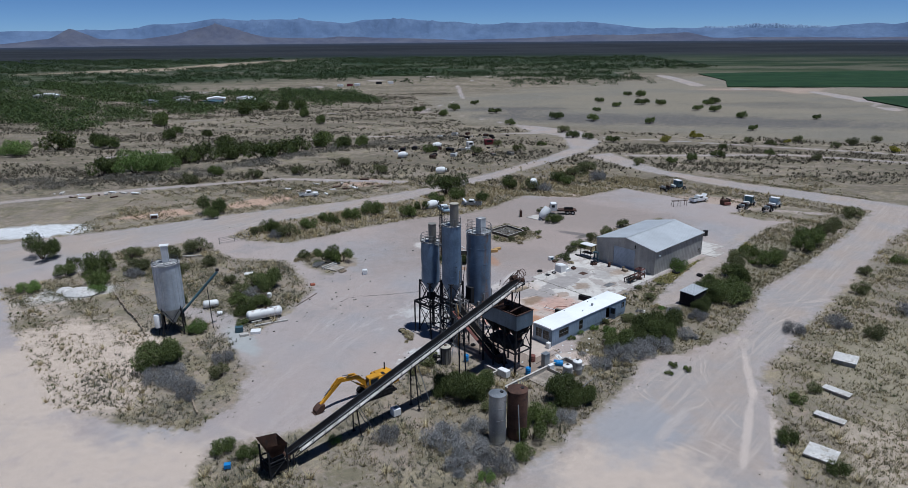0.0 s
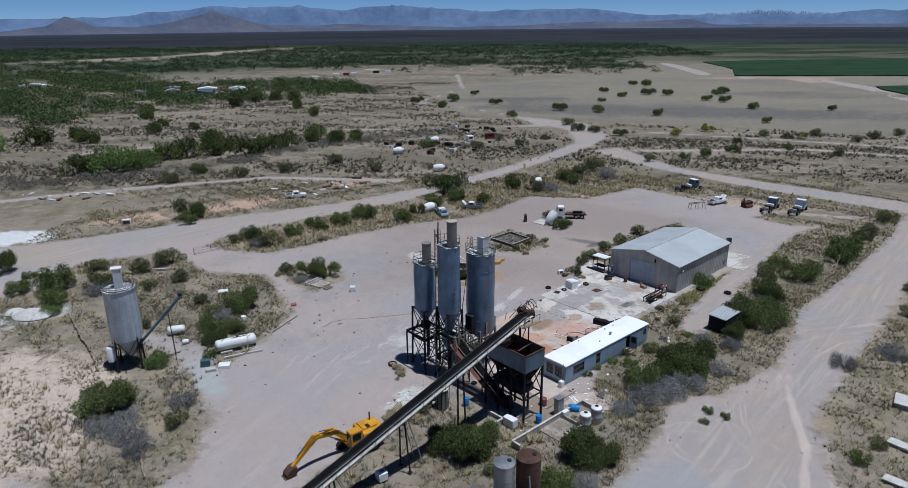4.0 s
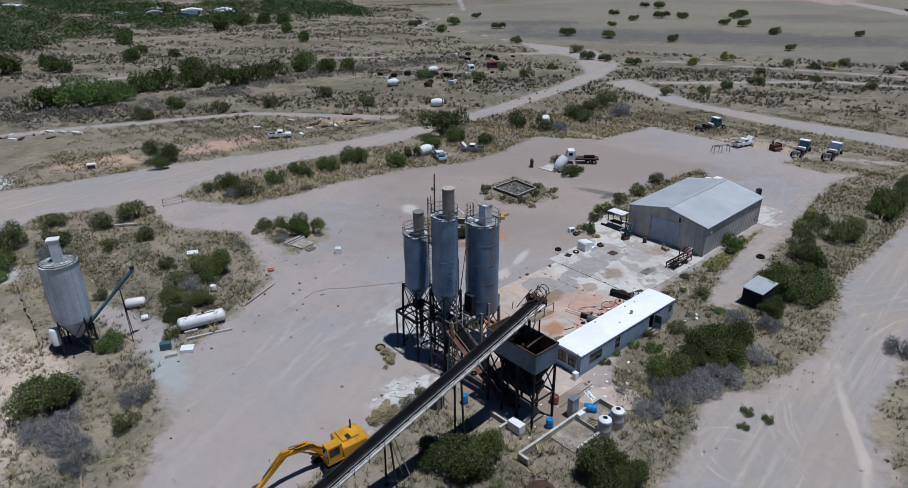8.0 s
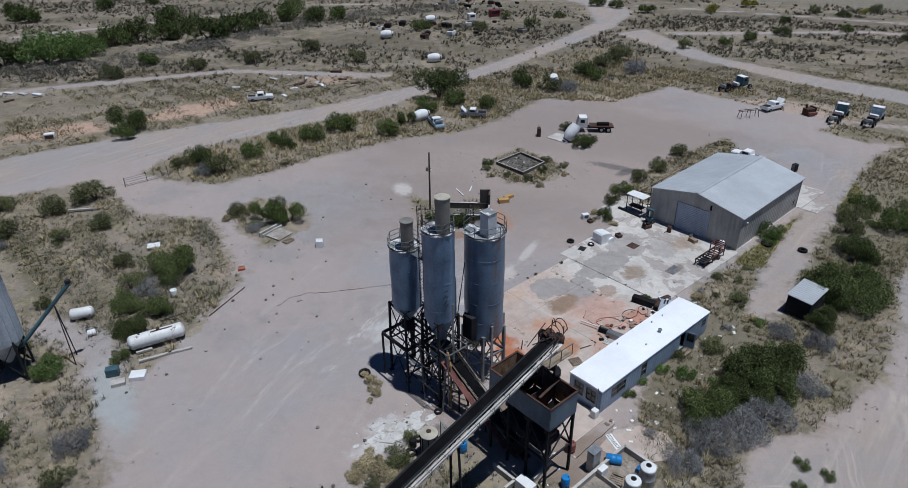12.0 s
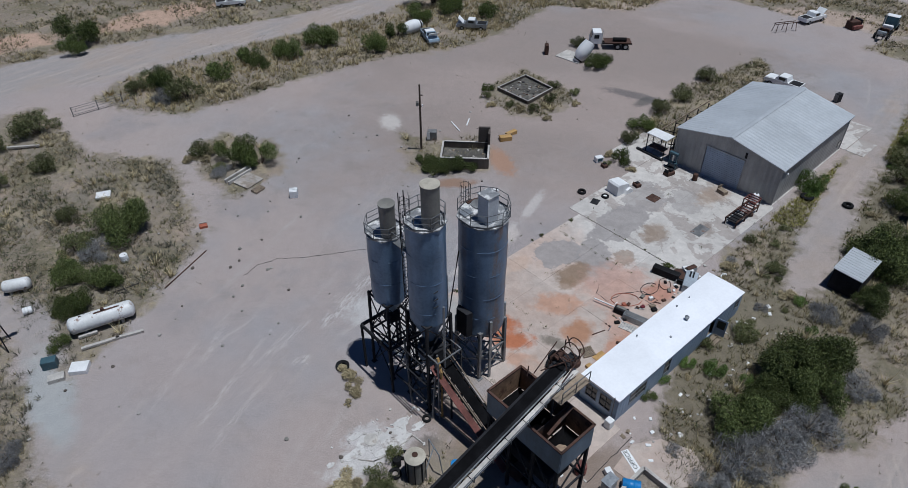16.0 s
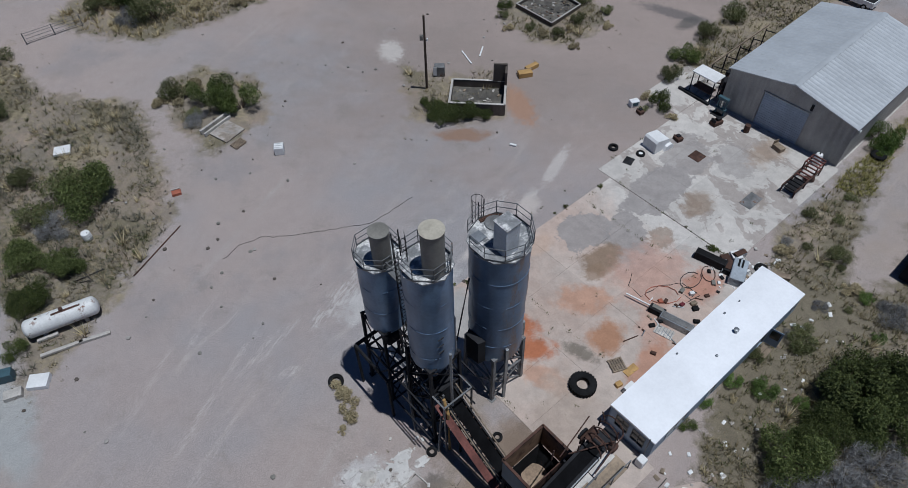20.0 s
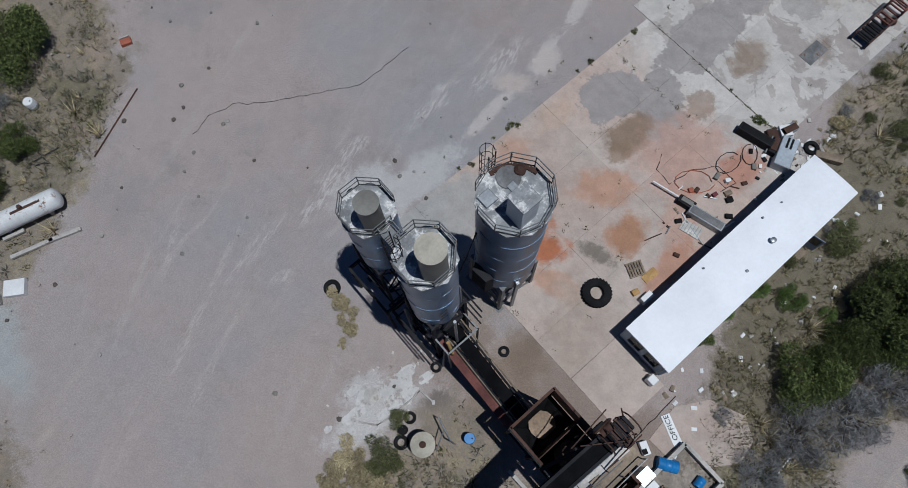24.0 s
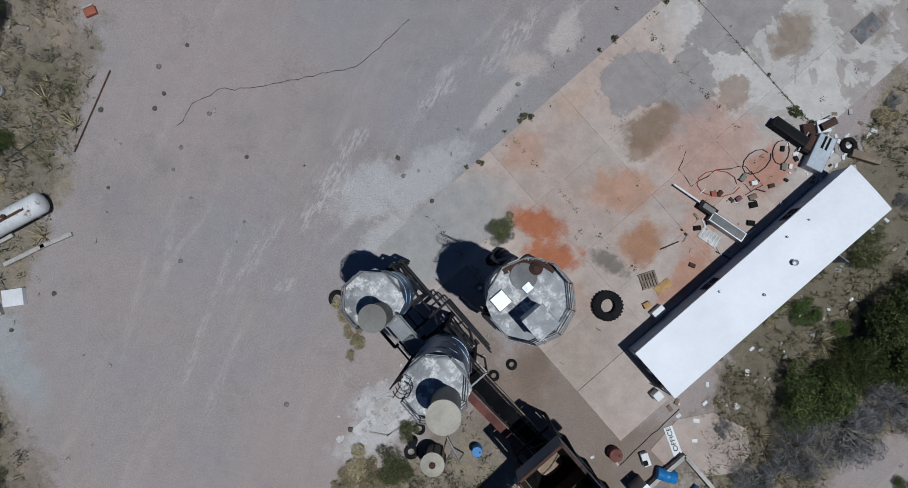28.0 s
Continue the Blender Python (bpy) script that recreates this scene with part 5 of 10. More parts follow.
# ---- steel workshop hall ----
def hall():
    L, W, eave, ridge = 18.13, 13.02, 4.86, 6.2
    h = on_site("workshop_hall", 39.6, -9.06, 0, 1.38, "grey corrugated steel workshop with a closed blue-grey door", "warehouse")

    def ribbed(a, b, z0, top, name, label=""):
        """A corrugated wall from a to b, up to top(s)."""
        a, b = Vector((*a, 0)), Vector((*b, 0))
        d = (b - a).normalized()
        out = Vector((d.y, -d.x, 0))
        length = (b - a).length
        k = int(length / 0.15)
        bm = bmesh.new()
        rows = []
        for i in range(k + 1):
            s = length * i / k
            p = a + d * s + out * (0.035 if i % 4 in (1, 2) else 0.0)
            q = p - out * 0.12
            rows.append([bm.verts.new((p.x, p.y, z0(s))), bm.verts.new((p.x, p.y, top(s))), bm.verts.new((q.x, q.y, top(s))), bm.verts.new((q.x, q.y, z0(s)))])
        for r, t in zip(rows, rows[1:]):
            for j in range(4):
                bm.faces.new((r[j], t[j], t[(j + 1) % 4], r[(j + 1) % 4]))
        bm.faces.new(rows[0])
        bm.faces.new(rows[-1][::-1])
        bmesh.ops.recalc_face_normals(bm, faces=bm.faces)
        return part(name, bm, WALL_GREY, h, label, 0)

    gable = lambda s: eave + (ridge - eave) * (1 - abs(s - W / 2) / (W / 2)) - 0.06
    zero = lambda s: 0.0
    # front wall faces -u: from v1 down to v0, open at the door
    d0, d1, dz = 3.9, 8.7, 4.0
    ribbed((0, W), (0, W - d0), zero, lambda s: gable(s), "front_wall")
    ribbed((0, W - d1), (0, 0), zero, lambda s: gable(s + d1), "front_wall")
    ribbed((0, W - d0), (0, W - d1), lambda s: dz, lambda s: gable(s + d0), "front_wall")
    ribbed((L, 0), (L, W), zero, gable, "rear_wall")
    ribbed((0, 0), (L, 0), zero, lambda s: eave - 0.05, "side_wall", "corrugated side wall with a darker band")
    ribbed((L, W), (0, W), zero, lambda s: eave - 0.05, "side_wall")
    door = part("roller_door", box(bmesh.new(), (0.09, W - (d0 + d1) / 2, dz / 2), (0.03, d1 - d0 - 0.06, dz)), DOOR_BLUE, h, "closed blue-grey roller door")
    for k in range(17):
        part("door_slat", box(bmesh.new(), (0.06, W - (d0 + d1) / 2, 0.13 + 0.25 * k), (0.05, d1 - d0 - 0.05, 0.235), bevel=0.008), DOOR_BLUE, door)
    for y in (W - d0 + 0.06, W - d1 - 0.06):
        part("door_jamb", box(bmesh.new(), (-0.03, y, dz / 2), (0.08, 0.08, dz)), WALL_GREY, h)
    part("door_head", box(bmesh.new(), (-0.05, W - (d0 + d1) / 2, dz + 0.06), (0.1, d1 - d0 + 0.2, 0.1)), WALL_GREY, h)
    # ribbed roof sheets, one mesh a slope
    for side in (0, 1):
        bm = bmesh.new()
        k = int((L + 0.5) / 0.2)
        rows = []
        for i in range(k + 1):
            x = -0.25 + (L + 0.5) * i / k
            dz_ = 0.03 if i % 3 == 0 else 0.0
            y0, y1 = (-0.25, W / 2) if side == 0 else (W + 0.25, W / 2)
            zl = eave - 0.25 * (ridge - eave) / (W / 2)
            rows.append([bm.verts.new((x, y0, zl + dz_)), bm.verts.new((x, y1, ridge + dz_)), bm.verts.new((x, y1, ridge - 0.06)), bm.verts.new((x, y0, zl - 0.06))])
        for r, t in zip(rows, rows[1:]):
            for j in range(4):
                bm.faces.new((r[j], t[j], t[(j + 1) % 4], r[(j + 1) % 4]))
        bm.faces.new(rows[0])
        bm.faces.new(rows[-1][::-1])
        bmesh.ops.recalc_face_normals(bm, faces=bm.faces)
        part("roof", bm, SHED_ROOF, h, "pale grey ribbed steel roof", 0)
    part("ridge_cap", side_prism(bmesh.new(), [(W / 2 - 0.3, ridge + 0.0), (W / 2, ridge + 0.06), (W / 2 + 0.3, ridge + 0.0)], -0.26, L + 0.26), SHED_ROOF, h).matrix_basis = Matrix(((0, 1, 0, 0), (1, 0, 0, 0), (0, 0, 1, 0.04), (0, 0, 0, 1)))
    for y in (-0.27, W + 0.27):
        part("gutter", box(bmesh.new(), (L / 2, y, eave - 0.12), (L + 0.5, 0.12, 0.14), bevel=0.03), SHED_ROOF, h)
    for x, y in ((0, 0), (0, W), (L, 0), (L, W)):
        part("corner_trim", box(bmesh.new(), (x, y, eave / 2 - 0.05), (0.16, 0.16, eave - 0.1)), WALL_GREY, h)
    part("side_window", box(bmesh.new(), (L - 0.9, -0.04, 1.2), (0.8, 0.06, 0.7)), GLASS, h)
    part("side_lamp", box(bmesh.new(), (1.5, -0.12, 3.6), (0.3, 0.2, 0.25), bevel=0.04), WHITE, h)
    part("plinth", box(bmesh.new(), (L / 2, W / 2, 0.03), (L + 0.3, W + 0.3, 0.1)), PAD, h)
    part("gable_vent", box(bmesh.new(), (-0.06, W / 2 - 2.2, 4.7), (0.06, 0.25, 0.7)), DARK_STEEL, h)


hall()


# ---- office trailer ----
def trailer():
    L, W, top = 18.4, 3.66, 2.85
    t = on_site("office_trailer", 2.3, -15.66, 0, 0, "long blue-grey office trailer with white roof, door open", "trailer")
    floor_z = 0.45
    holes = [(1.6, 3.8, 0.95, 2.2), (6.3, 7.2, 0.75, 2.3), (13.1, 14.1, floor_z + 0.02, 2.35), (17.3, 18.0, 1.3, 2.2)]

    def panelled(a, b, openings, name):
        """A clad wall from a to b, cut by openings, built panel by panel with battens."""
        a, b = Vector((*a, 0)), Vector((*b, 0))
        d = (b - a).normalized()
        out = Vector((d.y, -d.x, 0))
        length = (b - a).length
        bm = bmesh.new()

        def slab(s0, s1, z0, z1, off=0.0, th=0.1):
            if s1 - s0 < 0.01 or z1 - z0 < 0.01:
                return
            m = Matrix((d, out, Vector((0, 0, 1)))).transposed().to_4x4()
            c = a + d * (s0 + s1) / 2 - out * (th / 2 - off)
            box(bm, (c.x, c.y, (z0 + z1) / 2), (s1 - s0, th, z1 - z0), m)

        s = 0.0
        for o in sorted(openings):
            slab(s, o[0], floor_z, top - 0.08)
            slab(o[0], o[1], floor_z, o[2])
            slab(o[0], o[1], o[3], top - 0.08)
            s = o[1]
        slab(s, length, floor_z, top - 0.08)
        wall = part(name, bm, TRAILER_WALL, t)
        k = 0.0
        while k < length:
            if not any(o[0] - 0.05 < k < o[1] + 0.05 for o in openings):
                bm = bmesh.new()
                slab(k, k + 0.04, floor_z, top - 0.1, 0.012, 0.03)
                part("batten", bm, TRAILER_WALL, wall)
            k += 0.4
        return d, out, a

    def window(a, d, out, o, bars):
        m = Matrix((d, out, Vector((0, 0, 1)))).transposed().to_4x4()

        def bit(name, s0, s1, z0, z1, off, th, mat, parent):
            c = a + d * (s0 + s1) / 2 + out * off
            return part(name, box(bmesh.new(), (c.x, c.y, (z0 + z1) / 2), (s1 - s0, th, z1 - z0), m), mat, parent)

        w = bit("window", o[0], o[1], o[2], o[3], -0.06, 0.02, GLASS, t)
        for s in (o[0], o[1] - 0.05):
            bit("window_frame", s, s + 0.035, o[2], o[3], 0.0, 0.06, RAIL_STEEL, w)
        for z in (o[2], o[3] - 0.05):
            bit("window_frame", o[0], o[1], z, z + 0.05, 0.001, 0.06, RAIL_STEEL, w)
        for k in range(1, bars):
            s = o[0] + (o[1] - o[0]) * k / bars
            bit("mullion", s - 0.02, s + 0.02, o[2], o[3], 0.002, 0.05, RAIL_STEEL, w)
        bit("mullion", o[0], o[1], (o[2] + o[3]) / 2 - 0.02, (o[2] + o[3]) / 2 + 0.02, 0.003, 0.05, RAIL_STEEL, w)

    d, out, a = panelled((0, 0), (L, 0), holes, "side_wall")
    for o, bars in ((holes[0], 2), (holes[1], 1), (holes[3], 1)):
        window(a, d, out, o, bars)
    panelled((L, 0), (L, W), [], "end_wall")
    back = [(4.0, 5.2, 1.0, 2.2), (11.0, 12.2, 1.0, 2.2)]
    d, out, a = panelled((L, W), (0, W), back, "side_wall")
    for o in back:
        window(a, d, out, o, 2)
    ends = [(0.55, 1.65, 0.85, 2.25), (1.95, 3.05, 0.85, 2.25)]
    d, out, a = panelled((0, W), (0, 0), ends, "end_wall")
    for o in ends:
        window(a, d, out, o, 2)
    # slightly crowned roof with an upturned rim
    bm = bmesh.new()
    rows = []
    for i in range(38):
        x = -0.08 + (L + 0.16) * i / 37
        ring = []
        for j in range(9):
            y = -0.08 + (W + 0.16) * j / 8
            sag = 0.012 * math.sin(i * 1.7 + j) * math.sin(j * math.pi / 8)
            ring.append(bm.verts.new((x, y, top - 0.08 + 0.09 * math.sin(math.pi * j / 8) + sag)))
        ring += [bm.verts.new((x, W + 0.08, top - 0.2)), bm.verts.new((x, -0.08, top - 0.2))]
        rows.append(ring)
    for r, q in zip(rows, rows[1:]):
        for j in range(11):
            bm.faces.new((r[j], q[j], q[(j + 1) % 11], r[(j + 1) % 11]))
    bm.faces.new(rows[0])
    bm.faces.new(rows[-1][::-1])
    bmesh.ops.recalc_face_normals(bm, faces=bm.faces)
    part("roof", bm, ROOF_WHITE, t, "white coated trailer roof", 30)
    part("roof_vent", lathe(bmesh.new(), [(0.13, top - 0.02), (0.13, top + 0.2), (0.2, top + 0.22), (0.2, top + 0.34), (0.05, top + 0.38)], 16), STEEL_GREY, t).location = (11.4, 1.5, 0)
    for x, y, r in ((8.6, 1.2, 0.1), (12.2, 3.0, 0.08), (6.6, 3.2, 0.07), (14.0, 2.9, 0.06)):
        part("roof_vent", lathe(bmesh.new(), [(r, top - 0.02), (r, top + 0.1), (r * 0.6, top + 0.13)], 12), STEEL_GREY, t).location = (x, y, 0)
    part("skirt", box(bmesh.new(), (L / 2, W / 2, 0.225), (L - 0.1, W - 0.1, 0.45)), TRAILER_WALL, t)
    part("floor", box(bmesh.new(), (L / 2, W / 2, floor_z - 0.02), (L - 0.15, W - 0.15, 0.05)), WOOD, t)
    door = part("door", box(bmesh.new(), (0, -0.5, 1.42), (0.05, 0.98, 1.9), bevel=0.01), TRAILER_WALL, t, "open blue-grey door with a glazed top")
    door.matrix_basis = pose(14.1, -0.02, 0, 0, 0, 12)
    part("door_glass", box(bmesh.new(), (0, -0.5, 1.75), (0.065, 0.7, 0.9)), GLASS, door)
    for k in range(2):
        part("door_step", box(bmesh.new(), (13.6, -0.35 - 0.35 * k, 0.33 - 0.16 * k), (1.2, 0.34, 0.12)), WOOD, t)
    part("cable_mast", rod(bmesh.new(), (-0.15, 0.3, 0), (-0.15, 0.3, 3.0), 0.04, n=8), RAIL_STEEL, t)
    part("cooler", box(bmesh.new(), (-0.6, 0.1, 0.45), (0.6, 0.6, 0.9), bevel=0.05), WHITE, t)


trailer()


# ---- long loading conveyor along the site's u axis ----
def conveyor():
    c = on_site("belt_conveyor", -40.0, -15.05, 0, 0, "long dark belt conveyor rising to the aggregate bin on thin legs", "conveyor")
    s = (12.0 - 1.6) / 35.0

    def at(x, y, dz=0.0):
        return Vector((x, y, 1.6 + s * x + dz))

    part("belt", beam(bmesh.new(), at(-0.3, 0, 0.12), at(35.2, 0, 0.12), 0.74, 0.05), BELT, c, "black rubber belt")
    part("return_belt", beam(bmesh.new(), at(-0.3, 0, -0.28), at(35.2, 0, -0.28), 0.6, 0.03), RUBBER, c)
    for y in (-0.43, 0.43):
        part("side_channel", beam(bmesh.new(), at(-0.5, y), at(35.6, y), 0.09, 0.34), DARK_STEEL, c)
        part("side_flange", beam(bmesh.new(), at(-0.5, y, 0.2), at(35.6, y, 0.2), 0.16, 0.03), DARK_STEEL, c)
    part("bottom_chord", beam(bmesh.new(), at(0, -0.43, -0.75), at(35, -0.43, -0.75), 0.09), DARK_STEEL, c)
    part("bottom_chord", beam(bmesh.new(), at(0, 0.43, -0.75), at(35, 0.43, -0.75), 0.09), DARK_STEEL, c)
    for k in range(24):
        x = 0.5 + k * 1.48
        for y in (-0.43, 0.43):
            part("lattice", beam(bmesh.new(), at(x, y, -0.72), at(x + 0.74, y, -0.1), 0.05), DARK_STEEL, c)
            part("lattice", beam(bmesh.new(), at(x + 0.74, y, -0.1), at(x + 1.48, y, -0.72), 0.05), DARK_STEEL, c)
        part("idler", rod(bmesh.new(), at(x, -0.4, 0.05), at(x, 0.4, 0.05), 0.06, n=8), RUST, c)
    # walkway on the trailer's side
    for k in range(23):
        x0 = 1.0 + k * 1.5
        part("walkway_board", beam(bmesh.new(), at(x0, -0.78, -0.18), at(x0 + 1.45, -0.78, -0.18), 0.42, 0.05), BOARD, c, "sun-bleached walkway board")
        part("walkway_bracket", beam(bmesh.new(), at(x0, -0.42, -0.3), at(x0, -1.06, -0.28), 0.06), DARK_STEEL, c)
        part("walkway_stanchion", beam(bmesh.new(), at(x0, -1.06, -0.3), at(x0, -1.06, 0.35), 0.04), RAIL_STEEL, c)
    part("walkway_rail", beam(bmesh.new(), at(1.0, -1.06, 0.33), at(34.8, -1.06, 0.33), 0.05), RAIL_STEEL, c)
    part("conduit", beam(bmesh.new(), at(1.0, -0.52, 0.1), at(34.8, -0.52, 0.1), 0.07), STEEL_GREY, c)
    # supports
    for x in (8.5, 17.0):
        for y in (-0.43, 0.43):
            part("leg", beam(bmesh.new(), (x + 0.2, y * 1.9, 0), at(x, y, -0.75), 0.12), DARK_STEEL, c)
            part("prop", beam(bmesh.new(), (x + 2.0, y * 1.9, 0), at(x + 0.4, y, -0.75), 0.07), STEEL_GREY, c)
            part("foot_plate", box(bmesh.new(), (x + 0.2, y * 1.9, 0.03), (0.4, 0.4, 0.06)), DARK_STEEL, c)
        part("leg_tie", beam(bmesh.new(), (x + 0.15, -1.0, 1.2), (x + 0.15, 1.0, 1.2), 0.07), DARK_STEEL, c)
    for y in (-0.43, 0.43):
        part("leg", beam(bmesh.new(), (25.2, y * 1.6, 0), at(25.0, y, -0.75), 0.14), DARK_STEEL, c)
    # head: drum, motor, gear case and frame
    part("head_drum", rod(bmesh.new(), at(35.4, -0.42, -0.1), at(35.4, 0.42, -0.1), 0.3, n=20), RUST, c)
    part("head_frame", box(bmesh.new(), at(35.5, 0, 0.0), (0.7, 1.0, 0.3), bevel=0.06), DARK_STEEL, c)
    part("motor", rod(bmesh.new(), at(34.9, 0.5, 0.35), at(35.6, 0.5, 0.35), 0.22, n=16), RUST, c, "rusted drive motor")
    part("gear_case", box(bmesh.new(), at(35.6, -0.65, 0.1), (0.5, 0.4, 0.5), bevel=0.08), RUST, c)
    part("chute", box(bmesh.new(), at(36.1, 0, -0.7), (0.6, 0.8, 0.8), bevel=0.05), DARK_STEEL, c)
    # rusty clutter round the head
    part("drive_guard", box(bmesh.new(), at(35.2, 0.72, 0.05), (1.1, 0.12, 0.75), bevel=0.05), RUST, c, "rusted drive guard")
    part("scraper", beam(bmesh.new(), at(35.9, -0.55, -0.35), at(35.9, 0.55, -0.35), 0.12, 0.3), RUST, c)
    part("pulley", rod(bmesh.new(), at(35.0, 0.80, 0.3), at(35.0, 0.92, 0.3), 0.36, n=18), DARK_STEEL, c)
    for x, y, h in ((34.2, 0.45, 0.9), (35.9, 0.6, 1.0), (36.0, -0.5, 0.9)):
        part("guard_post", beam(bmesh.new(), at(x, y, 0.1), at(x, y, h), 0.06), RUST, c)
    for k in range(5):
        part("guard_hoop", wire(bmesh.new(), [at(34.7 + 0.4 * k, 0.62 * math.cos(a), 0.35 + 0.75 * math.sin(a)) for a in np.linspace(0.0, math.pi, 9)], 0.04, 5), RUST, c, "bent rusty guard hoop")
    for x, y, dx, dy, dz in ((33.4, 0.9, 2.4, 0.3, 0.5), (34.0, -0.9, 2.2, 0.2, 0.9), (33.0, 1.1, 0.2, 0.1, 1.3), (36.2, 0.4, 0.1, 0.4, 1.1), (33.8, 0.7, 1.9, -1.3, 0.7)):
        part("loose_bar", beam(bmesh.new(), at(x, y, 0.2), at(x + dx, y + dy, 0.2 + dz * 0.5), 0.06), RUST, c)
    part("head_deck", box(bmesh.new(), (34.4, -1.3, 11.4), (2.8, 0.9, 0.06)), WOOD, c)
    for x in (33.1, 34.4, 35.7):
        part("railing_post", beam(bmesh.new(), (x, -1.72, 11.4), (x, -1.72, 12.4), 0.05), RAIL_STEEL, c)
    part("rail", beam(bmesh.new(), (33.1, -1.72, 12.4), (35.7, -1.72, 12.4), 0.05), RAIL_STEEL, c)
    for y in (-0.7, 0.7):
        part("head_leg", beam(bmesh.new(), (33.6, y, 8.8), at(33.6, y, -0.3), 0.12), DARK_STEEL, c)
        part("head_leg", beam(bmesh.new(), (35.0, y, 8.8), at(35.0, y, -0.3), 0.12), DARK_STEEL, c)
        part("head_brace", beam(bmesh.new(), (33.6, y, 8.9), at(35.0, y, -0.4), 0.07), DARK_STEEL, c)
    part("tail_drum", rod(bmesh.new(), at(-0.3, -0.5, -0.1), at(-0.3, 0.5, -0.1), 0.25, n=16), RUST, c)
    for y in (-0.43, 0.43):
        part("tail_leg", beam(bmesh.new(), (0.3, y, 0), at(0.3, y, -0.2), 0.12), DARK_STEEL, c)


conveyor()


def loading_hopper():
    h = on_site("loading_hopper", -41.6, -15.05, 0, 0, "rusty brown loading hopper at the foot of the conveyor", "hopper")
    bm = bmesh.new()
    lo, hi = [(-0.5, -0.5), (0.7, -0.5), (0.7, 0.5), (-0.5, 0.5)], [(-1.3, -1.25), (1.0, -1.25), (1.0, 1.25), (-1.3, 1.25)]
    vl = [bm.verts.new((x, y, 2.1)) for x, y in lo]
    vh = [bm.verts.new((x, y, 3.6 + (0.5 if x < 0 else 0))) for x, y in hi]
    for i in range(4):
        bm.faces.new((vl[i], vl[(i + 1) % 4], vh[(i + 1) % 4], vh[i]))
    bmesh.ops.solidify(bm, geom=bm.faces[:], thickness=0.05)
    part("hopper_body", bm, RUST, h, "rust-brown sloping steel sides", 0)
    for x, y in ((-1.1, -1.05), (0.9, -1.05), (0.9, 1.05), (-1.1, 1.05)):
        part("leg", beam(bmesh.new(), (x, y, 0), (x, y, 3.3), 0.16), DARK_STEEL, h)
    for a, b in (((-1.1, -1.05), (0.9, -1.05)), ((-1.1, 1.05), (0.9, 1.05)), ((-1.1, -1.05), (-1.1, 1.05))):
        part("tie", beam(bmesh.new(), (*a, 1.9), (*b, 1.9), 0.12), DARK_STEEL, h)
        part("brace", beam(bmesh.new(), (*a, 0.2), (*b, 1.8), 0.08), DARK_STEEL, h)
    part("feeder_skirt", box(bmesh.new(), (0.1, 0, 1.6), (1.4, 1.1, 0.9), bevel=0.04), DARK_STEEL, h)
    part("skirt_plate", box(bmesh.new(), (-0.1, 0, 0.9), (1.9, 2.0, 0.9)), RUBBER, h)


loading_hopper()


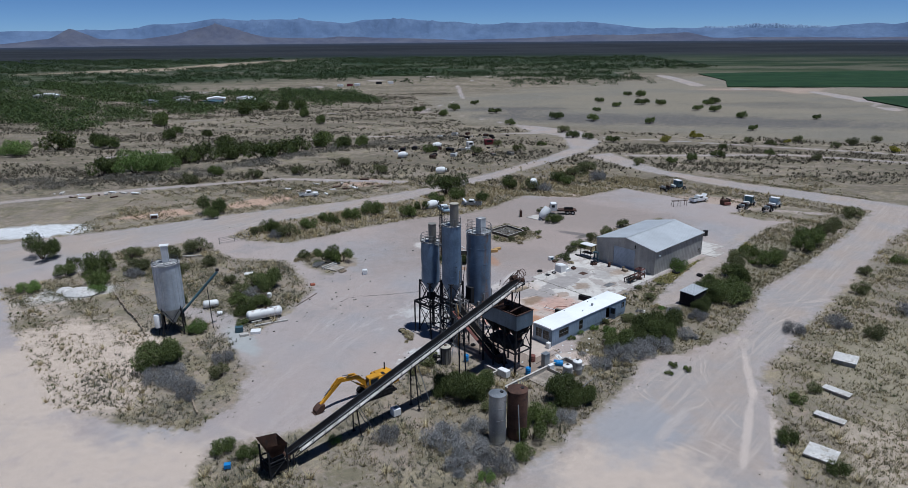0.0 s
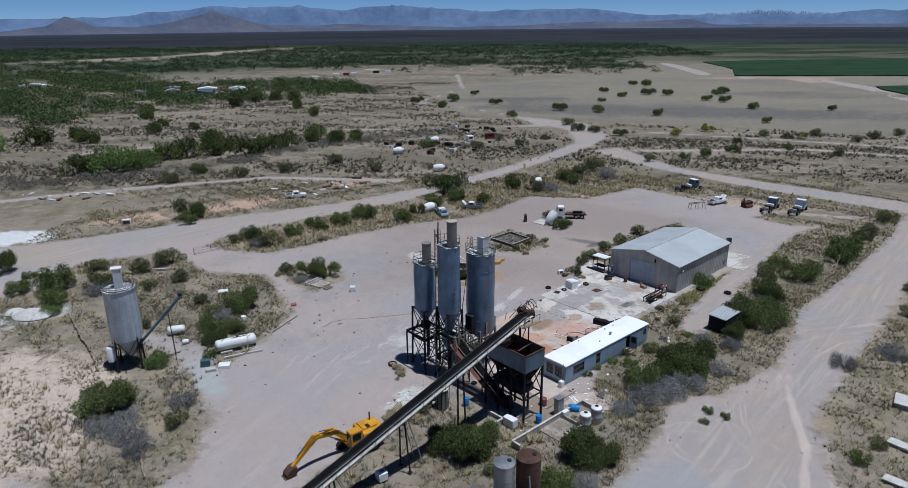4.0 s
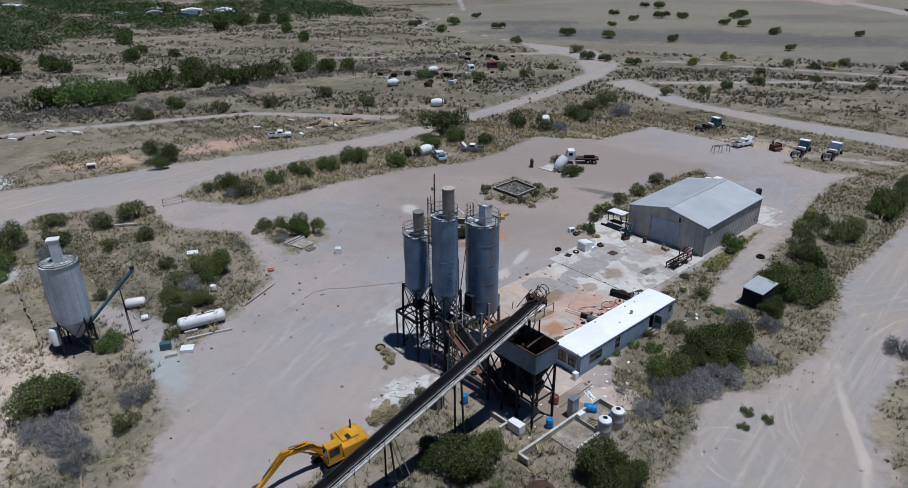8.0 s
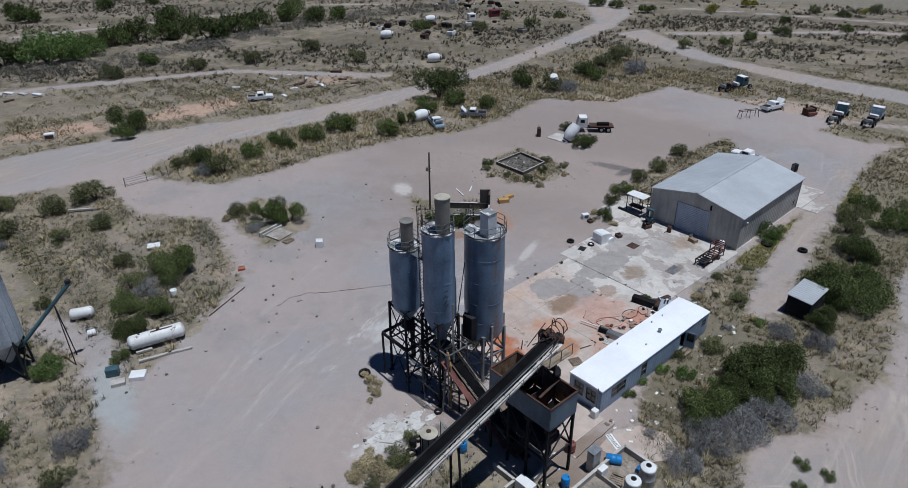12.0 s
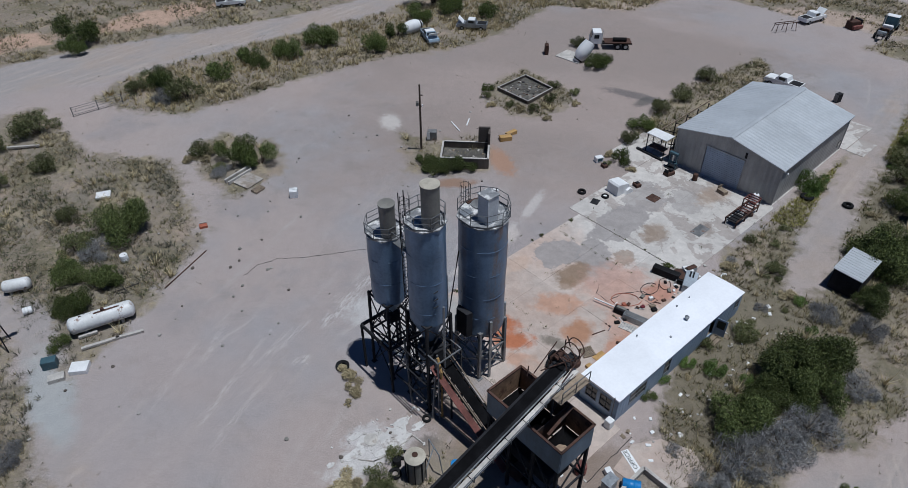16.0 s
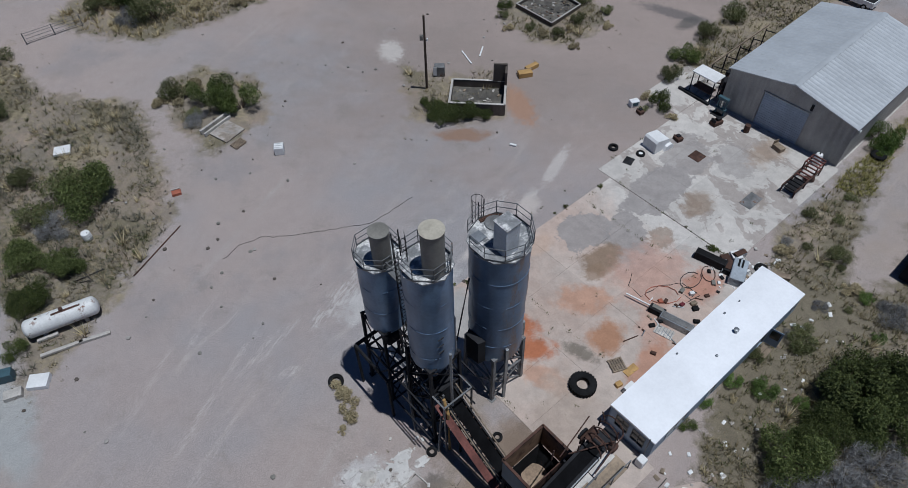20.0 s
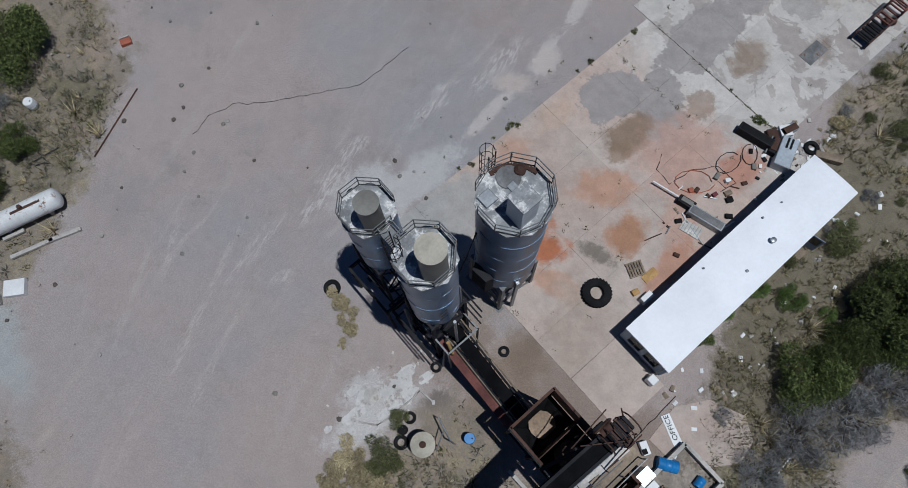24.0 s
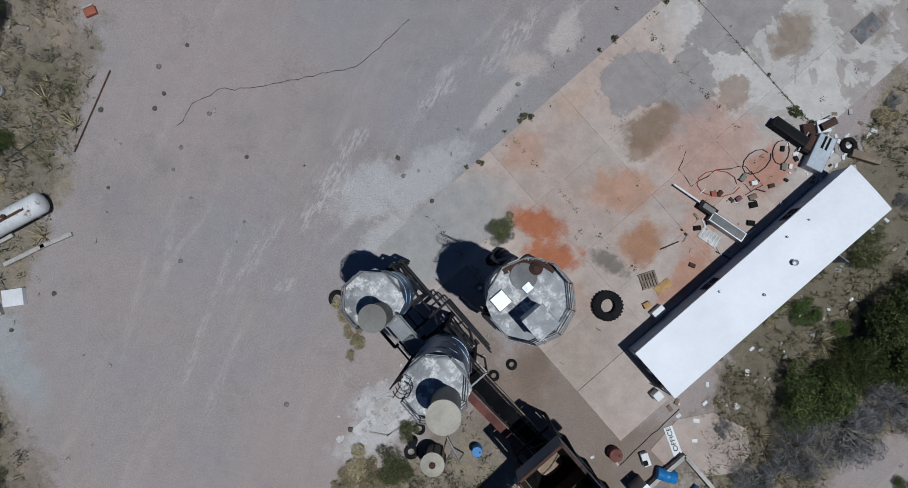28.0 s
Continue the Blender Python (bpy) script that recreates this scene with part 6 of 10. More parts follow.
# ---- aggregate bin under the conveyor's head ----
def aggregate_bin():
    b = on_site("aggregate_bin", -6.4, -14.8, 0, 0, "large blue-grey open aggregate bin with rusty inside, on dark legs", "bin")
    w, d, z0, z1 = 1.6, 3.25, 6.6, 8.75
    for name, c, s in (("side_plate", (-w, 0), (0.07, 2 * d)), ("side_plate", (w, 0), (0.07, 2 * d)), ("end_plate", (0, -d), (2 * w - 0.08, 0.07)), ("end_plate", (0, d), (2 * w - 0.08, 0.07))):
        part(name, box(bmesh.new(), (*c, (z0 + z1) / 2), (*s, z1 - z0)), BIN_BLUE, b)
        k = part("liner", box(bmesh.new(), (c[0] * 0.972, c[1] * 0.984, (z0 + z1) / 2 + 0.02), (max(s[0] - 0.1, 0.03), max(s[1] - 0.1, 0.03), z1 - z0 - 0.06)), LINER, b, "rusted inner lining")
        part("rim", box(bmesh.new(), (*c, z1 + 0.02), (s[0] + 0.09, s[1] + 0.09, 0.1)), RUST, b)
    for y in (-1.1, 1.1):
        part("divider", box(bmesh.new(), (0, y, 7.75), (2 * w - 0.2, 0.06, 1.9)), RUST, b, "rusted dividing plate")
    for y in (-2.15, 0.0, 2.15):
        bm = bmesh.new()
        top = [(-1.5, y - 1.0), (1.5, y - 1.0), (1.5, y + 1.0), (-1.5, y + 1.0)]
        low = [(-0.35, y - 0.3), (0.35, y - 0.3), (0.35, y + 0.3), (-0.35, y + 0.3)]
        vt, vl = [bm.verts.new((*p, 6.62)) for p in top], [bm.verts.new((*p, 4.9)) for p in low]
        for i in range(4):
            bm.faces.new((vl[i], vl[(i + 1) % 4], vt[(i + 1) % 4], vt[i]))
        bmesh.ops.solidify(bm, geom=bm.faces[:], thickness=0.05)
        part("hopper_cone", bm, DARK_STEEL, b, "", 0)
        part("gate", box(bmesh.new(), (0, y, 4.75), (0.8, 0.7, 0.35)), RUST, b)
        part("aggregate", shift(lathe(bmesh.new(), [(0.8, 0), (0.5, 0.12), (0.2, 0.2), (0.02, 0.22)], 14), pose(0.1, y, 5.75)), PILE, b, "sandy brown aggregate left in the bin")
    for x in (-1.5, 1.5):
        for y in (-3.1, -1.05, 1.05, 3.1):
            part("leg", beam(bmesh.new(), (x, y, 0), (x, y, 6.6), 0.2), DARK_STEEL, b)
    for x in (-1.5, 1.5):
        for y0, y1 in ((-3.1, -1.05), (-1.05, 1.05), (1.05, 3.1)):
            part("brace", beam(bmesh.new(), (x, y0, 3.2), (x, y1, 6.4), 0.1), DARK_STEEL, b)
            part("cross_beam", beam(bmesh.new(), (x, y0, 3.1), (x, y1, 3.1), 0.14), DARK_STEEL, b)
    for y in (-3.1, 3.1):
        part("brace", beam(bmesh.new(), (-1.5, y, 3.1), (1.5, y, 6.4), 0.1), DARK_STEEL, b)
        part("cross_beam", beam(bmesh.new(), (-1.5, y, 3.1), (1.5, y, 3.1), 0.14), DARK_STEEL, b)
    part("weigh_batcher", box(bmesh.new(), (0, 0, 3.7), (2.2, 4.6, 1.0), bevel=0.1), DARK_STEEL, b, "dark weigh batcher below the bin")
    part("weigh_batcher_cone", lathe(bmesh.new(), [(0.4, 2.4), (1.1, 3.2)], 4, False), DARK_STEEL, b)
    for k, (y, x, tilt) in enumerate(((-0.2, 0.4, 20), (0.3, -0.5, -15), (-1.6, 0.2, 8), (-1.3, -0.4, -28))[1:3]):
        part("loose_plank", box(bmesh.new(), (x, y, 8.82), (2.9, 0.2, 0.06), pose(0, 0, 0, 0, 0, tilt)), RUST, b)


aggregate_bin()


def feed_conveyor():
    """The belt that climbs from under the bin to the middle silo."""
    c = on_site("feed_conveyor", -6.5, -12.2, 0, 90, "dark feed belt with a red side board, climbing to the silos", "conveyor")

    def at(x, y, dz=0.0):
        return Vector((x, y, 1.3 + 0.56 * x + dz))

    n = 7.6
    part("belt", beam(bmesh.new(), at(-3.5, 0, 0.75 - 0.6), at(n, 0, 0.15), 0.8, 0.05), BELT, c)
    for y in (-0.55, 0.55):
        part("side_channel", beam(bmesh.new(), at(-1.5, y), at(n, y), 0.1, 0.36), DARK_STEEL, c)
    part("red_board", beam(bmesh.new(), at(-1.0, 0.98, -0.1), at(n - 0.4, 0.98, -0.1), 0.55, 0.05), RED_RUST, c, "red oxide walkway board")
    part("pale_pipe", rod(bmesh.new(), at(-1.0, 0.65, 0.3), at(n, 0.65, 0.3), 0.05, n=8), WOOD, c)
    part("pale_pipe", rod(bmesh.new(), at(-1.0, -0.72, 0.3), at(n + 0.4, -0.72, 0.3), 0.05, n=8), WOOD, c)
    for k in range(12):
        x = -1.2 + 0.72 * k
        part("idler", rod(bmesh.new(), at(x, -0.5, 0.08), at(x, 0.5, 0.08), 0.05, n=8), RUST, c)
        part("bracket", beam(bmesh.new(), at(x, 0.55, -0.15), at(x, 1.25, -0.15), 0.06), DARK_STEEL, c)
    for x in (2.0, 5.5):
        for y in (-0.55, 0.55):
            part("leg", beam(bmesh.new(), (x, y, 0), at(x, y, -0.15), 0.12), DARK_STEEL, c)
        part("leg_brace", beam(bmesh.new(), (x, -0.55, 0.2), at(x, 0.55, -0.3), 0.07), DARK_STEEL, c)
    part("head_frame", box(bmesh.new(), at(n + 0.1, 0, 0.15), (0.8, 1.4, 0.6), bevel=0.05), DARK_STEEL, c)
    for a, b in (((n - 1.5, -1.0), (n + 0.8, -1.0)), ((n - 1.5, 1.3), (n + 0.8, 1.3)), ((n - 1.5, -1.0), (n - 1.5, 1.3)), ((n + 0.8, -1.0), (n + 0.8, 1.3))):
        part("top_frame", beam(bmesh.new(), (*a, 6.6), (*b, 6.6), 0.1), RAIL_STEEL, c)
        part("top_frame_post", beam(bmesh.new(), (*a, 0.0), (*a, 6.6), 0.1), RAIL_STEEL, c)
    part("tail_box", box(bmesh.new(), (-1.6, 0, 0.55), (0.9, 1.5, 1.0), bevel=0.05), RUST, c)


feed_conveyor()


# ---- bushes and small trees, each a thing with stems and a crown ----
def leaf_crown(seed, leaves, leaf, lobes, flat, low=0.12, thin=0.55):
    """A crown of small blades gathered in uneven lobes, about 1 m in radius."""
    r = np.random.default_rng(seed)
    a = r.uniform(0, 2 * math.pi, lobes)
    d = np.sqrt(r.uniform(0.03, 0.62, lobes))
    centre = np.stack([d * np.cos(a), d * np.sin(a), r.uniform(0.28, 0.75, lobes) * flat * (1.15 - 0.5 * d)], -1)
    size = r.uniform(0.24, 0.46, lobes)
    which = r.choice(lobes, leaves, p=size ** 2 / (size ** 2).sum())
    v = r.normal(size=(leaves, 3))
    v /= np.linalg.norm(v, axis=1, keepdims=True)
    v *= (r.uniform(0.2, 1.0, (leaves, 1)) ** 0.4) * r.uniform(0.8, 1.18, (leaves, 1))
    p = centre[which] + v * size[which][:, None] * np.array([1, 1, 0.85])
    p[:, 2] = np.abs(p[:, 2] - low) * 0.92 + low
    e = r.normal(size=(leaves, 2, 3))
    e /= np.linalg.norm(e, axis=2, keepdims=True)
    s = leaf * r.uniform(0.55, 1.4, (leaves, 1))
    verts = np.stack([p - s * e[:, 0], p + s * e[:, 0], p + 2 * s * thin * e[:, 1]], 1).reshape(-1, 3)
    return verts, np.arange(3 * leaves).reshape(-1, 3), centre


def bush_kind(name, seed, leaves, leaf, lobes, flat, material, label, category, group, stems=7, low=0.12, thin=0.55):
    b = thing(name, 0, 0, 0, 0, label, category, group)
    verts, faces, centre = leaf_crown(seed, leaves, leaf, lobes, flat, low, thin)
    bm = bmesh.new()
    for k in range(stems):
        tip = Vector(centre[k % len(centre)])
        mid = Vector((tip.x * 0.4, tip.y * 0.4, tip.z * 0.55))
        root = Vector((tip.x * 0.06, tip.y * 0.06, -0.06))
        rod(bm, root, mid, 0.035, 0.024, 5)
        rod(bm, mid, tip, 0.024, 0.008, 5)
        rod(bm, mid, tip + Vector((0.15, -0.1, 0.12)), 0.016, 0.005, 4)
    part("trunk", bm, BARK, b, "thin branching brown stems")
    piece("crown", soup("crown", verts, faces, material), material, b)
    return b


KINDS = {
    "A": bush_kind("bush", 1, 16000, 0.030, 14, 1.0, LEAF_NEAR, "thick fine-leaved olive green desert bush with uneven crown", "bush", "dark green bushes", 9, 0.08),
    "f": bush_kind("tree", 14, 3200, 0.055, 11, 1.0, LEAF_DARK, "dark green mesquite tree in the row along the dry wash", "tree", "trees along the wash", 5, 0.12),
    "a": bush_kind("bush", 1, 7600, 0.034, 11, 0.95, LEAF_DARK, "dense dark green desert bush on dry ground", "bush", "dark green bushes"),
    "b": bush_kind("bush", 2, 7000, 0.034, 9, 1.15, LEAF_DARK, "upright dark green desert bush with uneven crown", "bush", "dark green bushes"),
    "c": bush_kind("bush", 3, 5400, 0.035, 8, 0.8, LEAF_DARK, "low spreading dark green bush with gaps", "bush", "dark green bushes"),
    "l": bush_kind("bush", 4, 7000, 0.036, 10, 0.95, LEAF_LIGHT, "fresh light green bush in the scrub", "bush", "light green bushes"),
    "m": bush_kind("bush", 9, 3600, 0.055, 10, 0.8, WEED, "olive green half-bare bush in dry grass", "bush", "olive bushes", 9, 0.08, 0.3),
    "g": bush_kind("bush", 5, 3800, 0.11, 11, 0.6, LEAF_GREY, "pale grey dead brush with bare twigs", "bush", "grey dead bushes", 14, 0.05, 0.06),
    "s": bush_kind("grass_clump", 12, 2600, 0.10, 9, 0.75, STRAW, "tall pale straw grass clump on gravel", "grass", "straw grass clumps", 5, 0.03, 0.22),
    "y": bush_kind("tree", 6, 2200, 0.053, 8, 1.0, LEAF_YELLOW, "small tree covered in yellow blossom", "tree", "yellow blossoming trees", 5, 0.2),
    "t": bush_kind("tree", 7, 2400, 0.06, 12, 1.05, LEAF_DARK, "round dark green mesquite tree on the plain", "tree", "mesquite trees", 5, 0.18),
}
USED = set()
pick = random.Random(5)


def plant(kind, x, y, r, tall=1.3):
    z = float(height_at(np.array([x]), np.array([y]))[0])
    m = pose(x, y, z, 0, 0, pick.uniform(0, 360)) @ Matrix.Diagonal((r * pick.uniform(0.94, 1.08), r * pick.uniform(0.92, 1.06), r * tall * pick.uniform(0.85, 1.1), 1))
    if kind in USED:
        copy_thing(KINDS[kind], m @ Matrix.Diagonal((*KINDS[kind].scale, 1)).inverted())
    else:
        USED.add(kind)
        KINDS[kind].matrix_basis = m


# round the lone silo and the tank
for k, x, y, r in (("A", -43.2, -15.8, 3.2), ("A", -36.5, 14.3, 3.1), ("A", -39.4, 6.6, 1.9), ("A", -35.4, 5.8, 1.8), ("A", -37.1, 1.6, 1.5), ("l", -42.4, -4.6, 1.8), ("c", -36.0, -2.6, 1.2), ("b", -36.2, 2.6, 1.4),
                   ("m", -39.5, 14.5, 2.6), ("m", -41.0, 11.0, 1.9), ("g", -38.8, 10.2, 2.0), ("g", -41.5, -20.0, 2.2), ("g", -38.5, -21.5, 2.4), ("g", -36.0, -24.0, 2.0), ("g", -40.5, -17.5, 1.6), ("m", -33.5, -18.5, 1.6),
                   ("m", -47.5, -1.5, 1.5), ("g", -34.5, -14.5, 1.8), ("m", -49.5, 7.5, 1.3), ("m", -44, 16, 1.6)):
    plant(k, x, y, r)
# west of it
for k, x, y, r in (("b", -88.9, 30.6, 4.0), ("a", -72.5, 22.4, 3.4), ("a", -69.1, 16.4, 2.8), ("m", -70.5, 31.2, 2.6), ("m", -57.6, 35.8, 3.2), ("m", -62, 32, 2.6), ("a", -77.9, 20.7, 2.2), ("l", -79.9, 12.2, 1.9), ("b", -66.5, 66.5, 3.6), ("b", -65.1, 63.0, 2.6),
                   ("m", -66, 24, 2.6), ("g", -64.5, 20.5, 2.0), ("l", -67.5, 12.5, 1.6), ("m", -56, 22, 1.8), ("m", -52.5, 27.5, 2.0), ("c", -80, 27, 1.5)):
    plant(k, x, y, r)
# the grassy island along the road
for k, x, y, r in (("a", -46.0, 50.0, 2.6), ("m", -41.0, 46.4, 2.9), ("c", -38.3, 54.0, 2.6), ("c", -35.4, 60.4, 2.3), ("a", -29.4, 61.5, 2.5), ("a", -24.6, 67.0, 3.0), ("a", -15.0, 64.6, 2.4), ("b", -12.3, 71.2, 1.9), ("b", -6.4, 88.0, 5.4), ("a", -3.0, 82.0, 2.9), ("b", -9.0, 78.5, 2.6),
                   ("a", 3.6, 80.5, 2.2), ("b", 12.0, 96.0, 2.9), ("m", 18.0, 93.5, 3.2), ("a", 28.5, 106, 3.2), ("b", 30.5, 102.5, 2.4), ("m", 38.0, 118, 4.4), ("m", 34.0, 112, 3.2), ("g", 22.5, 92.5, 3.0), ("g", 41, 108, 3.4), ("m", -49.5, 47.8, 2.0), ("g", -44.0, 45.6, 2.0), ("c", -33.0, 57.5, 1.8)):
    plant(k, x, y, r)
# in the yard
for k, x, y, r in (("g", -30.0, 25.9, 1.2), ("m", -34.0, 31.0, 1.8), ("b", -29.6, 29.4, 2.1), ("b", -27.6, 29.0, 2.3), ("b", -25.6, 28.6, 2.4), ("A", -3.6, 27.0, 1.6), ("A", -1.5, 27.4, 1.7), ("c", 0.4, 27.6, 1.4), ("c", -5.2, 29.2, 1.1), ("a", 20.6, 57.6, 1.9), ("c", 22.0, 59.0, 1.7), ("m", 19.0, 66.8, 1.6),
                   ("c", 3.4, 49.4, 1.1), ("m", 13.6, 50.6, 1.1), ("m", 12.6, 46.4, 1.2), ("m", 9.4, 43.0, 1.1), ("m", 6.6, 44.6, 0.9), ("s", 8.0, 43.4, 0.9), ("s", 11.2, 44.2, 0.8), ("c", 19.6, 29.6, 1.5), ("c", 24.0, 38.5, 1.9), ("m", 27.0, 42.5, 1.8), ("m", 22.0, 34.5, 1.5), ("m", 31.5, 47.5, 2.0), ("m", 37.0, 53.0, 2.0), ("l", 40.6, 23.8, 1.9)):
    plant(k, x, y, r)
# the strip between the yard and the road
for k, x, y, r in (("A", 41.8, 9.6, 3.2), ("A", 44.6, 8.2, 3.2), ("A", 46.8, 11.0, 2.6), ("A", 38.8, 3.8, 1.9), ("A", 27.6, -4.6, 3.0), ("A", 30.6, -4.2, 3.2), ("A", 29.0, -7.2, 2.6), ("A", 25.4, -7.4, 2.0), ("A", 22.2, -9.8, 2.5), ("A", 24.0, -8.6, 1.8), ("a", 59.3, 26.6, 2.8), ("c", 58.2, 33.0, 2.3), ("a", 73.4, 39.6, 3.9), ("b", 70.0, 35.4, 2.4),
                   ("m", 52.0, 25.6, 2.2), ("m", 55.0, 29.0, 2.4), ("A", 50.0, 18.6, 2.6), ("m", 62.5, 31.0, 2.2), ("m", 80.0, 47.0, 2.6), ("m", 86.0, 53.5, 2.6), ("m", 94.0, 62.0, 3.0), ("g", 24.6, -12.0, 2.6), ("g", 21.0, -13.6, 2.4)):
    plant(k, x, y, r)
for k, x, y, r in (("g", 27.4, -10.2, 2.4), ("g", 18.6, -16.0, 1.9), ("g", 33.0, -6.4, 1.8), ("c", 15.6, -7.3, 0.7), ("l", 19.7, -3.7, 0.8), ("l", 17.0, -5.4, 0.8), ("c", 28.4, -15.8, 0.8), ("c", 30.0, -17.0, 0.7), ("c", 27.2, -18.0, 0.6), ("m", 23.4, 2.8, 1.0), ("g", 34, 2.5, 1.6), ("m", 31, 8.5, 1.4), ("m", 46, 14.5, 1.7), ("g", 37, 0.5, 1.7), ("m", 21.5, -1.5, 0.9), ("m", 26.0, -0.4, 1.3)):
    plant(k, x, y, r)
# pale grass clumps by the silos, in the island and the yard
for k, x, y, r in (("s", -9.3, -6.0, 1.0), ("s", -8.7, -7.1, 0.8), ("s", -10.0, -5.1, 0.7), ("s", -9.2, -8.4, 0.45), ("s", -7.2, -16.6, 1.2), ("s", -8.8, -17.6, 1.0), ("m", -7.8, -18.4, 0.8), ("s", -6.0, -17.6, 0.9), ("s", -33.2, 30.2, 1.6), ("s", -31.8, 32.0, 1.2), ("s", -34.6, 29.0, 1.0), ("m", -30.6, 26.9, 1.1), ("g", -29.6, 27.0, 1.0),
                   ("s", -13, 66, 1.4), ("s", -20, 63, 1.5), ("s", -31, 50, 1.4), ("s", -36, 49, 1.6), ("s", 6, 80, 1.4), ("s", 22, 86, 1.6), ("s", -48, 52, 1.5), ("s", 3.6, 44.5, 0.8), ("s", 16, 45, 0.9), ("s", 11.5, 40.4, 0.8), ("m", 16.4, 48.6, 1.1), ("m", 2.8, 47.2, 0.9), ("s", 20.6, 27.6, 0.7), ("s", 18.6, 31.0, 0.8), ("m", 18.0, 28.8, 0.7)):
    plant(k, x, y, r, 1.0)
# small brush scattered along the strip by the trailer and the hall
pick_2 = random.Random(77)
done = 0
while done < 45:
    u, v = pick_2.uniform(2, 66), pick_2.uniform(-26, -16.3)
    if u > 22:
        v = pick_2.uniform(-24, -10.8)
    p = site(u, v)
    if float(bare_at(np.array([p.x]), np.array([p.y]))[0][0]) < -0.6:
        plant(pick_2.choice("mmgmls"), p.x, p.y, pick_2.uniform(0.4, 1.05), pick_2.uniform(0.8, 1.2))
        done += 1
# weeds at the slab's edges and in its wide joint, and brush by the mixing tank
for k in range(9):
    p = site(pick_2.uniform(0, 22), 4.35 + pick_2.uniform(-0.1, 0.5))
    plant("m", p.x, p.y, pick_2.uniform(0.16, 0.36), 0.9)
for k in range(9):
    p = site(21.9 + pick_2.uniform(-0.3, 0.4), pick_2.uniform(-10.5, -4.0))
    plant(pick_2.choice("mc"), p.x, p.y, pick_2.uniform(0.15, 0.4), 0.9)
for x, y, r in ((-8.0, -15.8, 1.3), (-9.2, -17.0, 1.2), (-7.0, -17.6, 1.4), (-6.2, -16.2, 1.0)):
    plant("s" if r > 1.15 else "m", x, y, r, 0.7)
plant("m", 1.3, 0.9, 1.1, 0.9)
plant("g", 0.9, 0.6, 1.0, 0.8)
# before the conveyor
for k, x, y, r in (("A", -0.5, -24.0, 3.1), ("A", 1.6, -22.4, 2.5), ("A", -2.6, -22.8, 2.2), ("A", 12.0, -24.4, 2.7), ("A", 14.4, -25.4, 2.0), ("a", 8.6, -29.8, 2.2), ("b", 7.4, -33.0, 1.9), ("c", 6.2, -36.4, 1.5), ("g", 0.6, -36.0, 2.6), ("g", 3.4, -38.0, 2.4), ("g", -2.6, -33.6, 2.6), ("g", -1.0, -38.6, 2.0), ("l", 2.0, -40.4, 0.9), ("a", -27.1, -35.8, 1.5), ("a", -24.0, -36.8, 1.4),
                   ("g", -9.0, -33.0, 1.8), ("m", -5.0, -13.6, 0.9), ("m", -5.8, -15.4, 1.5), ("l", -15.0, -34.0, 0.8), ("m", 3.0, -27.4, 1.4), ("g", 11.6, -29.0, 1.6), ("g", 1.0, -31.0, 1.9)):
    plant(k, x, y, r)
# across the road to the east
for k, x, y, r in (("a", 35.9, -33.7, 1.6), ("c", 38.7, -39.3, 1.4), ("m", 69.5, 11.7, 2.0), ("m", 75.0, 20.5, 1.8), ("m", 44.5, -22.0, 1.2), ("c", 41.0, -25.0, 1.3), ("g", 50.0, -5.0, 2.0), ("g", 58.0, -2.0, 2.2), ("m", 62.0, -6.0, 2.0), ("m", 80.0, 10.0, 2.4), ("g", 72.0, 2.0, 2.2), ("m", 90.0, 22.0, 2.6), ("c", 85.0, 27.0, 1.8), ("m", 66, -14, 2.0)):
    plant(k, x, y, r)
# beyond the north road: the row of trees along the dry wash, and single ones
for k, x, y, r in (("l", -113, 121, 8.0), ("l", -106, 125, 6.5), ("f", -122, 116, 5.5), ("f", -103, 137, 5.2), ("f", -97, 141, 5.6), ("f", -91, 148, 5.0), ("f", -96, 166, 5.6), ("f", -86, 157, 4.8), ("f", -78, 146, 6.0), ("f", -72, 152, 5.6), ("f", -66, 158, 5.2), ("f", -59, 173, 5.0), ("f", -52, 168, 4.6), ("f", -45, 173, 4.4), ("f", -63, 194, 3.4),
                   ("f", -168, 168, 6.4), ("l", -177, 155, 6.0), ("f", -150, 174, 4.8), ("f", -156, 179, 4.6), ("f", -135, 196, 4.6), ("f", -159, 242, 6.2), ("f", -94, 279, 4.2), ("f", -78, 248, 3.9), ("f", -107, 320, 5.6), ("f", -124, 314, 5.6), ("f", -129, 292, 6.4), ("f", -116, 318, 5.0), ("f", -139, 215, 3.2), ("f", -120, 205, 2.8), ("f", -84, 118, 3.0), ("m", -88, 104, 3.2), ("m", -70, 112, 3.0), ("m", -44, 128, 3.2), ("m", -30, 118, 3.0), ("m", -56, 118, 2.8)):
    plant(k, x, y, r)
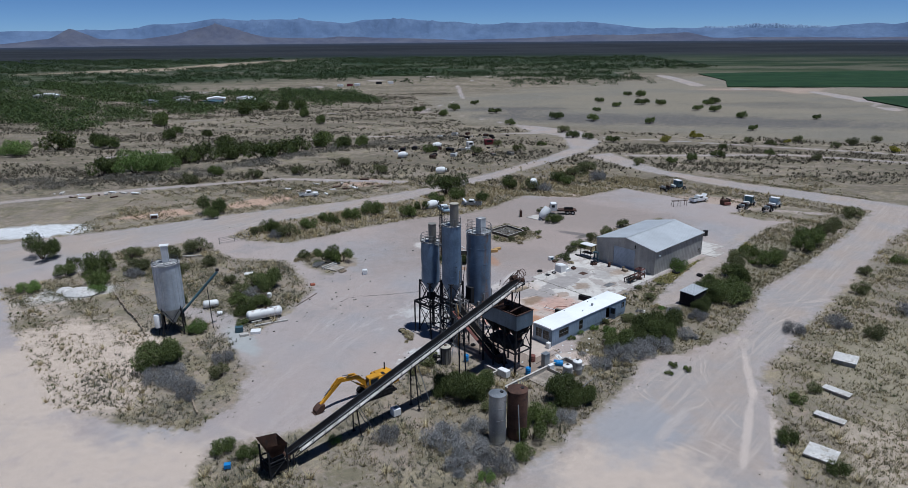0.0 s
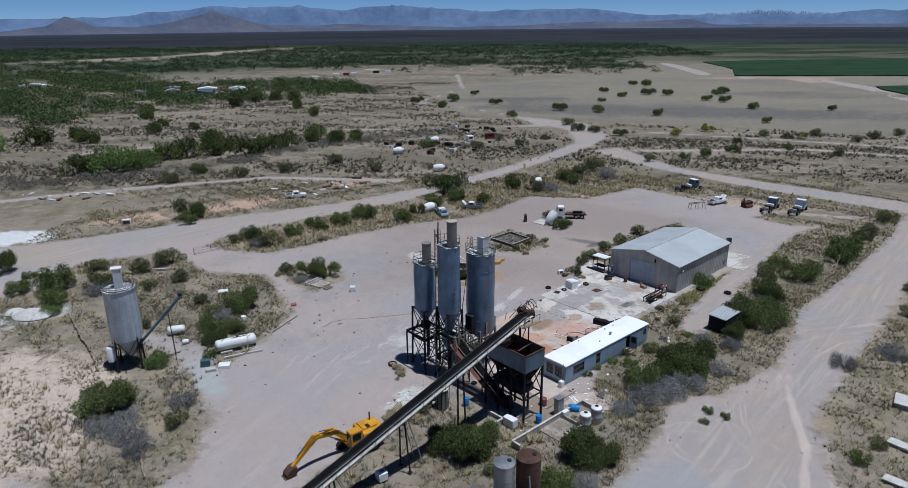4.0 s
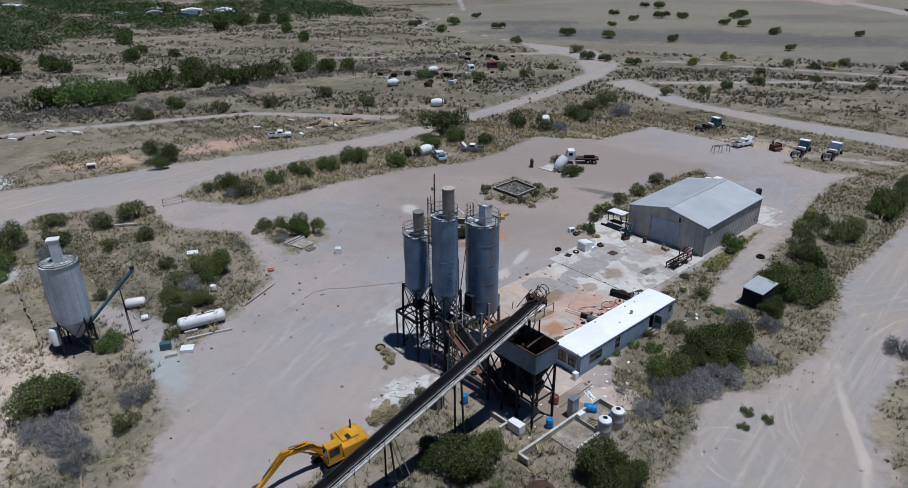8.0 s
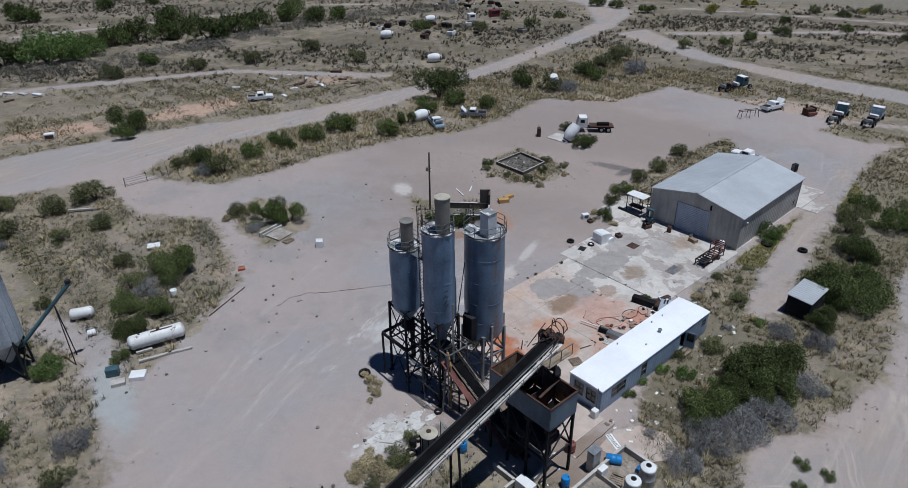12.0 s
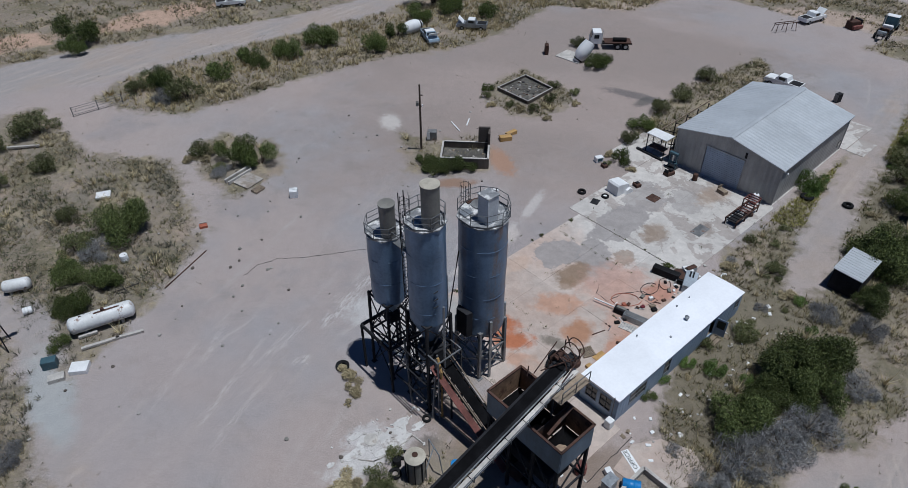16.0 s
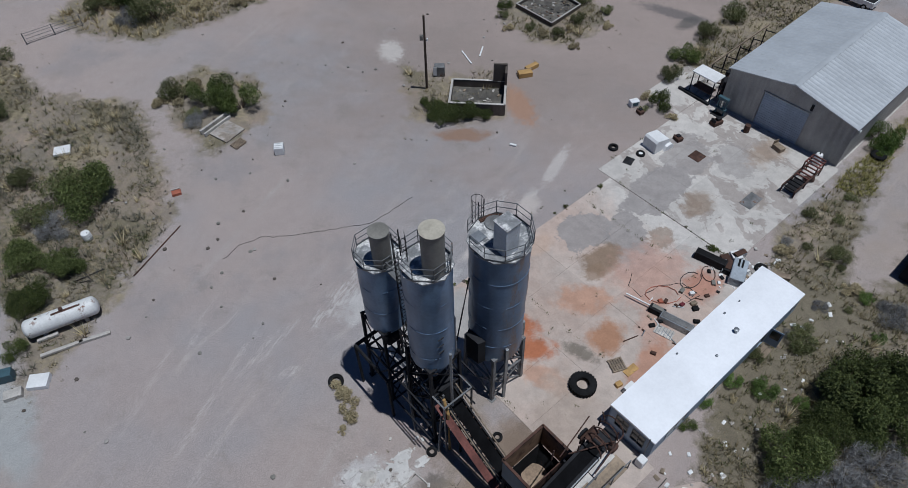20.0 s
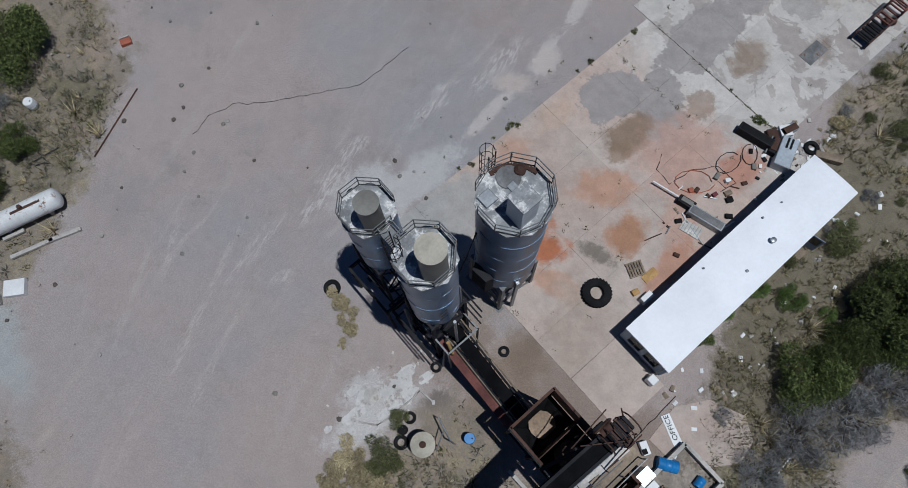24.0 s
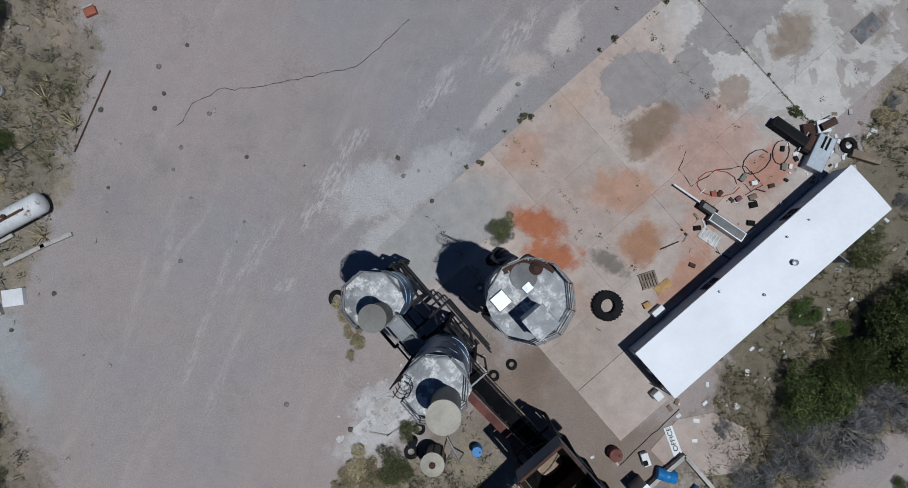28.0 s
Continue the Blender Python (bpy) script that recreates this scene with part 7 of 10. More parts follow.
# lone trees of the eastern plain
for x, y, r in ((46.9, 263.5, 4.2), (65.5, 255.1, 4.0), (15.3, 292.6, 3.6), (-14.5, 279.8, 3.4), (-8.6, 309.3, 4.6), (-29.1, 301, 3.6), (3.9, 343, 3.2), (92.7, 326.7, 3.4), (116.2, 398.5, 3.6), (122.4, 390, 4.2), (111, 336, 4.4), (121, 331, 3.8), (134.8, 301.1, 3.4), (142.6, 294.5, 3.6), (158.7, 340.6, 4.4), (146.6, 266.3, 4.0), (132.2, 215.1, 2.6), (182, 256.9, 2.8), (92.1, 244.4, 3.0), (61, 183, 2.8), (150, 330, 3.6), (86, 352, 3.4), (75, 300, 2.6)):
    plant("t", x, y, r, 1.35)
# along the fence line between road and plain
for k, x, y, r in (("y", 97.8, 192.9, 3.6), ("y", 83.5, 182, 3.0), ("y", 160.3, 155.4, 2.8), ("m", 137.2, 180.2, 2.6), ("m", 155.3, 172.1, 2.9), ("c", 122.3, 173.1, 2.3), ("m", 116.1, 180.9, 2.4), ("c", 92.2, 147.2, 2.7), ("c", 72, 136.1, 2.4), ("a", 80.8, 141.6, 2.5), ("m", 58.5, 131, 2.6), ("m", 143.8, 165.3, 2.2), ("y", 132, 178, 2.0), ("m", 167.5, 179.2, 2.8), ("c", 20.7, 240.7, 3.2), ("c", 30.1, 176.1, 2.1),
                   ("a", 46, 196, 3.2), ("c", 52, 192, 3.0), ("m", 43, 212, 3.6), ("c", 112, 150, 2.2), ("m", 125, 140, 2.4), ("c", 100, 165, 2.0), ("m", 20, 160, 3.0), ("m", 12, 172, 2.6), ("m", 2, 152, 3.0), ("c", -14, 150, 3.4)):
    plant(k, x, y, r)


# ---- excavator ----
def excavator():
    e = thing("excavator", -11.9, -23.1, 0, 219, "yellow tracked excavator with its boom lowered to the ground", "excavator")
    for y in (-1.15, 1.15):
        t = part("track", side_prism(bmesh.new(), [(-1.9, 0.15), (-1.5, 0.0), (1.5, 0.0), (1.9, 0.15), (2.0, 0.45), (1.7, 0.8), (-1.7, 0.8), (-2.0, 0.45)], y - 0.28, y + 0.28), RUBBER, e, "dark steel crawler track")
        for k in range(5):
            part("road_wheel", rod(bmesh.new(), (-1.3 + 0.65 * k, y - 0.3, 0.32), (-1.3 + 0.65 * k, y + 0.3, 0.32), 0.22, n=12), DARK_STEEL, t)
    part("undercarriage", box(bmesh.new(), (0, 0, 0.65), (2.0, 1.8, 0.5), bevel=0.06), DARK_STEEL, e)
    part("slew_ring", rod(bmesh.new(), (0, 0, 0.85), (0, 0, 1.1), 0.75, n=20), DARK_STEEL, e)
    part("engine_house", box(bmesh.new(), (-1.35, 0, 1.75), (2.5, 2.6, 1.25), bevel=0.1), YELLOW, e, "yellow engine house")
    part("counterweight", box(bmesh.new(), (-2.75, 0, 1.65), (0.5, 2.5, 1.0), bevel=0.14), YELLOW, e)
    part("deck", box(bmesh.new(), (0.6, 0, 1.2), (1.8, 2.5, 0.2), bevel=0.04), YELLOW, e)
    cab = part("cab", box(bmesh.new(), (0.7, 0.75, 2.15), (1.5, 1.0, 1.75), bevel=0.07), YELLOW, e, "yellow cab with dark windows")
    for c, s in (((1.46, 0.75, 2.4), (0.03, 0.8, 0.9)), ((0.75, 1.26, 2.4), (1.0, 0.03, 0.8)), ((0.75, 0.24, 2.4), (1.0, 0.03, 0.8))):
        part("cab_window", box(bmesh.new(), c, s), GLASS, cab)
    part("engine_hood", box(bmesh.new(), (-1.3, -0.2, 2.45), (1.7, 1.6, 0.2), bevel=0.05), YELLOW, e)
    part("hatch", box(bmesh.new(), (-1.1, 0.3, 2.58), (0.4, 0.6, 0.06)), DARK_STEEL, e)
    part("exhaust", rod(bmesh.new(), (-1.9, -0.6, 2.4), (-1.9, -0.6, 3.5), 0.08, n=10), DARK_STEEL, e)
    part("boom", side_prism(bmesh.new(), [(0.9, 1.3), (1.2, 1.25), (2.6, 2.75), (4.9, 3.1), (4.95, 3.35), (2.5, 3.4), (0.95, 1.9)], -0.55, -0.1), YELLOW, e, "yellow bent boom")
    part("stick", side_prism(bmesh.new(), [(4.2, 3.55), (4.9, 3.6), (7.6, 1.0), (7.4, 0.8), (4.7, 2.95)], -0.5, -0.15), YELLOW, e, "yellow dipper stick")
    part("stick", side_prism(bmesh.new(), [(4.3, 3.3), (4.9, 3.3), (5.2, 3.0), (4.8, 2.9)], -0.56, -0.09), YELLOW, e)
    for a, b, r in (((1.6, -0.32, 1.4), (3.2, -0.32, 2.7), 0.08), ((2.7, -0.32, 3.5), (4.3, -0.32, 3.75), 0.07), ((5.0, -0.32, 3.65), (6.9, -0.32, 1.9), 0.06)):
        cyl = part("ram", rod(bmesh.new(), a, b, r, n=10), CHROME, e)
        part("ram_barrel", rod(bmesh.new(), a, Vector(a).lerp(Vector(b), 0.55), r * 1.6, n=10), YELLOW, cyl)
    bm = side_prism(bmesh.new(), [(7.2, 1.05), (7.75, 1.0), (8.35, 0.45), (8.4, 0.02), (7.7, 0.0), (7.15, 0.45)], -0.85, 0.2)
    part("bucket", bm, RUST, e, "rusty digging bucket on the ground")
    for k in range(5):
        part("tooth", box(bmesh.new(), (8.45, -0.75 + 0.22 * k, 0.06), (0.3, 0.08, 0.06)), RUST, e)
    part("hose", wire(bmesh.new(), [(1.0, -0.1, 2.0), (2.2, -0.05, 3.2), (4.0, -0.1, 3.5)], 0.04), CABLE, e)


excavator()


# ---- tanks ----
def lying_tank(x, y, turn, length, r, z, label, mat, caps=True):
    t = thing("storage_tank", x, y, 0, turn, label, "tank", "white lying tanks")
    n = 8
    prof = [(r * math.sin(k / n * math.pi / 2), -length / 2 - r * 0.55 * math.cos(k / n * math.pi / 2)) for k in range(n + 1)]
    prof += [(a, -b) for a, b in reversed(prof)]
    prof[0], prof[-1] = (0.01, prof[0][1]), (0.01, prof[-1][1])
    part("shell", shift(lathe(bmesh.new(), prof, 32), pose(0, 0, z, 0, 90, 0)), mat, t)
    for s in (-0.32, 0.32):
        part("saddle", box(bmesh.new(), (length * s, 0, (z - r * 0.6) / 2), (0.25, r * 1.5, z - r * 0.6)), BLOCK, t)
        part("weld_band", shift(lathe(bmesh.new(), [(r - 0.01, -0.04), (r + 0.012, -0.04), (r + 0.012, 0.04), (r - 0.01, 0.04)], 32, False), pose(length * s, 0, z, 0, 90, 0)), mat, t)
    if caps:
        part("valve_dome", rod(bmesh.new(), (0.3, 0, z + r - 0.05), (0.3, 0, z + r + 0.22), 0.16, n=12), RUST, t)
        part("lifting_eye", box(bmesh.new(), (-1.6, 0, z + r + 0.05), (0.2, 0.06, 0.16)), RUST, t)
        part("label_band", box(bmesh.new(), (0.6, -0.12, z + r - 0.005), (2.2, 0.2, 0.02)), RUST, t, "faded reddish lettering worn to bars")
    return t


lying_tank(-33.1, 0.2, 30, 4.9, 0.78, 1.0, "long white lying gas tank with faded rust marks, on blocks", TANK_WHITE)
lying_tank(-43.6, 4.7, 20, 1.9, 0.62, 0.75, "short white lying tank in dry scrub", TANK_WHITE, False)


def standing_tank(x, y, r, h, mat, label, lid_mat, group="standing tanks"):
    t = thing("standing_tank", x, y, 0, 0, label, "tank", group)
    part("shell", shell(r, 0, h, int(abs(x) * 10), 0.02, 32, 8), mat, t, "", 50)
    part("lid", lathe(bmesh.new(), [(r + 0.03, h - 0.04), (r + 0.03, h + 0.03), (0.3, h + 0.16), (0.02, h + 0.17)], 32), lid_mat, t)
    for k in range(1, 4):
        part("hoop", seam(r, h * k / 4, 32, 0.03, 0.02), mat, t)
    part("hatch", rod(bmesh.new(), (r * 0.45, 0.1, h + 0.05), (r * 0.45, 0.1, h + 0.2), 0.22, n=14), DARK_STEEL, t)
    return t


t1 = standing_tank(3.4, -33.4, 0.98, 5.95, STEEL_GREY, "tall grey-blue galvanised standing tank", STEEL_GREY)
t2 = standing_tank(5.7, -32.4, 1.15, 5.9, RUST, "tall rust-brown standing tank with a leaning pole", RUST)
part("leaning_pole", rod(bmesh.new(), (0.2, -2.2, 0), (0.0, -1.2, 4.6), 0.06, n=8), STEEL_GREY, t2)
part("drain_pipe", wire(bmesh.new(), [(0.5, -1.0, 0.3), (0.5, -1.5, 0.3), (0.5, -1.5, 0.0)], 0.05), RUST, t2)


def water_tank(x, y):
    t = thing("water_tank", x, y, 0, 0, "pale grey plastic water tank with a dark lid hole", "tank", "two plastic water tanks")
    part("shell", lathe(bmesh.new(), [(0.66, 0.0), (0.68, 0.1), (0.66, 0.7), (0.68, 0.75), (0.66, 0.8), (0.66, 1.5), (0.68, 1.55), (0.64, 1.75), (0.3, 1.98)], 30), CAP_LIGHT, t)
    part("top_ring", lathe(bmesh.new(), [(0.64, 1.76), (0.62, 1.83), (0.28, 2.02), (0.22, 2.0)], 30, False), WHITE, t)
    part("lid", rod(bmesh.new(), (0, 0, 1.94), (0, 0, 2.03), 0.23, n=18), RUBBER, t)


CAP_LIGHT = paint("pale_plastic", (0.42, 0.42, 0.41), 0.5, wear=0.1, worn=(0.3, 0.28, 0.25))
water_tank(13.35, -19.05)
water_tank(14.85, -17.7)


# ---- walled pit beside the water tanks ----
def pit_wall():
    w = on_site("block_wall", -1.2, -20.4, 0, 0, "low pale concrete block wall round a sunken pad", "wall")
    u0, u1, v0, v1 = -10.5, 1.6, -2.6, 0.6
    for name, a, b in (("wall_run", (u0, v1), (u1, v1)), ("wall_run", (u1, v1), (u1, v0)), ("wall_run", (-6.0, v0), (u1, v0)), ("wall_run", (u0, v1), (u0, v1 - 1.2))):
        part(name, beam(bmesh.new(), (*a, 0.3), (*b, 0.3), 0.2, 0.6), BLOCK, w)
        part("coping", beam(bmesh.new(), (*a, 0.62), (*b, 0.62), 0.26, 0.06), PAD, w)
    part("pad", box(bmesh.new(), (-2.4, -1.0, 0.02), (7.6, 3.0, 0.08)), DIRTY_PAD, w, "dirty brown concrete floor")
    part("divider", beam(bmesh.new(), (-2.4, v1, 0.25), (-2.4, v0, 0.25), 0.15, 0.5), BLOCK, w)


pit_wall()
lw = thing("block_wall", 0, 0, 0, 0, "low broken block wall in the dirt below the bin", "wall")
for a, b in (((2.4, -16.3), (4.1, -18.0)), ((7.2, -15.8), (5.4, -18.1)), ((4.1, -18.0), (3.2, -18.8))):
    part("wall_run", beam(bmesh.new(), (*a, 0.25), (*b, 0.25), 0.2, 0.5), BLOCK, lw)
    part("coping", beam(bmesh.new(), (*a, 0.52), (*b, 0.52), 0.24, 0.05), PAD, lw)
fr = on_site("pallet_frame", -1.2 - 1.6, -20.4 - 1.0, 0.07, 20, "small weathered wooden frame on a concrete pad", "frame")
for a, b in (((-0.5, -0.5), (0.5, -0.5)), ((-0.5, 0.5), (0.5, 0.5)), ((-0.5, -0.5), (-0.5, 0.5)), ((0.5, -0.5), (0.5, 0.5))):
    part("bar", beam(bmesh.new(), (*a, 0.12), (*b, 0.12), 0.16, 0.22), WOOD, fr)
for k in range(4):
    part("slat", box(bmesh.new(), (-0.36 + 0.24 * k, 0, 0.25), (0.1, 1.1, 0.04)), WOOD, fr)


# ---- drums, barrels, tyres ----
def drum(x, y, lying=False, turn=0.0, mat=None, label="blue plastic drum standing on dirt", r=0.3, h=0.9, group="drums"):
    d = thing("drum", x, y, r if lying else 0.0, turn, label, "drum", group)
    m = pose(0, 0, 0, 0, 90, 0) @ pose(0, 0, -h / 2) if lying else Matrix()
    part("body", shift(lathe(bmesh.new(), [(r * 0.94, 0), (r, 0.05), (r * 0.98, h * 0.32), (r * 1.03, h * 0.35), (r * 0.98, h * 0.38), (r * 0.98, h * 0.63), (r * 1.03, h * 0.66), (r * 0.98, h * 0.69), (r, h - 0.05), (r * 0.94, h)], 20), m), mat or BLUE_PLASTIC, d)
    part("bung", shift(rod(bmesh.new(), (r * 0.5, 0, h), (r * 0.5, 0, h + 0.04), 0.05, n=8), m), DARK_STEEL, d)
    return d


drum(-0.2, -14.4, r=0.36, h=1.0)
drum(8.2, -18.1, r=0.36, h=1.0)
drum(12.6, -15.6, True, -12, label="blue plastic drum lying on its side", r=0.42, h=1.3)
drum(14.6, -16.6, True, 50, label="small blue plastic drum behind the wall", r=0.3, h=0.7)
drum(9.1, -14.3, mat=RED_RUST, label="open rusty red drum beside the bin", r=0.45, h=0.9)
drum(27.8, 25.4, mat=RUST, label="rusty brown oil drum by the hall door", r=0.3, h=0.9)
drum(31.9, 18.2, mat=RUST, label="rusty steel drum lying by the rack", r=0.3, h=0.85, lying=True)
drum(-4.6, -14.0, mat=RUBBER, label="black plastic barrel by the water tank", r=0.32, h=0.8)
drum(-41.0, 1.6, True, 30, mat=WHITE, label="small white drum lying in scrub", r=0.35, h=0.8)
drum(-35.0, 9.4, mat=WHITE, label="white plastic drum under a bush", r=0.4, h=0.8)


def tyre(x, y, r, wide, label, tilt=0.0, z=0.0, rim=False, tread=True):
    t = thing("tyre", x, y, z, pick.uniform(0, 360), label, "tyre", "old tyres")
    bm = lathe(bmesh.new(), [(r * 0.48, wide * 0.15), (r * 0.6, 0.0), (r * 0.88, 0.02), (r, wide * 0.2), (r, wide * 0.8), (r * 0.88, wide * 0.98), (r * 0.6, wide), (r * 0.48, wide * 0.85), (r * 0.48, wide * 0.15)], 36, False)
    c = part("carcass", bm, RUBBER, t)
    if tread:
        for k in range(26):
            a = 2 * math.pi * k / 26
            part("tread_lug", box(bmesh.new(), (r * math.cos(a), r * math.sin(a), wide / 2), (0.09 * r, 0.13 * r, wide * 0.8), pose(0, 0, 0, 0, 0, math.degrees(a))), RUBBER, c)
    if rim:
        part("rim", lathe(bmesh.new(), [(r * 0.5, wide * 0.3), (r * 0.5, wide * 0.7), (r * 0.2, wide * 0.6), (0.02, wide * 0.6)], 20), WHITE, t)
    return t


tyre(8.4, -4.35, 1.0, 0.6, "huge black loader tyre lying on the concrete slab")
tyre(39.8, 21.8, 0.75, 0.4, "black truck tyre lying in yellow grass", tread=False)
tyre(13.9, 22.6, 0.5, 0.3, "black truck tyre lying on gravel", tread=False)
tyre(16.5, 21.7, 0.45, 0.28, "truck wheel with a pale rim on concrete", rim=True, tread=False)
tyre(24.6, 7.2, 0.55, 0.3, "worn tyre lying behind the trailer", tread=False)
tyre(43.8, 20.2, 0.6, 0.35, "black tyre lying beside the hall", tread=False)
for x, y, r in ((-4.7, -14.8, 0.5), (-4.2, -13.2, 0.42)):
    t = tyre(x, y, r, 0.22, "rusty steel wheel rim lying on dirt", tread=False)
for x, y in ((2.0, -8.6), (0.8, -9.4), (-2.6, -9.8)):
    tyre(x, y, 0.38, 0.2, "old black tyre in oily dirt", tread=False)
tyre(-10.2, -4.5, 0.6, 0.3, "rusty wheel leaning in the silo's shade", tread=False)


# ---- water pot beside the long conveyor ----
pot = thing("mixing_tank", -3.1, -14.9, 0, 0, "round steel mixing tank with a cream lid, under the conveyor", "tank")
part("shell", shell(0.7, 0, 2.5, 71, 0.01, 28, 6), CAP_GREY, pot, "", 50)
part("lid", lathe(bmesh.new(), [(0.76, 2.45), (0.79, 2.55), (0.4, 2.68), (0.02, 2.75)], 28), CREAM, pot, "cream round lid with a dark grate")
part("grate", rod(bmesh.new(), (0, 0, 2.7), (0, 0, 2.78), 0.22, n=12), RUST, pot)
for a in range(0, 360, 45):
    part("stave", beam(bmesh.new(), (0.75 * math.cos(radians(a)), 0.75 * math.sin(radians(a)), 0), (0.75 * math.cos(radians(a)), 0.75 * math.sin(radians(a)), 2.45), 0.08), DARK_STEEL, pot)
pipe = thing("standpipe", -1.4, -14.6, 0, 0, "thin steel water pipe standing by the tank", "pipe")
part("pipe", wire(bmesh.new(), [(-0.8, 1.4, 0.0), (-0.8, 1.4, 2.2), (0, 0, 2.3), (0.3, -0.2, 0.0)], 0.05), STEEL_GREY, pipe)
part("pipe_arm", wire(bmesh.new(), [(-0.4, 0.7, 2.25), (-0.9, -0.6, 1.4), (-0.9, -0.6, 0.0)], 0.04), STEEL_GREY, pipe)

# ---- fallen office sign ----
sg = thing("office_sign", 13.1, -13.4, 0.03, 112, "white board with black letters lying on concrete", "sign")
part("board", box(bmesh.new(), (0, 0, 0.02), (2.1, 0.62, 0.04), bevel=0.008), WHITE, sg)
txt = bpy.data.curves.new("letters", "FONT")
txt.body, txt.size, txt.extrude, txt.align_x, txt.align_y = "OFFICE", 0.46, 0.004, "CENTER", "CENTER"
letters_src = bpy.data.objects.new("letters", txt)
scene.collection.objects.link(letters_src)
bpy.context.view_layer.update()
letters_mesh = bpy.data.meshes.new_from_object(letters_src.evaluated_get(bpy.context.evaluated_depsgraph_get()))
bpy.data.objects.remove(letters_src)
lt = piece("letters", letters_mesh, RUBBER, sg, "black capital letters")
lt.location = (0.16, 0, 0.046)
lt.scale = (1.15, 1, 1)


# ---- boxes and cabinets ----
def cabinet(name, x, y, turn, s, mat, label, category, parts=()):
    c = thing(name, x, y, 0, turn, label, category)
    part("body", box(bmesh.new(), (0, 0, s[2] / 2), s, bevel=min(s) * 0.05), mat, c)
    for nm, cc, ss, mm in parts:
        part(nm, box(bmesh.new(), cc, ss, bevel=min(ss) * 0.1), mm, c)
    return c


cabinet("electric_cabinet", 10.7, -16.3, 43, (1.0, 0.7, 2.2), STEEL_GREY, "tall grey electric cabinet standing in dirt", "cabinet", (("door", (-0.51, 0, 1.1), (0.03, 0.6, 1.9), STEEL_GREY), ("roof_cap", (0, 0, 2.22), (1.1, 0.8, 0.06), STEEL_GREY)))
cabinet("air_conditioner", 11.2, -14.6, 20, (0.5, 0.9, 0.5), WHITE, "small white appliance lying on dirt", "appliance", (("dark_screen", (-0.1, -0.2, 0.5), (0.3, 0.35, 0.04), RUBBER),))
cabinet("white_crate", -8.7, -28.2, 35, (1.0, 1.0, 0.9), WHITE, "white plastic crate under the conveyor", "crate", (("lid_mark", (0.1, 0.1, 0.91), (0.5, 0.4, 0.02), CAP_GREY),))
cabinet("white_bale", -19.9, 21.4, 10, (0.95, 0.95, 0.9), WHITE, "white strapped crate on the open gravel", "crate", tuple(("strap", (0.0, -0.3 + 0.3 * k, 0.455), (0.97, 0.04, 0.92), STEEL_GREY) for k in range(3)))
cabinet("clay_block", -28.65, 15.25, 25, (0.85, 0.6, 0.3), RED_CLAY, "small stack of red clay blocks", "blocks", (("block", (0, 0.32, 0.36), (0.8, 0.12, 0.12), PAD),))
cabinet("meter_case", 11.4, -17.0, 43, (0.9, 0.5, 0.9), WHITE, "white meter case below the bin", "box")
cabinet("metal_chest", 4.9, -18.6, 135, (1.6, 0.9, 1.0), WHITE, "white wrecked metal chest by the bush", "chest", (("dark_front", (0, -0.47, 0.5), (1.3, 0.03, 0.7), DARK_STEEL),))
cabinet("yellow_box", 11.1, -4.2, 30, (0.5, 0.4, 0.35), OCHRE, "small yellow box beside the trailer", "box")
cabinet("appliance", 11.8, -4.6, 43, (0.9, 0.5, 0.7), WHITE, "white broken appliance leaning by the trailer", "appliance")
cabinet("cooler_unit", 22.4, 6.5, 66, (2.5, 1.2, 0.9), PALE_STEEL, "pale grey-blue cooler unit with dark top grilles", "cooler", (("grille", (0.7, 0.15, 0.91), (0.9, 0.16, 0.03), RUBBER), ("grille", (0.7, -0.15, 0.91), (0.9, 0.16, 0.03), RUBBER), ("side_panel", (-0.6, -0.61, 0.45), (1.0, 0.03, 0.7), DARK_STEEL)))
cabinet("metal_trough", 16.3, 1.3, -33, (2.7, 0.75, 0.7), STEEL_GREY, "grey metal trough standing against the trailer", "trough", (("inner", (0, 0, 0.71), (2.5, 0.55, 0.03), DIM_STEEL),))
cabinet("roof_sheet", 15.3, 0.6, -33, (1.5, 0.9, 0.12), BOARD, "pale corrugated sheets lying on the slab", "sheet", tuple(("rib", (-0.6 + 0.24 * k, 0, 0.13), (0.05, 0.9, 0.04), STEEL_GREY) for k in range(6)))
cabinet("engine_block", 15.0, 2.5, -33, (1.3, 0.6, 0.65), DARK_STEEL, "dark engine part on the stained slab", "engine", (("cover", (0, 0, 0.7), (0.9, 0.35, 0.14), CAP_GREY), ("pipe_stub", (-1.7, 0.1, 0.4), (2.2, 0.12, 0.12), WHITE)))
cabinet("long_trough", 20.4, 7.9, -34, (2.7, 0.7, 0.85), DARK_STEEL, "long dark steel trough standing on the slab", "trough", (("inner", (0, 0, 0.86), (2.5, 0.5, 0.03), RUBBER),))
cabinet("scrap_crate", 22.7, 8.4, 10, (0.9, 0.9, 0.6), WHITE, "white open crate among scrap", "crate", (("rusty_tray", (-0.9, -0.1, 0.25), (0.8, 0.9, 0.3), RUST),))
cabinet("steel_box", 25.7, 6.4, -15, (2.0, 0.55, 0.45), WOOD, "long grey wooden trunk behind the trailer", "trunk")
cabinet("red_case", 15.5, 3.6, 15, (0.35, 0.35, 0.25), RED_CLAY, "small red case on the slab", "case")
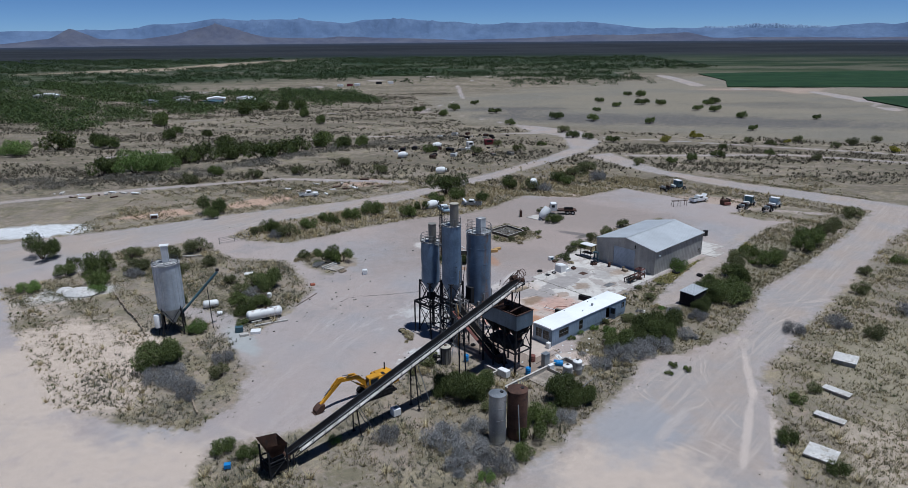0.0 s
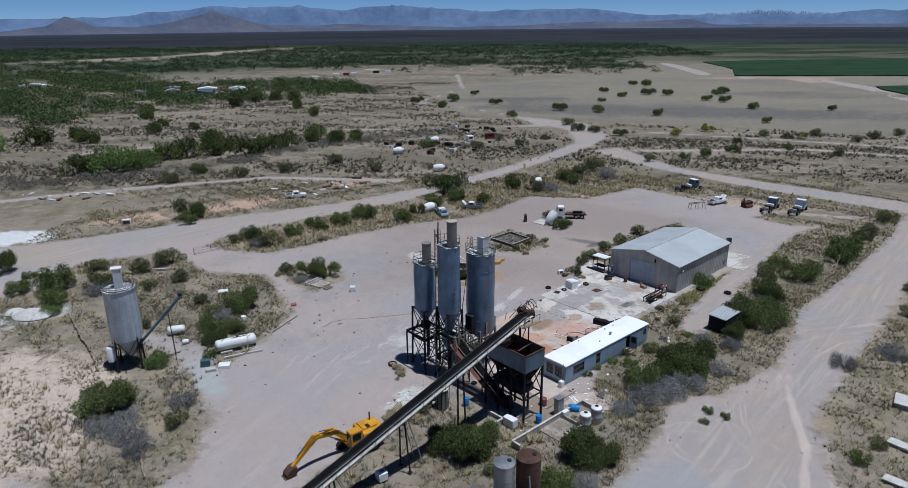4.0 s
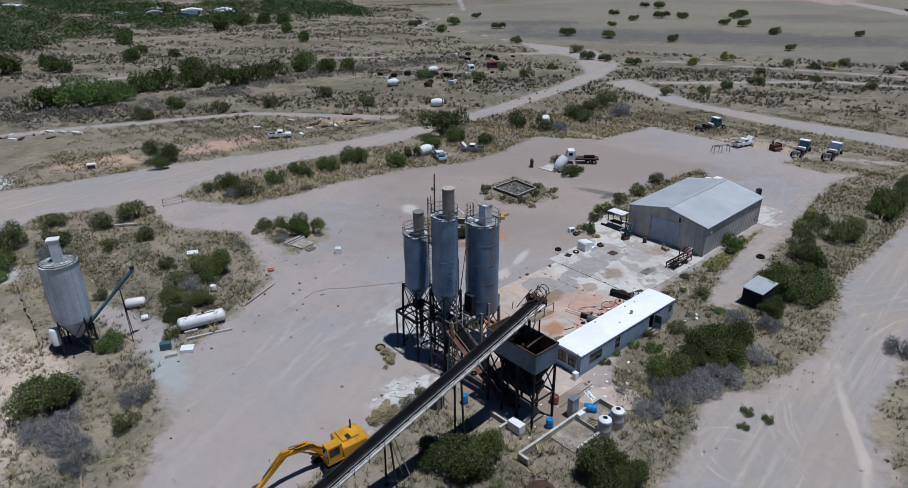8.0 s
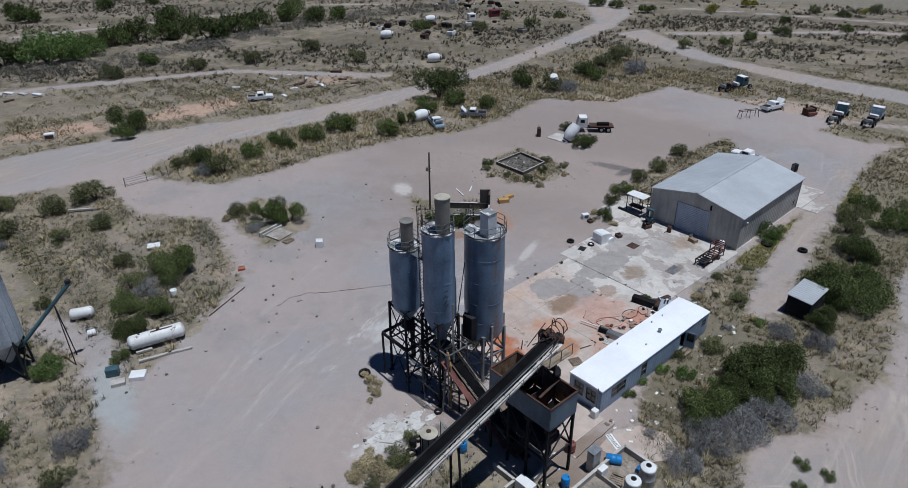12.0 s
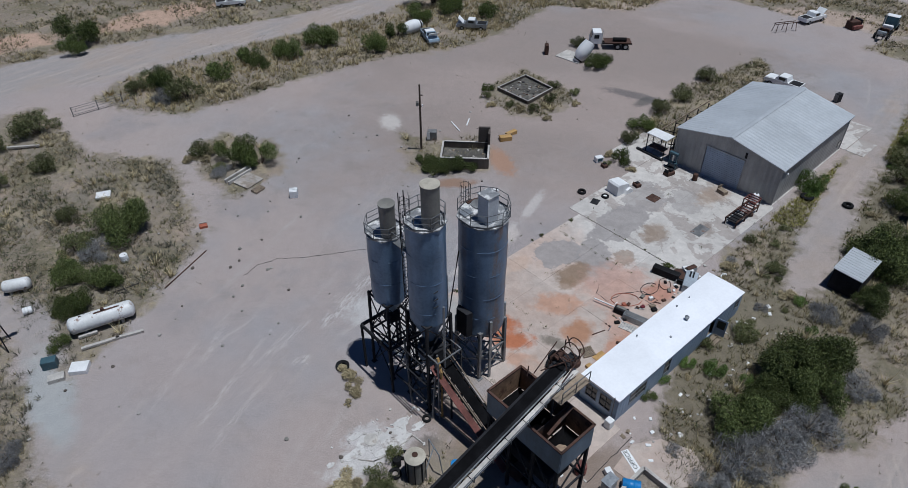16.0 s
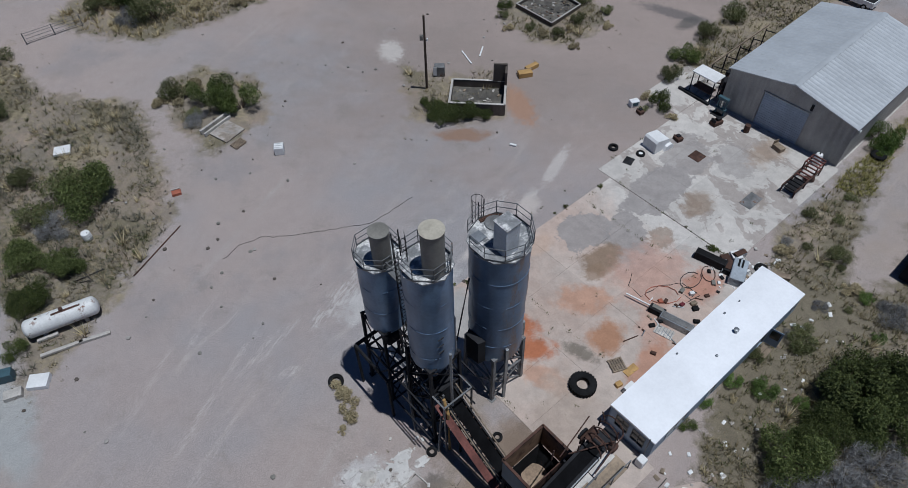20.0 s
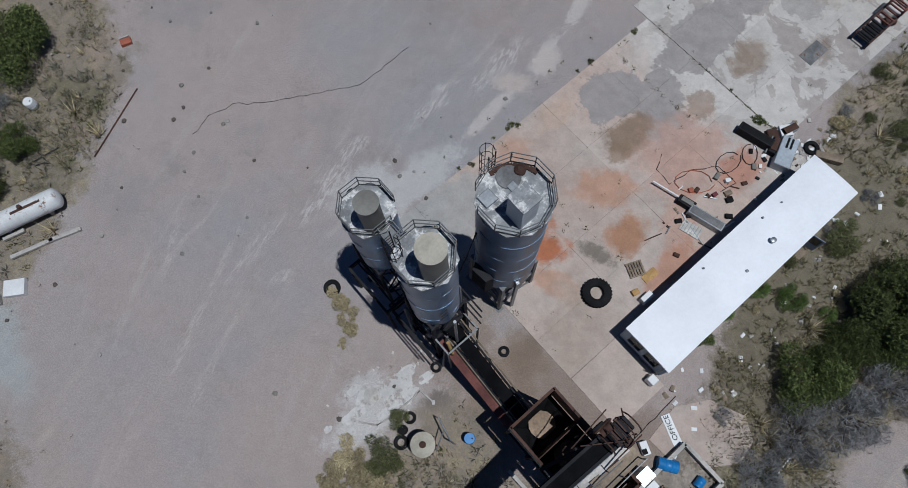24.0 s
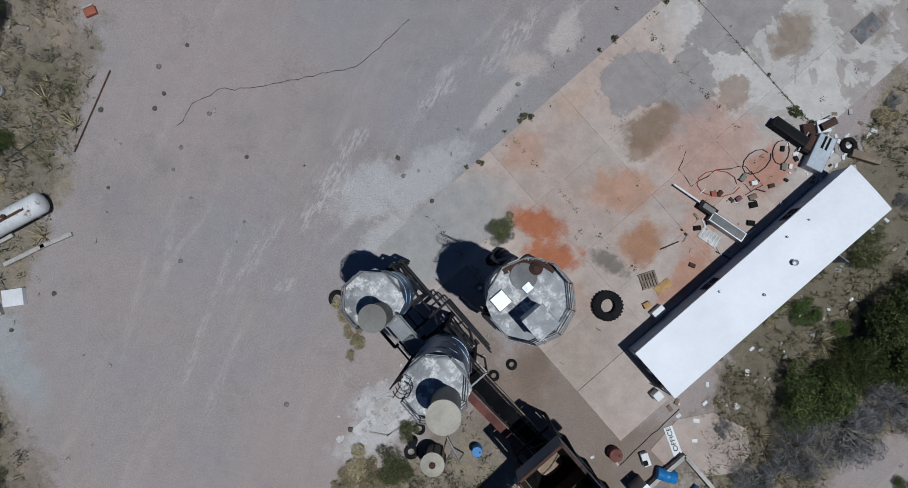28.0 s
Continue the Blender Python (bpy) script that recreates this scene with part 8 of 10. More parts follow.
cabinet("red_case", 17.2, 3.3, 35, (0.4, 0.3, 0.25), MAROON, "dark red tool case among hoses", "case")
cabinet("dark_box", 18.2, 2.9, 15, (0.5, 0.4, 0.3), RUBBER, "dark plastic box by the trailer wall", "box")
cabinet("white_bucket", 18.2, 4.4, 15, (0.4, 0.3, 0.35), WHITE, "white square bucket on the slab", "bucket")
cabinet("yard_crate", 5.4, 34.8, 15, (1.6, 0.8, 0.6), OCHRE, "ochre wooden crate beside the ruin", "crate", (("board", (0.1, 0.6, 0.4), (1.8, 0.25, 0.1), WOOD),))
cabinet("yard_crate", 6.2, 36.2, 40, (1.7, 0.6, 0.5), OCHRE, "pale ochre timber bundle beside the ruin", "timber")
cabinet("fuel_cabinet", -4.3, 35.0, 0, (1.2, 0.9, 1.2), DIM_STEEL, "dark grey metal cabinet near the pole", "cabinet", (("white_door", (-0.5, -0.47, 0.7), (0.4, 0.03, 1.1), WHITE),))
cabinet("white_bottle", 3.8, 22.8, -20, (0.7, 0.25, 0.22), WHITE, "white plastic container lying on gravel", "container")
cabinet("scrap_sheet", -32.9, -5.2, 10, (1.5, 1.2, 0.45), WHITE, "crumpled white plastic bag in weeds", "bag")
cabinet("stone_block", -34.4, -6.3, 25, (1.3, 0.8, 0.4), PAD, "pale concrete block in weeds", "block")
cabinet("blue_engine", -35.6, -4.9, 20, (1.2, 0.8, 0.9), TEAL, "small teal engine unit in weeds", "engine")
cabinet("white_cloth", -42.4, 21.1, 20, (1.6, 1.3, 0.25), WHITE, "white sheet lying over brush", "sheet")
cabinet("blue_bin", -25.6, -38.8, 15, (0.7, 0.6, 0.5), BLUE_PLASTIC, "pale blue plastic bin in dry grass", "bin")
cabinet("chair_frame", 30.3, 22.7, 30, (0.7, 1.1, 0.5), WOOD, "small brown bench by the hall door", "bench", (("back", (0, 0.5, 0.65), (0.7, 0.06, 0.5), WOOD),))
cabinet("rusty_plate", 22.05, 21.5, 43, (1.35, 1.25, 0.09), RUST, "square rusty drain plate set in the slab", "plate")
cabinet("rusty_plate", 15.2, 20.7, 60, (1.1, 0.9, 0.08), DARK_STEEL, "dark steel grate lying on concrete", "plate")
cabinet("rusty_plate", 25.8, 15.4, 43, (2.1, 1.2, 0.09), DIM_STEEL, "dark rusty drain plate in the slab", "plate")
for x, y, s in ((20.6, 24.0, 0.7), (17.4, 28.3, 0.6)):
    cabinet("scrap_heap", x, y, 30, (s, s * 1.2, s * 0.6), RUST, "small heap of rusty machine parts", "scrap", (("flywheel", (0.1, 0.1, s * 0.65), (s * 0.6, s * 0.5, 0.15), DARK_STEEL), ("shaft", (0, s * 0.4, s * 0.4), (0.1, s, 0.1), RUST)))
cabinet("white_unit", 16.9, 29.6, 20, (1.0, 0.7, 0.7), WHITE, "white machine casing among weeds", "casing", (("blue_panel", (0, -0.36, 0.4), (0.6, 0.03, 0.4), TEAL),))

# truck bonnet standing on the slab
hd = thing("truck_bonnet", 18.2, 23.0, 0, 35, "white truck bonnet standing on the concrete slab", "bonnet")
part("shell", side_prism(bmesh.new(), [(-1.0, 0.0), (1.0, 0.0), (1.0, 0.7), (0.7, 1.25), (-0.8, 1.5), (-1.0, 1.3)], -0.85, 0.85), WHITE, hd)
for y in (-0.9, 0.9):
    part("mudguard", side_prism(bmesh.new(), [(0.1, 0.0), (0.3, 0.55), (0.8, 0.7), (1.25, 0.45), (1.3, 0.0)], y - 0.25, y + 0.25), WHITE, hd)
part("grille", box(bmesh.new(), (1.02, 0, 0.4), (0.05, 1.1, 0.5)), DARK_STEEL, hd)

# pallet and bench beside the trailer
pl = thing("wooden_pallet", 11.2, -2.5, 0.06, 20, "weathered wooden pallet on the stained slab", "pallet")
for k in range(6):
    part("board", box(bmesh.new(), (-0.5 + 0.2 * k, 0, 0.13), (0.13, 1.1, 0.025)), WOOD, pl)
for y in (-0.5, 0, 0.5):
    part("runner", box(bmesh.new(), (0, y, 0.06), (1.2, 0.1, 0.1)), WOOD, pl)
yb = thing("plywood_sheet", 12.2, -2.9, 0.06, 40, "yellowish plywood offcut on the slab", "sheet")
part("sheet", box(bmesh.new(), (0, 0, 0.03), (1.2, 0.6, 0.04)), OCHRE, yb)

# rusty rack on the slab's edge
rk = on_site("steel_rack", 34.6, -7.9, 0, 0, "rusty red steel trestle rack with dark channels", "rack")
for y in (-0.75, 0.75):
    part("long_rail", beam(bmesh.new(), (-3.2, y, 1.0), (3.0, y, 1.0), 0.16, 0.24), RUST, rk)
    for x in (-3.0, -0.6, 1.2, 2.9):
        part("leg", beam(bmesh.new(), (x, y, 0), (x, y, 1.1 if x < 1 else 2.1), 0.13), RUST, rk)
    part("upper_rail", beam(bmesh.new(), (1.1, y, 2.1), (3.0, y, 2.1), 0.14), RED_RUST, rk)
for k in range(9):
    part("cross_bar", beam(bmesh.new(), (-3.0 + 0.72 * k, -0.75, 1.1), (-3.0 + 0.72 * k, 0.75, 1.1), 0.13), DARK_STEEL if k < 4 else RED_RUST, rk)
for k in range(4):
    part("upper_bar", beam(bmesh.new(), (1.2 + 0.58 * k, -0.8, 2.2), (1.2 + 0.58 * k, 0.8, 2.2), 0.12), RED_RUST, rk)
part("tray", box(bmesh.new(), (-1.6, 0, 0.6), (2.4, 1.2, 0.12)), DARK_STEEL, rk)
rk.scale = (0.78, 0.85, 0.85)
rk.location = site(34.9, -8.0)

# pump and press by the hall's front
pm = on_site("hydraulic_press", 38.0, 3.2, 0, 0, "blue steel workshop press by the hall wall", "press")
for y in (-0.45, 0.45):
    part("column", beam(bmesh.new(), (0, y, 0), (0, y, 2.1), 0.16), TEAL, pm)
part("head", box(bmesh.new(), (0, 0, 2.05), (0.4, 1.2, 0.3), bevel=0.03), TEAL, pm)
part("bed", box(bmesh.new(), (0, 0, 0.8), (0.4, 1.2, 0.2), bevel=0.03), TEAL, pm)
part("ram", rod(bmesh.new(), (0, 0, 1.0), (0, 0, 1.95), 0.1, n=12), CHROME, pm)
part("foot", box(bmesh.new(), (0, 0, 0.06), (1.2, 1.4, 0.12)), DARK_STEEL, pm)
cabinet("dark_locker", 53.6, 46.4, 30, (0.9, 0.7, 1.3), DARK_STEEL, "dark steel locker behind the hall", "locker", (("door", (-0.46, 0, 0.65), (0.03, 0.6, 1.1), DIM_STEEL),))
cabinet("pump_set", 25.0, 26.6, 30, (1.2, 0.8, 0.5), RUST, "rusty pump set on the slab", "pump", (("motor", (0.2, 0, 0.6), (0.5, 0.4, 0.35), DARK_STEEL), ("wheel", (-0.5, 0, 0.6), (0.15, 0.6, 0.5), DARK_STEEL)))

# canopy beside the hall
cp = on_site("canopy", 39.6, 6.4, 0, 0, "small flat white canopy on thin posts beside the hall", "canopy")
part("sheet", box(bmesh.new(), (0, 0, 2.7), (1.8, 2.9, 0.1)), WHITE, cp)
for x in (-0.7, 0.7):
    for y in (-1.3, 1.3):
        part("post", beam(bmesh.new(), (x, y, 0), (x, y, 2.66), 0.09), DARK_STEEL, cp)
part("low_beam", beam(bmesh.new(), (-1.2, -1.6, 0.15), (-1.0, 2.4, 0.15), 0.3, 0.3), DARK_STEEL, cp)
part("work_table", box(bmesh.new(), (0, 0, 0.9), (1.2, 2.2, 0.08)), RUST, cp)

# scrap leaning along the hall's long west wall
for k in range(13):
    p = site(41 + 1.2 * k, 4.9 + 0.5 * math.sin(k * 2.1))
    s = 0.5 + 0.35 * abs(math.sin(k * 1.7))
    cabinet("machine_scrap", p.x, p.y, 40 + 37 * k, (s * 1.3, s, s * (1.0 + 0.5 * (k % 3))), (RUST, DARK_STEEL, CAP_GREY)[k % 3], "old machine part leaning along the hall's side wall", "scrap", (("arm", (0.1, s * 0.6, s * 0.7), (0.12, s * 1.3, 0.12), RUST),))

# ---- shed ----
sh = thing("small_shed", 38.3, 7.2, 0, 44, "small dark shed with a pale flat metal roof under bushes", "shed")
for name, c, s in (("wall", (-2.1, 0), (0.08, 2.5)), ("wall", (2.1, 0), (0.08, 2.5)), ("wall", (0, -1.25), (4.12, 0.08)), ("wall", (0, 1.25), (4.12, 0.08))):
    part(name, box(bmesh.new(), (*c, 1.12), (*s, 2.24)), DARK_STEEL, sh)
roof = part("roof", box(bmesh.new(), (0, 0, 2.34), (4.6, 2.8, 0.07), pose(0, 0, 0, 3, 0, 0)), SHED_ROOF, sh, "pale flat sheet-metal roof")
for k in range(11):
    part("roof_rib", box(bmesh.new(), (-2.1 + 0.42 * k, 0, 2.385), (0.05, 2.8, 0.03), pose(0, 0, 0, 3, 0, 0)), SHED_ROOF, roof)
part("door", box(bmesh.new(), (-2.15, 0.2, 0.98), (0.05, 0.9, 1.95)), DARK_STEEL, sh)

# ---- pole with its lamp box ----
po = thing("utility_pole", -5.6, 32.4, 0, 0, "tall brown wooden utility pole with a meter box", "pole")
part("mast", rod(bmesh.new(), (0, 0, 0), (0.1, -0.5, 9.2), 0.15, 0.11, 12), BARK, po)
part("meter_box", box(bmesh.new(), (-0.25, -0.42, 6.6), (0.35, 0.3, 0.55), bevel=0.03), CAP_GREY, po)
part("insulator", rod(bmesh.new(), (0.35, -0.4, 6.2), (0.35, -0.4, 6.5), 0.07, n=10), WHITE, po)
part("insulator_arm", beam(bmesh.new(), (0.05, -0.4, 6.25), (0.4, -0.4, 6.25), 0.05), DARK_STEEL, po)

# ---- ruined rooms ----
def ruin(x, y, turn, w, d, walls, label, h=0.5, floor_mat=PAD, wall_mat=BLOCK, th=0.2):
    r = thing("ruin", x, y, 0, turn, label, "ruin", "ruined foundations")
    part("floor_slab", box(bmesh.new(), (0, 0, 0.04), (w, d, 0.12)), floor_mat, r)
    for a, b, hh in walls:
        part("wall_run", beam(bmesh.new(), (*a, hh / 2), (*b, hh / 2), th, hh), wall_mat, r)
        part("wall_top", beam(bmesh.new(), (*a, hh + 0.02), (*b, hh + 0.02), th + 0.04, 0.05), PAD, r)
    return r


f1 = ruin(9.3, 48.2, 0, 0.1, 0.1, (), "low broken block foundation full of rubble in weeds")
pts = [(4.8, 49.7), (9.2, 54.1), (12.9, 49.6), (9.0, 45.2)]
for (ax, ay), (bx, by) in zip(pts, pts[1:] + pts[:1]):
    part("wall_run", beam(bmesh.new(), (ax - 9.3, ay - 48.2, 0.22), (bx - 9.3, by - 48.2, 0.22), 0.18, 0.44), DARK_BLOCK, f1)
    part("wall_top", beam(bmesh.new(), (ax - 9.3, ay - 48.2, 0.45), (bx - 9.3, by - 48.2, 0.45), 0.2, 0.04), BLOCK, f1)
part("rubble_floor", prism(bmesh.new(), [(x - 9.3, y - 48.2) for x, y in pts[::-1]], -0.1, 0.06), DARK_PAD, f1, "dark sooty floor")
rub = random.Random(3)
for k in range(90):
    a, b = rub.uniform(-0.46, 0.46), rub.uniform(-0.46, 0.46)
    c = Vector((-0.4, 1.4, 0)) + Vector((3.9, -4.3, 0)) * a + Vector((3.9, 4.3, 0)) * b
    s = rub.uniform(0.1, 0.3)
    part("rubble", box(bmesh.new(), (c.x, c.y, s * 0.2), (s * 1.4, s, s * 0.5), pose(0, 0, 0, rub.uniform(-25, 25), rub.uniform(-25, 25), rub.uniform(0, 180))), (DARK_BLOCK, RUST, DARK_STEEL, WOOD, DARK_BLOCK, BLOCK)[k % 6], f1)

f2 = ruin(0.1, 30.2, -3, 6.0, 4.8, (((-2.95, -2.35), (2.95, -2.35), 1.4), ((2.95, -2.35), (2.95, 2.35), 1.4), ((-2.95, -2.35), (-2.95, 2.35), 1.0), ((-2.95, 2.35), (2.95, 2.35), 1.0)), "roofless dark block room with a dusty floor and one high corner", floor_mat=DARK_PAD, wall_mat=DARK_BLOCK)
part("high_corner", box(bmesh.new(), (2.3, 2.37, 1.6), (1.5, 0.25, 3.2)), DARK_BLOCK, f2)
part("high_corner", box(bmesh.new(), (2.96, 1.6, 1.5), (0.25, 1.3, 3.0)), DARK_BLOCK, f2)
for k in range(14):
    part("rubble", box(bmesh.new(), (rub.uniform(-2.5, 2.6), rub.uniform(-1.9, 1.9), 0.14), (rub.uniform(0.15, 0.5), 0.2, 0.14), pose(0, 0, 0, 0, 0, rub.uniform(0, 180))), (PAD, BLOCK, WOOD)[k % 3], f2)
for k in range(8):
    part("pilaster", box(bmesh.new(), (-2.5 + 0.72 * k, -2.48, 0.7), (0.16, 0.08, 1.4)), DARK_BLOCK, f2)
for x, y, t, l in ((-1.3, 38.3, 115, 2.8), (0.4, 39.5, 80, 2.0)):
    w = thing("plank", x, y, 0.05, t, "pale white plank lying on gravel", "plank", "loose planks")
    part("board", box(bmesh.new(), (0, 0, 0.03), (l, 0.16, 0.06)), WHITE, w)
for x, y, t, l in ((-32.4, -2.2, 28, 3.2), (-30.2, -1.1, 25, 2.4), (-57.8, 32.0, 10, 4.0), (-34, -1.2, 30, 1.6)):
    w = thing("plank", x, y, 0.02, t, "pale weathered beam lying in dry grass", "plank", "loose planks")
    part("board", box(bmesh.new(), (0, 0, 0.12), (l, 0.3, 0.24), bevel=0.02), PAD, w)
pd = thing("gas_pad", -26.4, 24.4, 0, -32, "small concrete pad with a low kerb and a grate", "pad")
part("slab", box(bmesh.new(), (0.0, 0.2, 0.06), (2.9, 2.6, 0.14), bevel=0.02), DUSTY_PAD, pd)
part("kerb", beam(bmesh.new(), (-1.8, -1.6, 0.25), (-1.8, 2.4, 0.25), 0.25, 0.5), PAD, pd)
part("kerb", beam(bmesh.new(), (-1.2, -1.6, 0.2), (-1.2, 2.0, 0.2), 0.2, 0.4), PAD, pd)
for k in range(7):
    part("grate_bar", box(bmesh.new(), (2.3 + 0.14 * k, -0.6, 0.2), (0.06, 1.4, 0.2)), WOOD, pd)

# white slabs across the eastern road
for x, y, t, w, d, h in ((52.4, -14.6, -35, 3.0, 2.9, 0.75), (47.0, -22.8, -50, 3.3, 1.3, 0.35), (43.0, -28.9, -45, 3.4, 1.2, 0.3), (38.5, -36.0, -40, 3.1, 2.9, 0.3)):
    c = thing("concrete_cover", x, y, 0, t, "pale concrete cover slab in dry brush", "slab", "pale slabs across the road")
    part("base", box(bmesh.new(), (0, 0, h / 2 - 0.05), (w - 0.3, d - 0.3, h - 0.1)), BLOCK, c)
    part("cover", box(bmesh.new(), (0, 0, h), (w, d, 0.14), bevel=0.02), WORN_WHITE, c)

# ---- cables, sticks and hoses on the ground ----
def ground_line(name, pts, r, mat, label, category, wob=0.0, seed=1):
    rr = random.Random(seed)
    out = []
    for (ax, ay), (bx, by) in zip(pts, pts[1:]):
        n = max(2, int(math.hypot(bx - ax, by - ay) / 0.5))
        for k in range(n):
            out.append((ax + (bx - ax) * k / n + rr.uniform(-wob, wob), ay + (by - ay) * k / n + rr.uniform(-wob, wob), r))
    out.append((*pts[-1], r))
    ob = thing(name, 0, 0, 0, 0, label, category)
    part("line", wire(bmesh.new(), out, r), mat, ob)


ground_line("cable", [(-22.0, 7.2), (-21.0, 9.0), (-19.3, 9.9), (-16.5, 10.2), (-13.6, 10.9), (-9.5, 11.8), (-7.6, 13.6), (-5.9, 15.3)], 0.022, CABLE, "thin dark cable lying across the gravel yard", "cable", 0.12)
ground_line("steel_bar", [(-29.3, 5.2), (-27.05, 11.1)], 0.06, RUST, "long rusty steel bar lying on gravel", "bar")
ground_line("wooden_rail", [(-64, 11.7), (-58, 4.0), (-52.7, -2.1), (-49.5, -6.5)], 0.14, WOOD, "fallen grey log fence in the scrub", "fence", 0.15, 3)
ground_line("wooden_rail", [(-41.5, -16.4), (-39, -19.3), (-35.5, -24.0), (-33, -28.4)], 0.14, WOOD, "fallen grey log rail in the scrub", "fence", 0.12, 4)
ground_line("hose", [(13.5, 6.4), (13.2, 5.2), (14.0, 4.0), (15.6, 5.2), (17.6, 5.6), (18.6, 4.6), (18.0, 3.9), (17.2, 4.6), (18.0, 5.2), (18.8, 4.2), (16.8, 3.2)], 0.04, CABLE, "tangled brown hose on the stained slab", "hose", 0.1, 6)
ground_line("hose", [(-36.5, 5.0), (-34.0, 5.6), (-32.5, 4.6), (-34.2, 4.4), (-32.2, 5.9)], 0.05, CABLE, "loose black hose in the weeds", "hose", 0.1, 8)
ground_line("hose", [(-2.6, -12.2), (-3.6, -11.4), (-4.8, -12.6), (-6.4, -13.8), (-7.6, -13.6)], 0.06, PAD, "pale hose looped on the ground", "hose", 0.05, 9)
ground_line("steel_bar", [(9.5, -15.2), (13.5, -11.2)], 0.03, CABLE, "dark cable by the trailer", "cable", 0.05, 11)
ground_line("kerb_line", [(15.0, -21.5), (24.0, -10.8)], 0.05, STEEL_GREY, "rusted fence wire fallen along the brush", "wire", 0.05, 12)

# ---- gate ----
gt = thing("field_gate", -52.5, 42.6, 0, 40, "thin wire field gate with steel posts", "gate")
for x in (-3.4, 0.0, 3.4):
    part("post", rod(bmesh.new(), (x, 0, 0), (x, 0, 1.5), 0.06, n=8), RAIL_STEEL, gt)
for z in (0.3, 0.7, 1.1, 1.4):
    part("wire_bar", rod(bmesh.new(), (-3.4, 0, z), (3.4, 0, z), 0.025, n=6), RAIL_STEEL, gt)


# ---- vehicles ----
def wheel(parent, x, y, r, w):
    t = part("wheel", rod(bmesh.new(), (x, y - w / 2, r), (x, y + w / 2, r), r, n=18), RUBBER, parent)
    part("rim", rod(bmesh.new(), (x, y - w / 2 - 0.01, r), (x, y + w / 2 + 0.01, r), r * 0.55, n=12), STEEL_GREY, t)


def mixer_drum(parent, m, length=3.6, r=1.15):
    prof = [(0.3, -length / 2), (0.75 * r, -length / 2 + 0.05), (0.95 * r, -length * 0.25), (r, 0), (0.92 * r, length * 0.2), (0.55 * r, length * 0.42), (0.45 * r, length / 2), (0.38 * r, length / 2)]
    d = part("mixer_drum", shift(lathe(bmesh.new(), prof, 26), m), WHITE, parent, "white concrete mixer drum")
    part("drum_ring", shift(lathe(bmesh.new(), [(r * 0.62, length * 0.38), (r * 0.68, length * 0.38), (r * 0.68, length * 0.43), (r * 0.6, length * 0.43)], 26, False), m), DARK_STEEL, d)
    part("drum_mouth", shift(rod(bmesh.new(), (0, 0, length / 2 - 0.02), (0, 0, length / 2 + 0.03), 0.36 * r, n=18), m), TEAL, d)
    return d


def loose_drum(x, y, turn, tilt, label, z=1.0):
    zz = float(height_at(np.array([x]), np.array([y]))[0])
    t = thing("mixer_drum", x, y, zz, turn, label, "mixer drum", "loose mixer drums")
    mixer_drum(t, pose(0, 0, z, 0, tilt, 0))
    for s in (-0.9, 0.7):
        part("chock", box(bmesh.new(), (s, 0, 0.12), (0.3, 1.4, 0.35)), WOOD, t)


loose_drum(19.2, 93.4, 70, 155, "white mixer drum standing aslant in dry grass", 1.6)
loose_drum(18.8, 60.4, 200, 145, "white mixer drum tilted on a small pad", 1.55)
loose_drum(-12.4, 163.5, 20, 85, "white mixer drum lying on a scrap heap", 1.2)
loose_drum(-23.8, 140, 10, 85, "white mixer drum lying in the scrub", 1.1)
loose_drum(-9.0, 117.5, 5, 85, "white mixer drum lying by the road", 1.1)
loose_drum(-9.6, 73.0, 30, 80, "grey-white mixer drum lying behind a parked pickup", 1.0)
pdd = thing("drum_pad", 17.4, 61.9, 0, -43, "pale concrete pad beside the mixer drum", "pad")
part("slab", box(bmesh.new(), (0, 0, 0.06), (4.6, 3.4, 0.14), bevel=0.02), PAD, pdd)
cabinet("pad_frame", 13.2, 63.2, 0, (0.6, 1.2, 1.6), RUST, "rusty steel frame beside the pad", "frame", (("arm", (0, 0.5, 1.7), (0.1, 1.0, 0.12), RUST),))


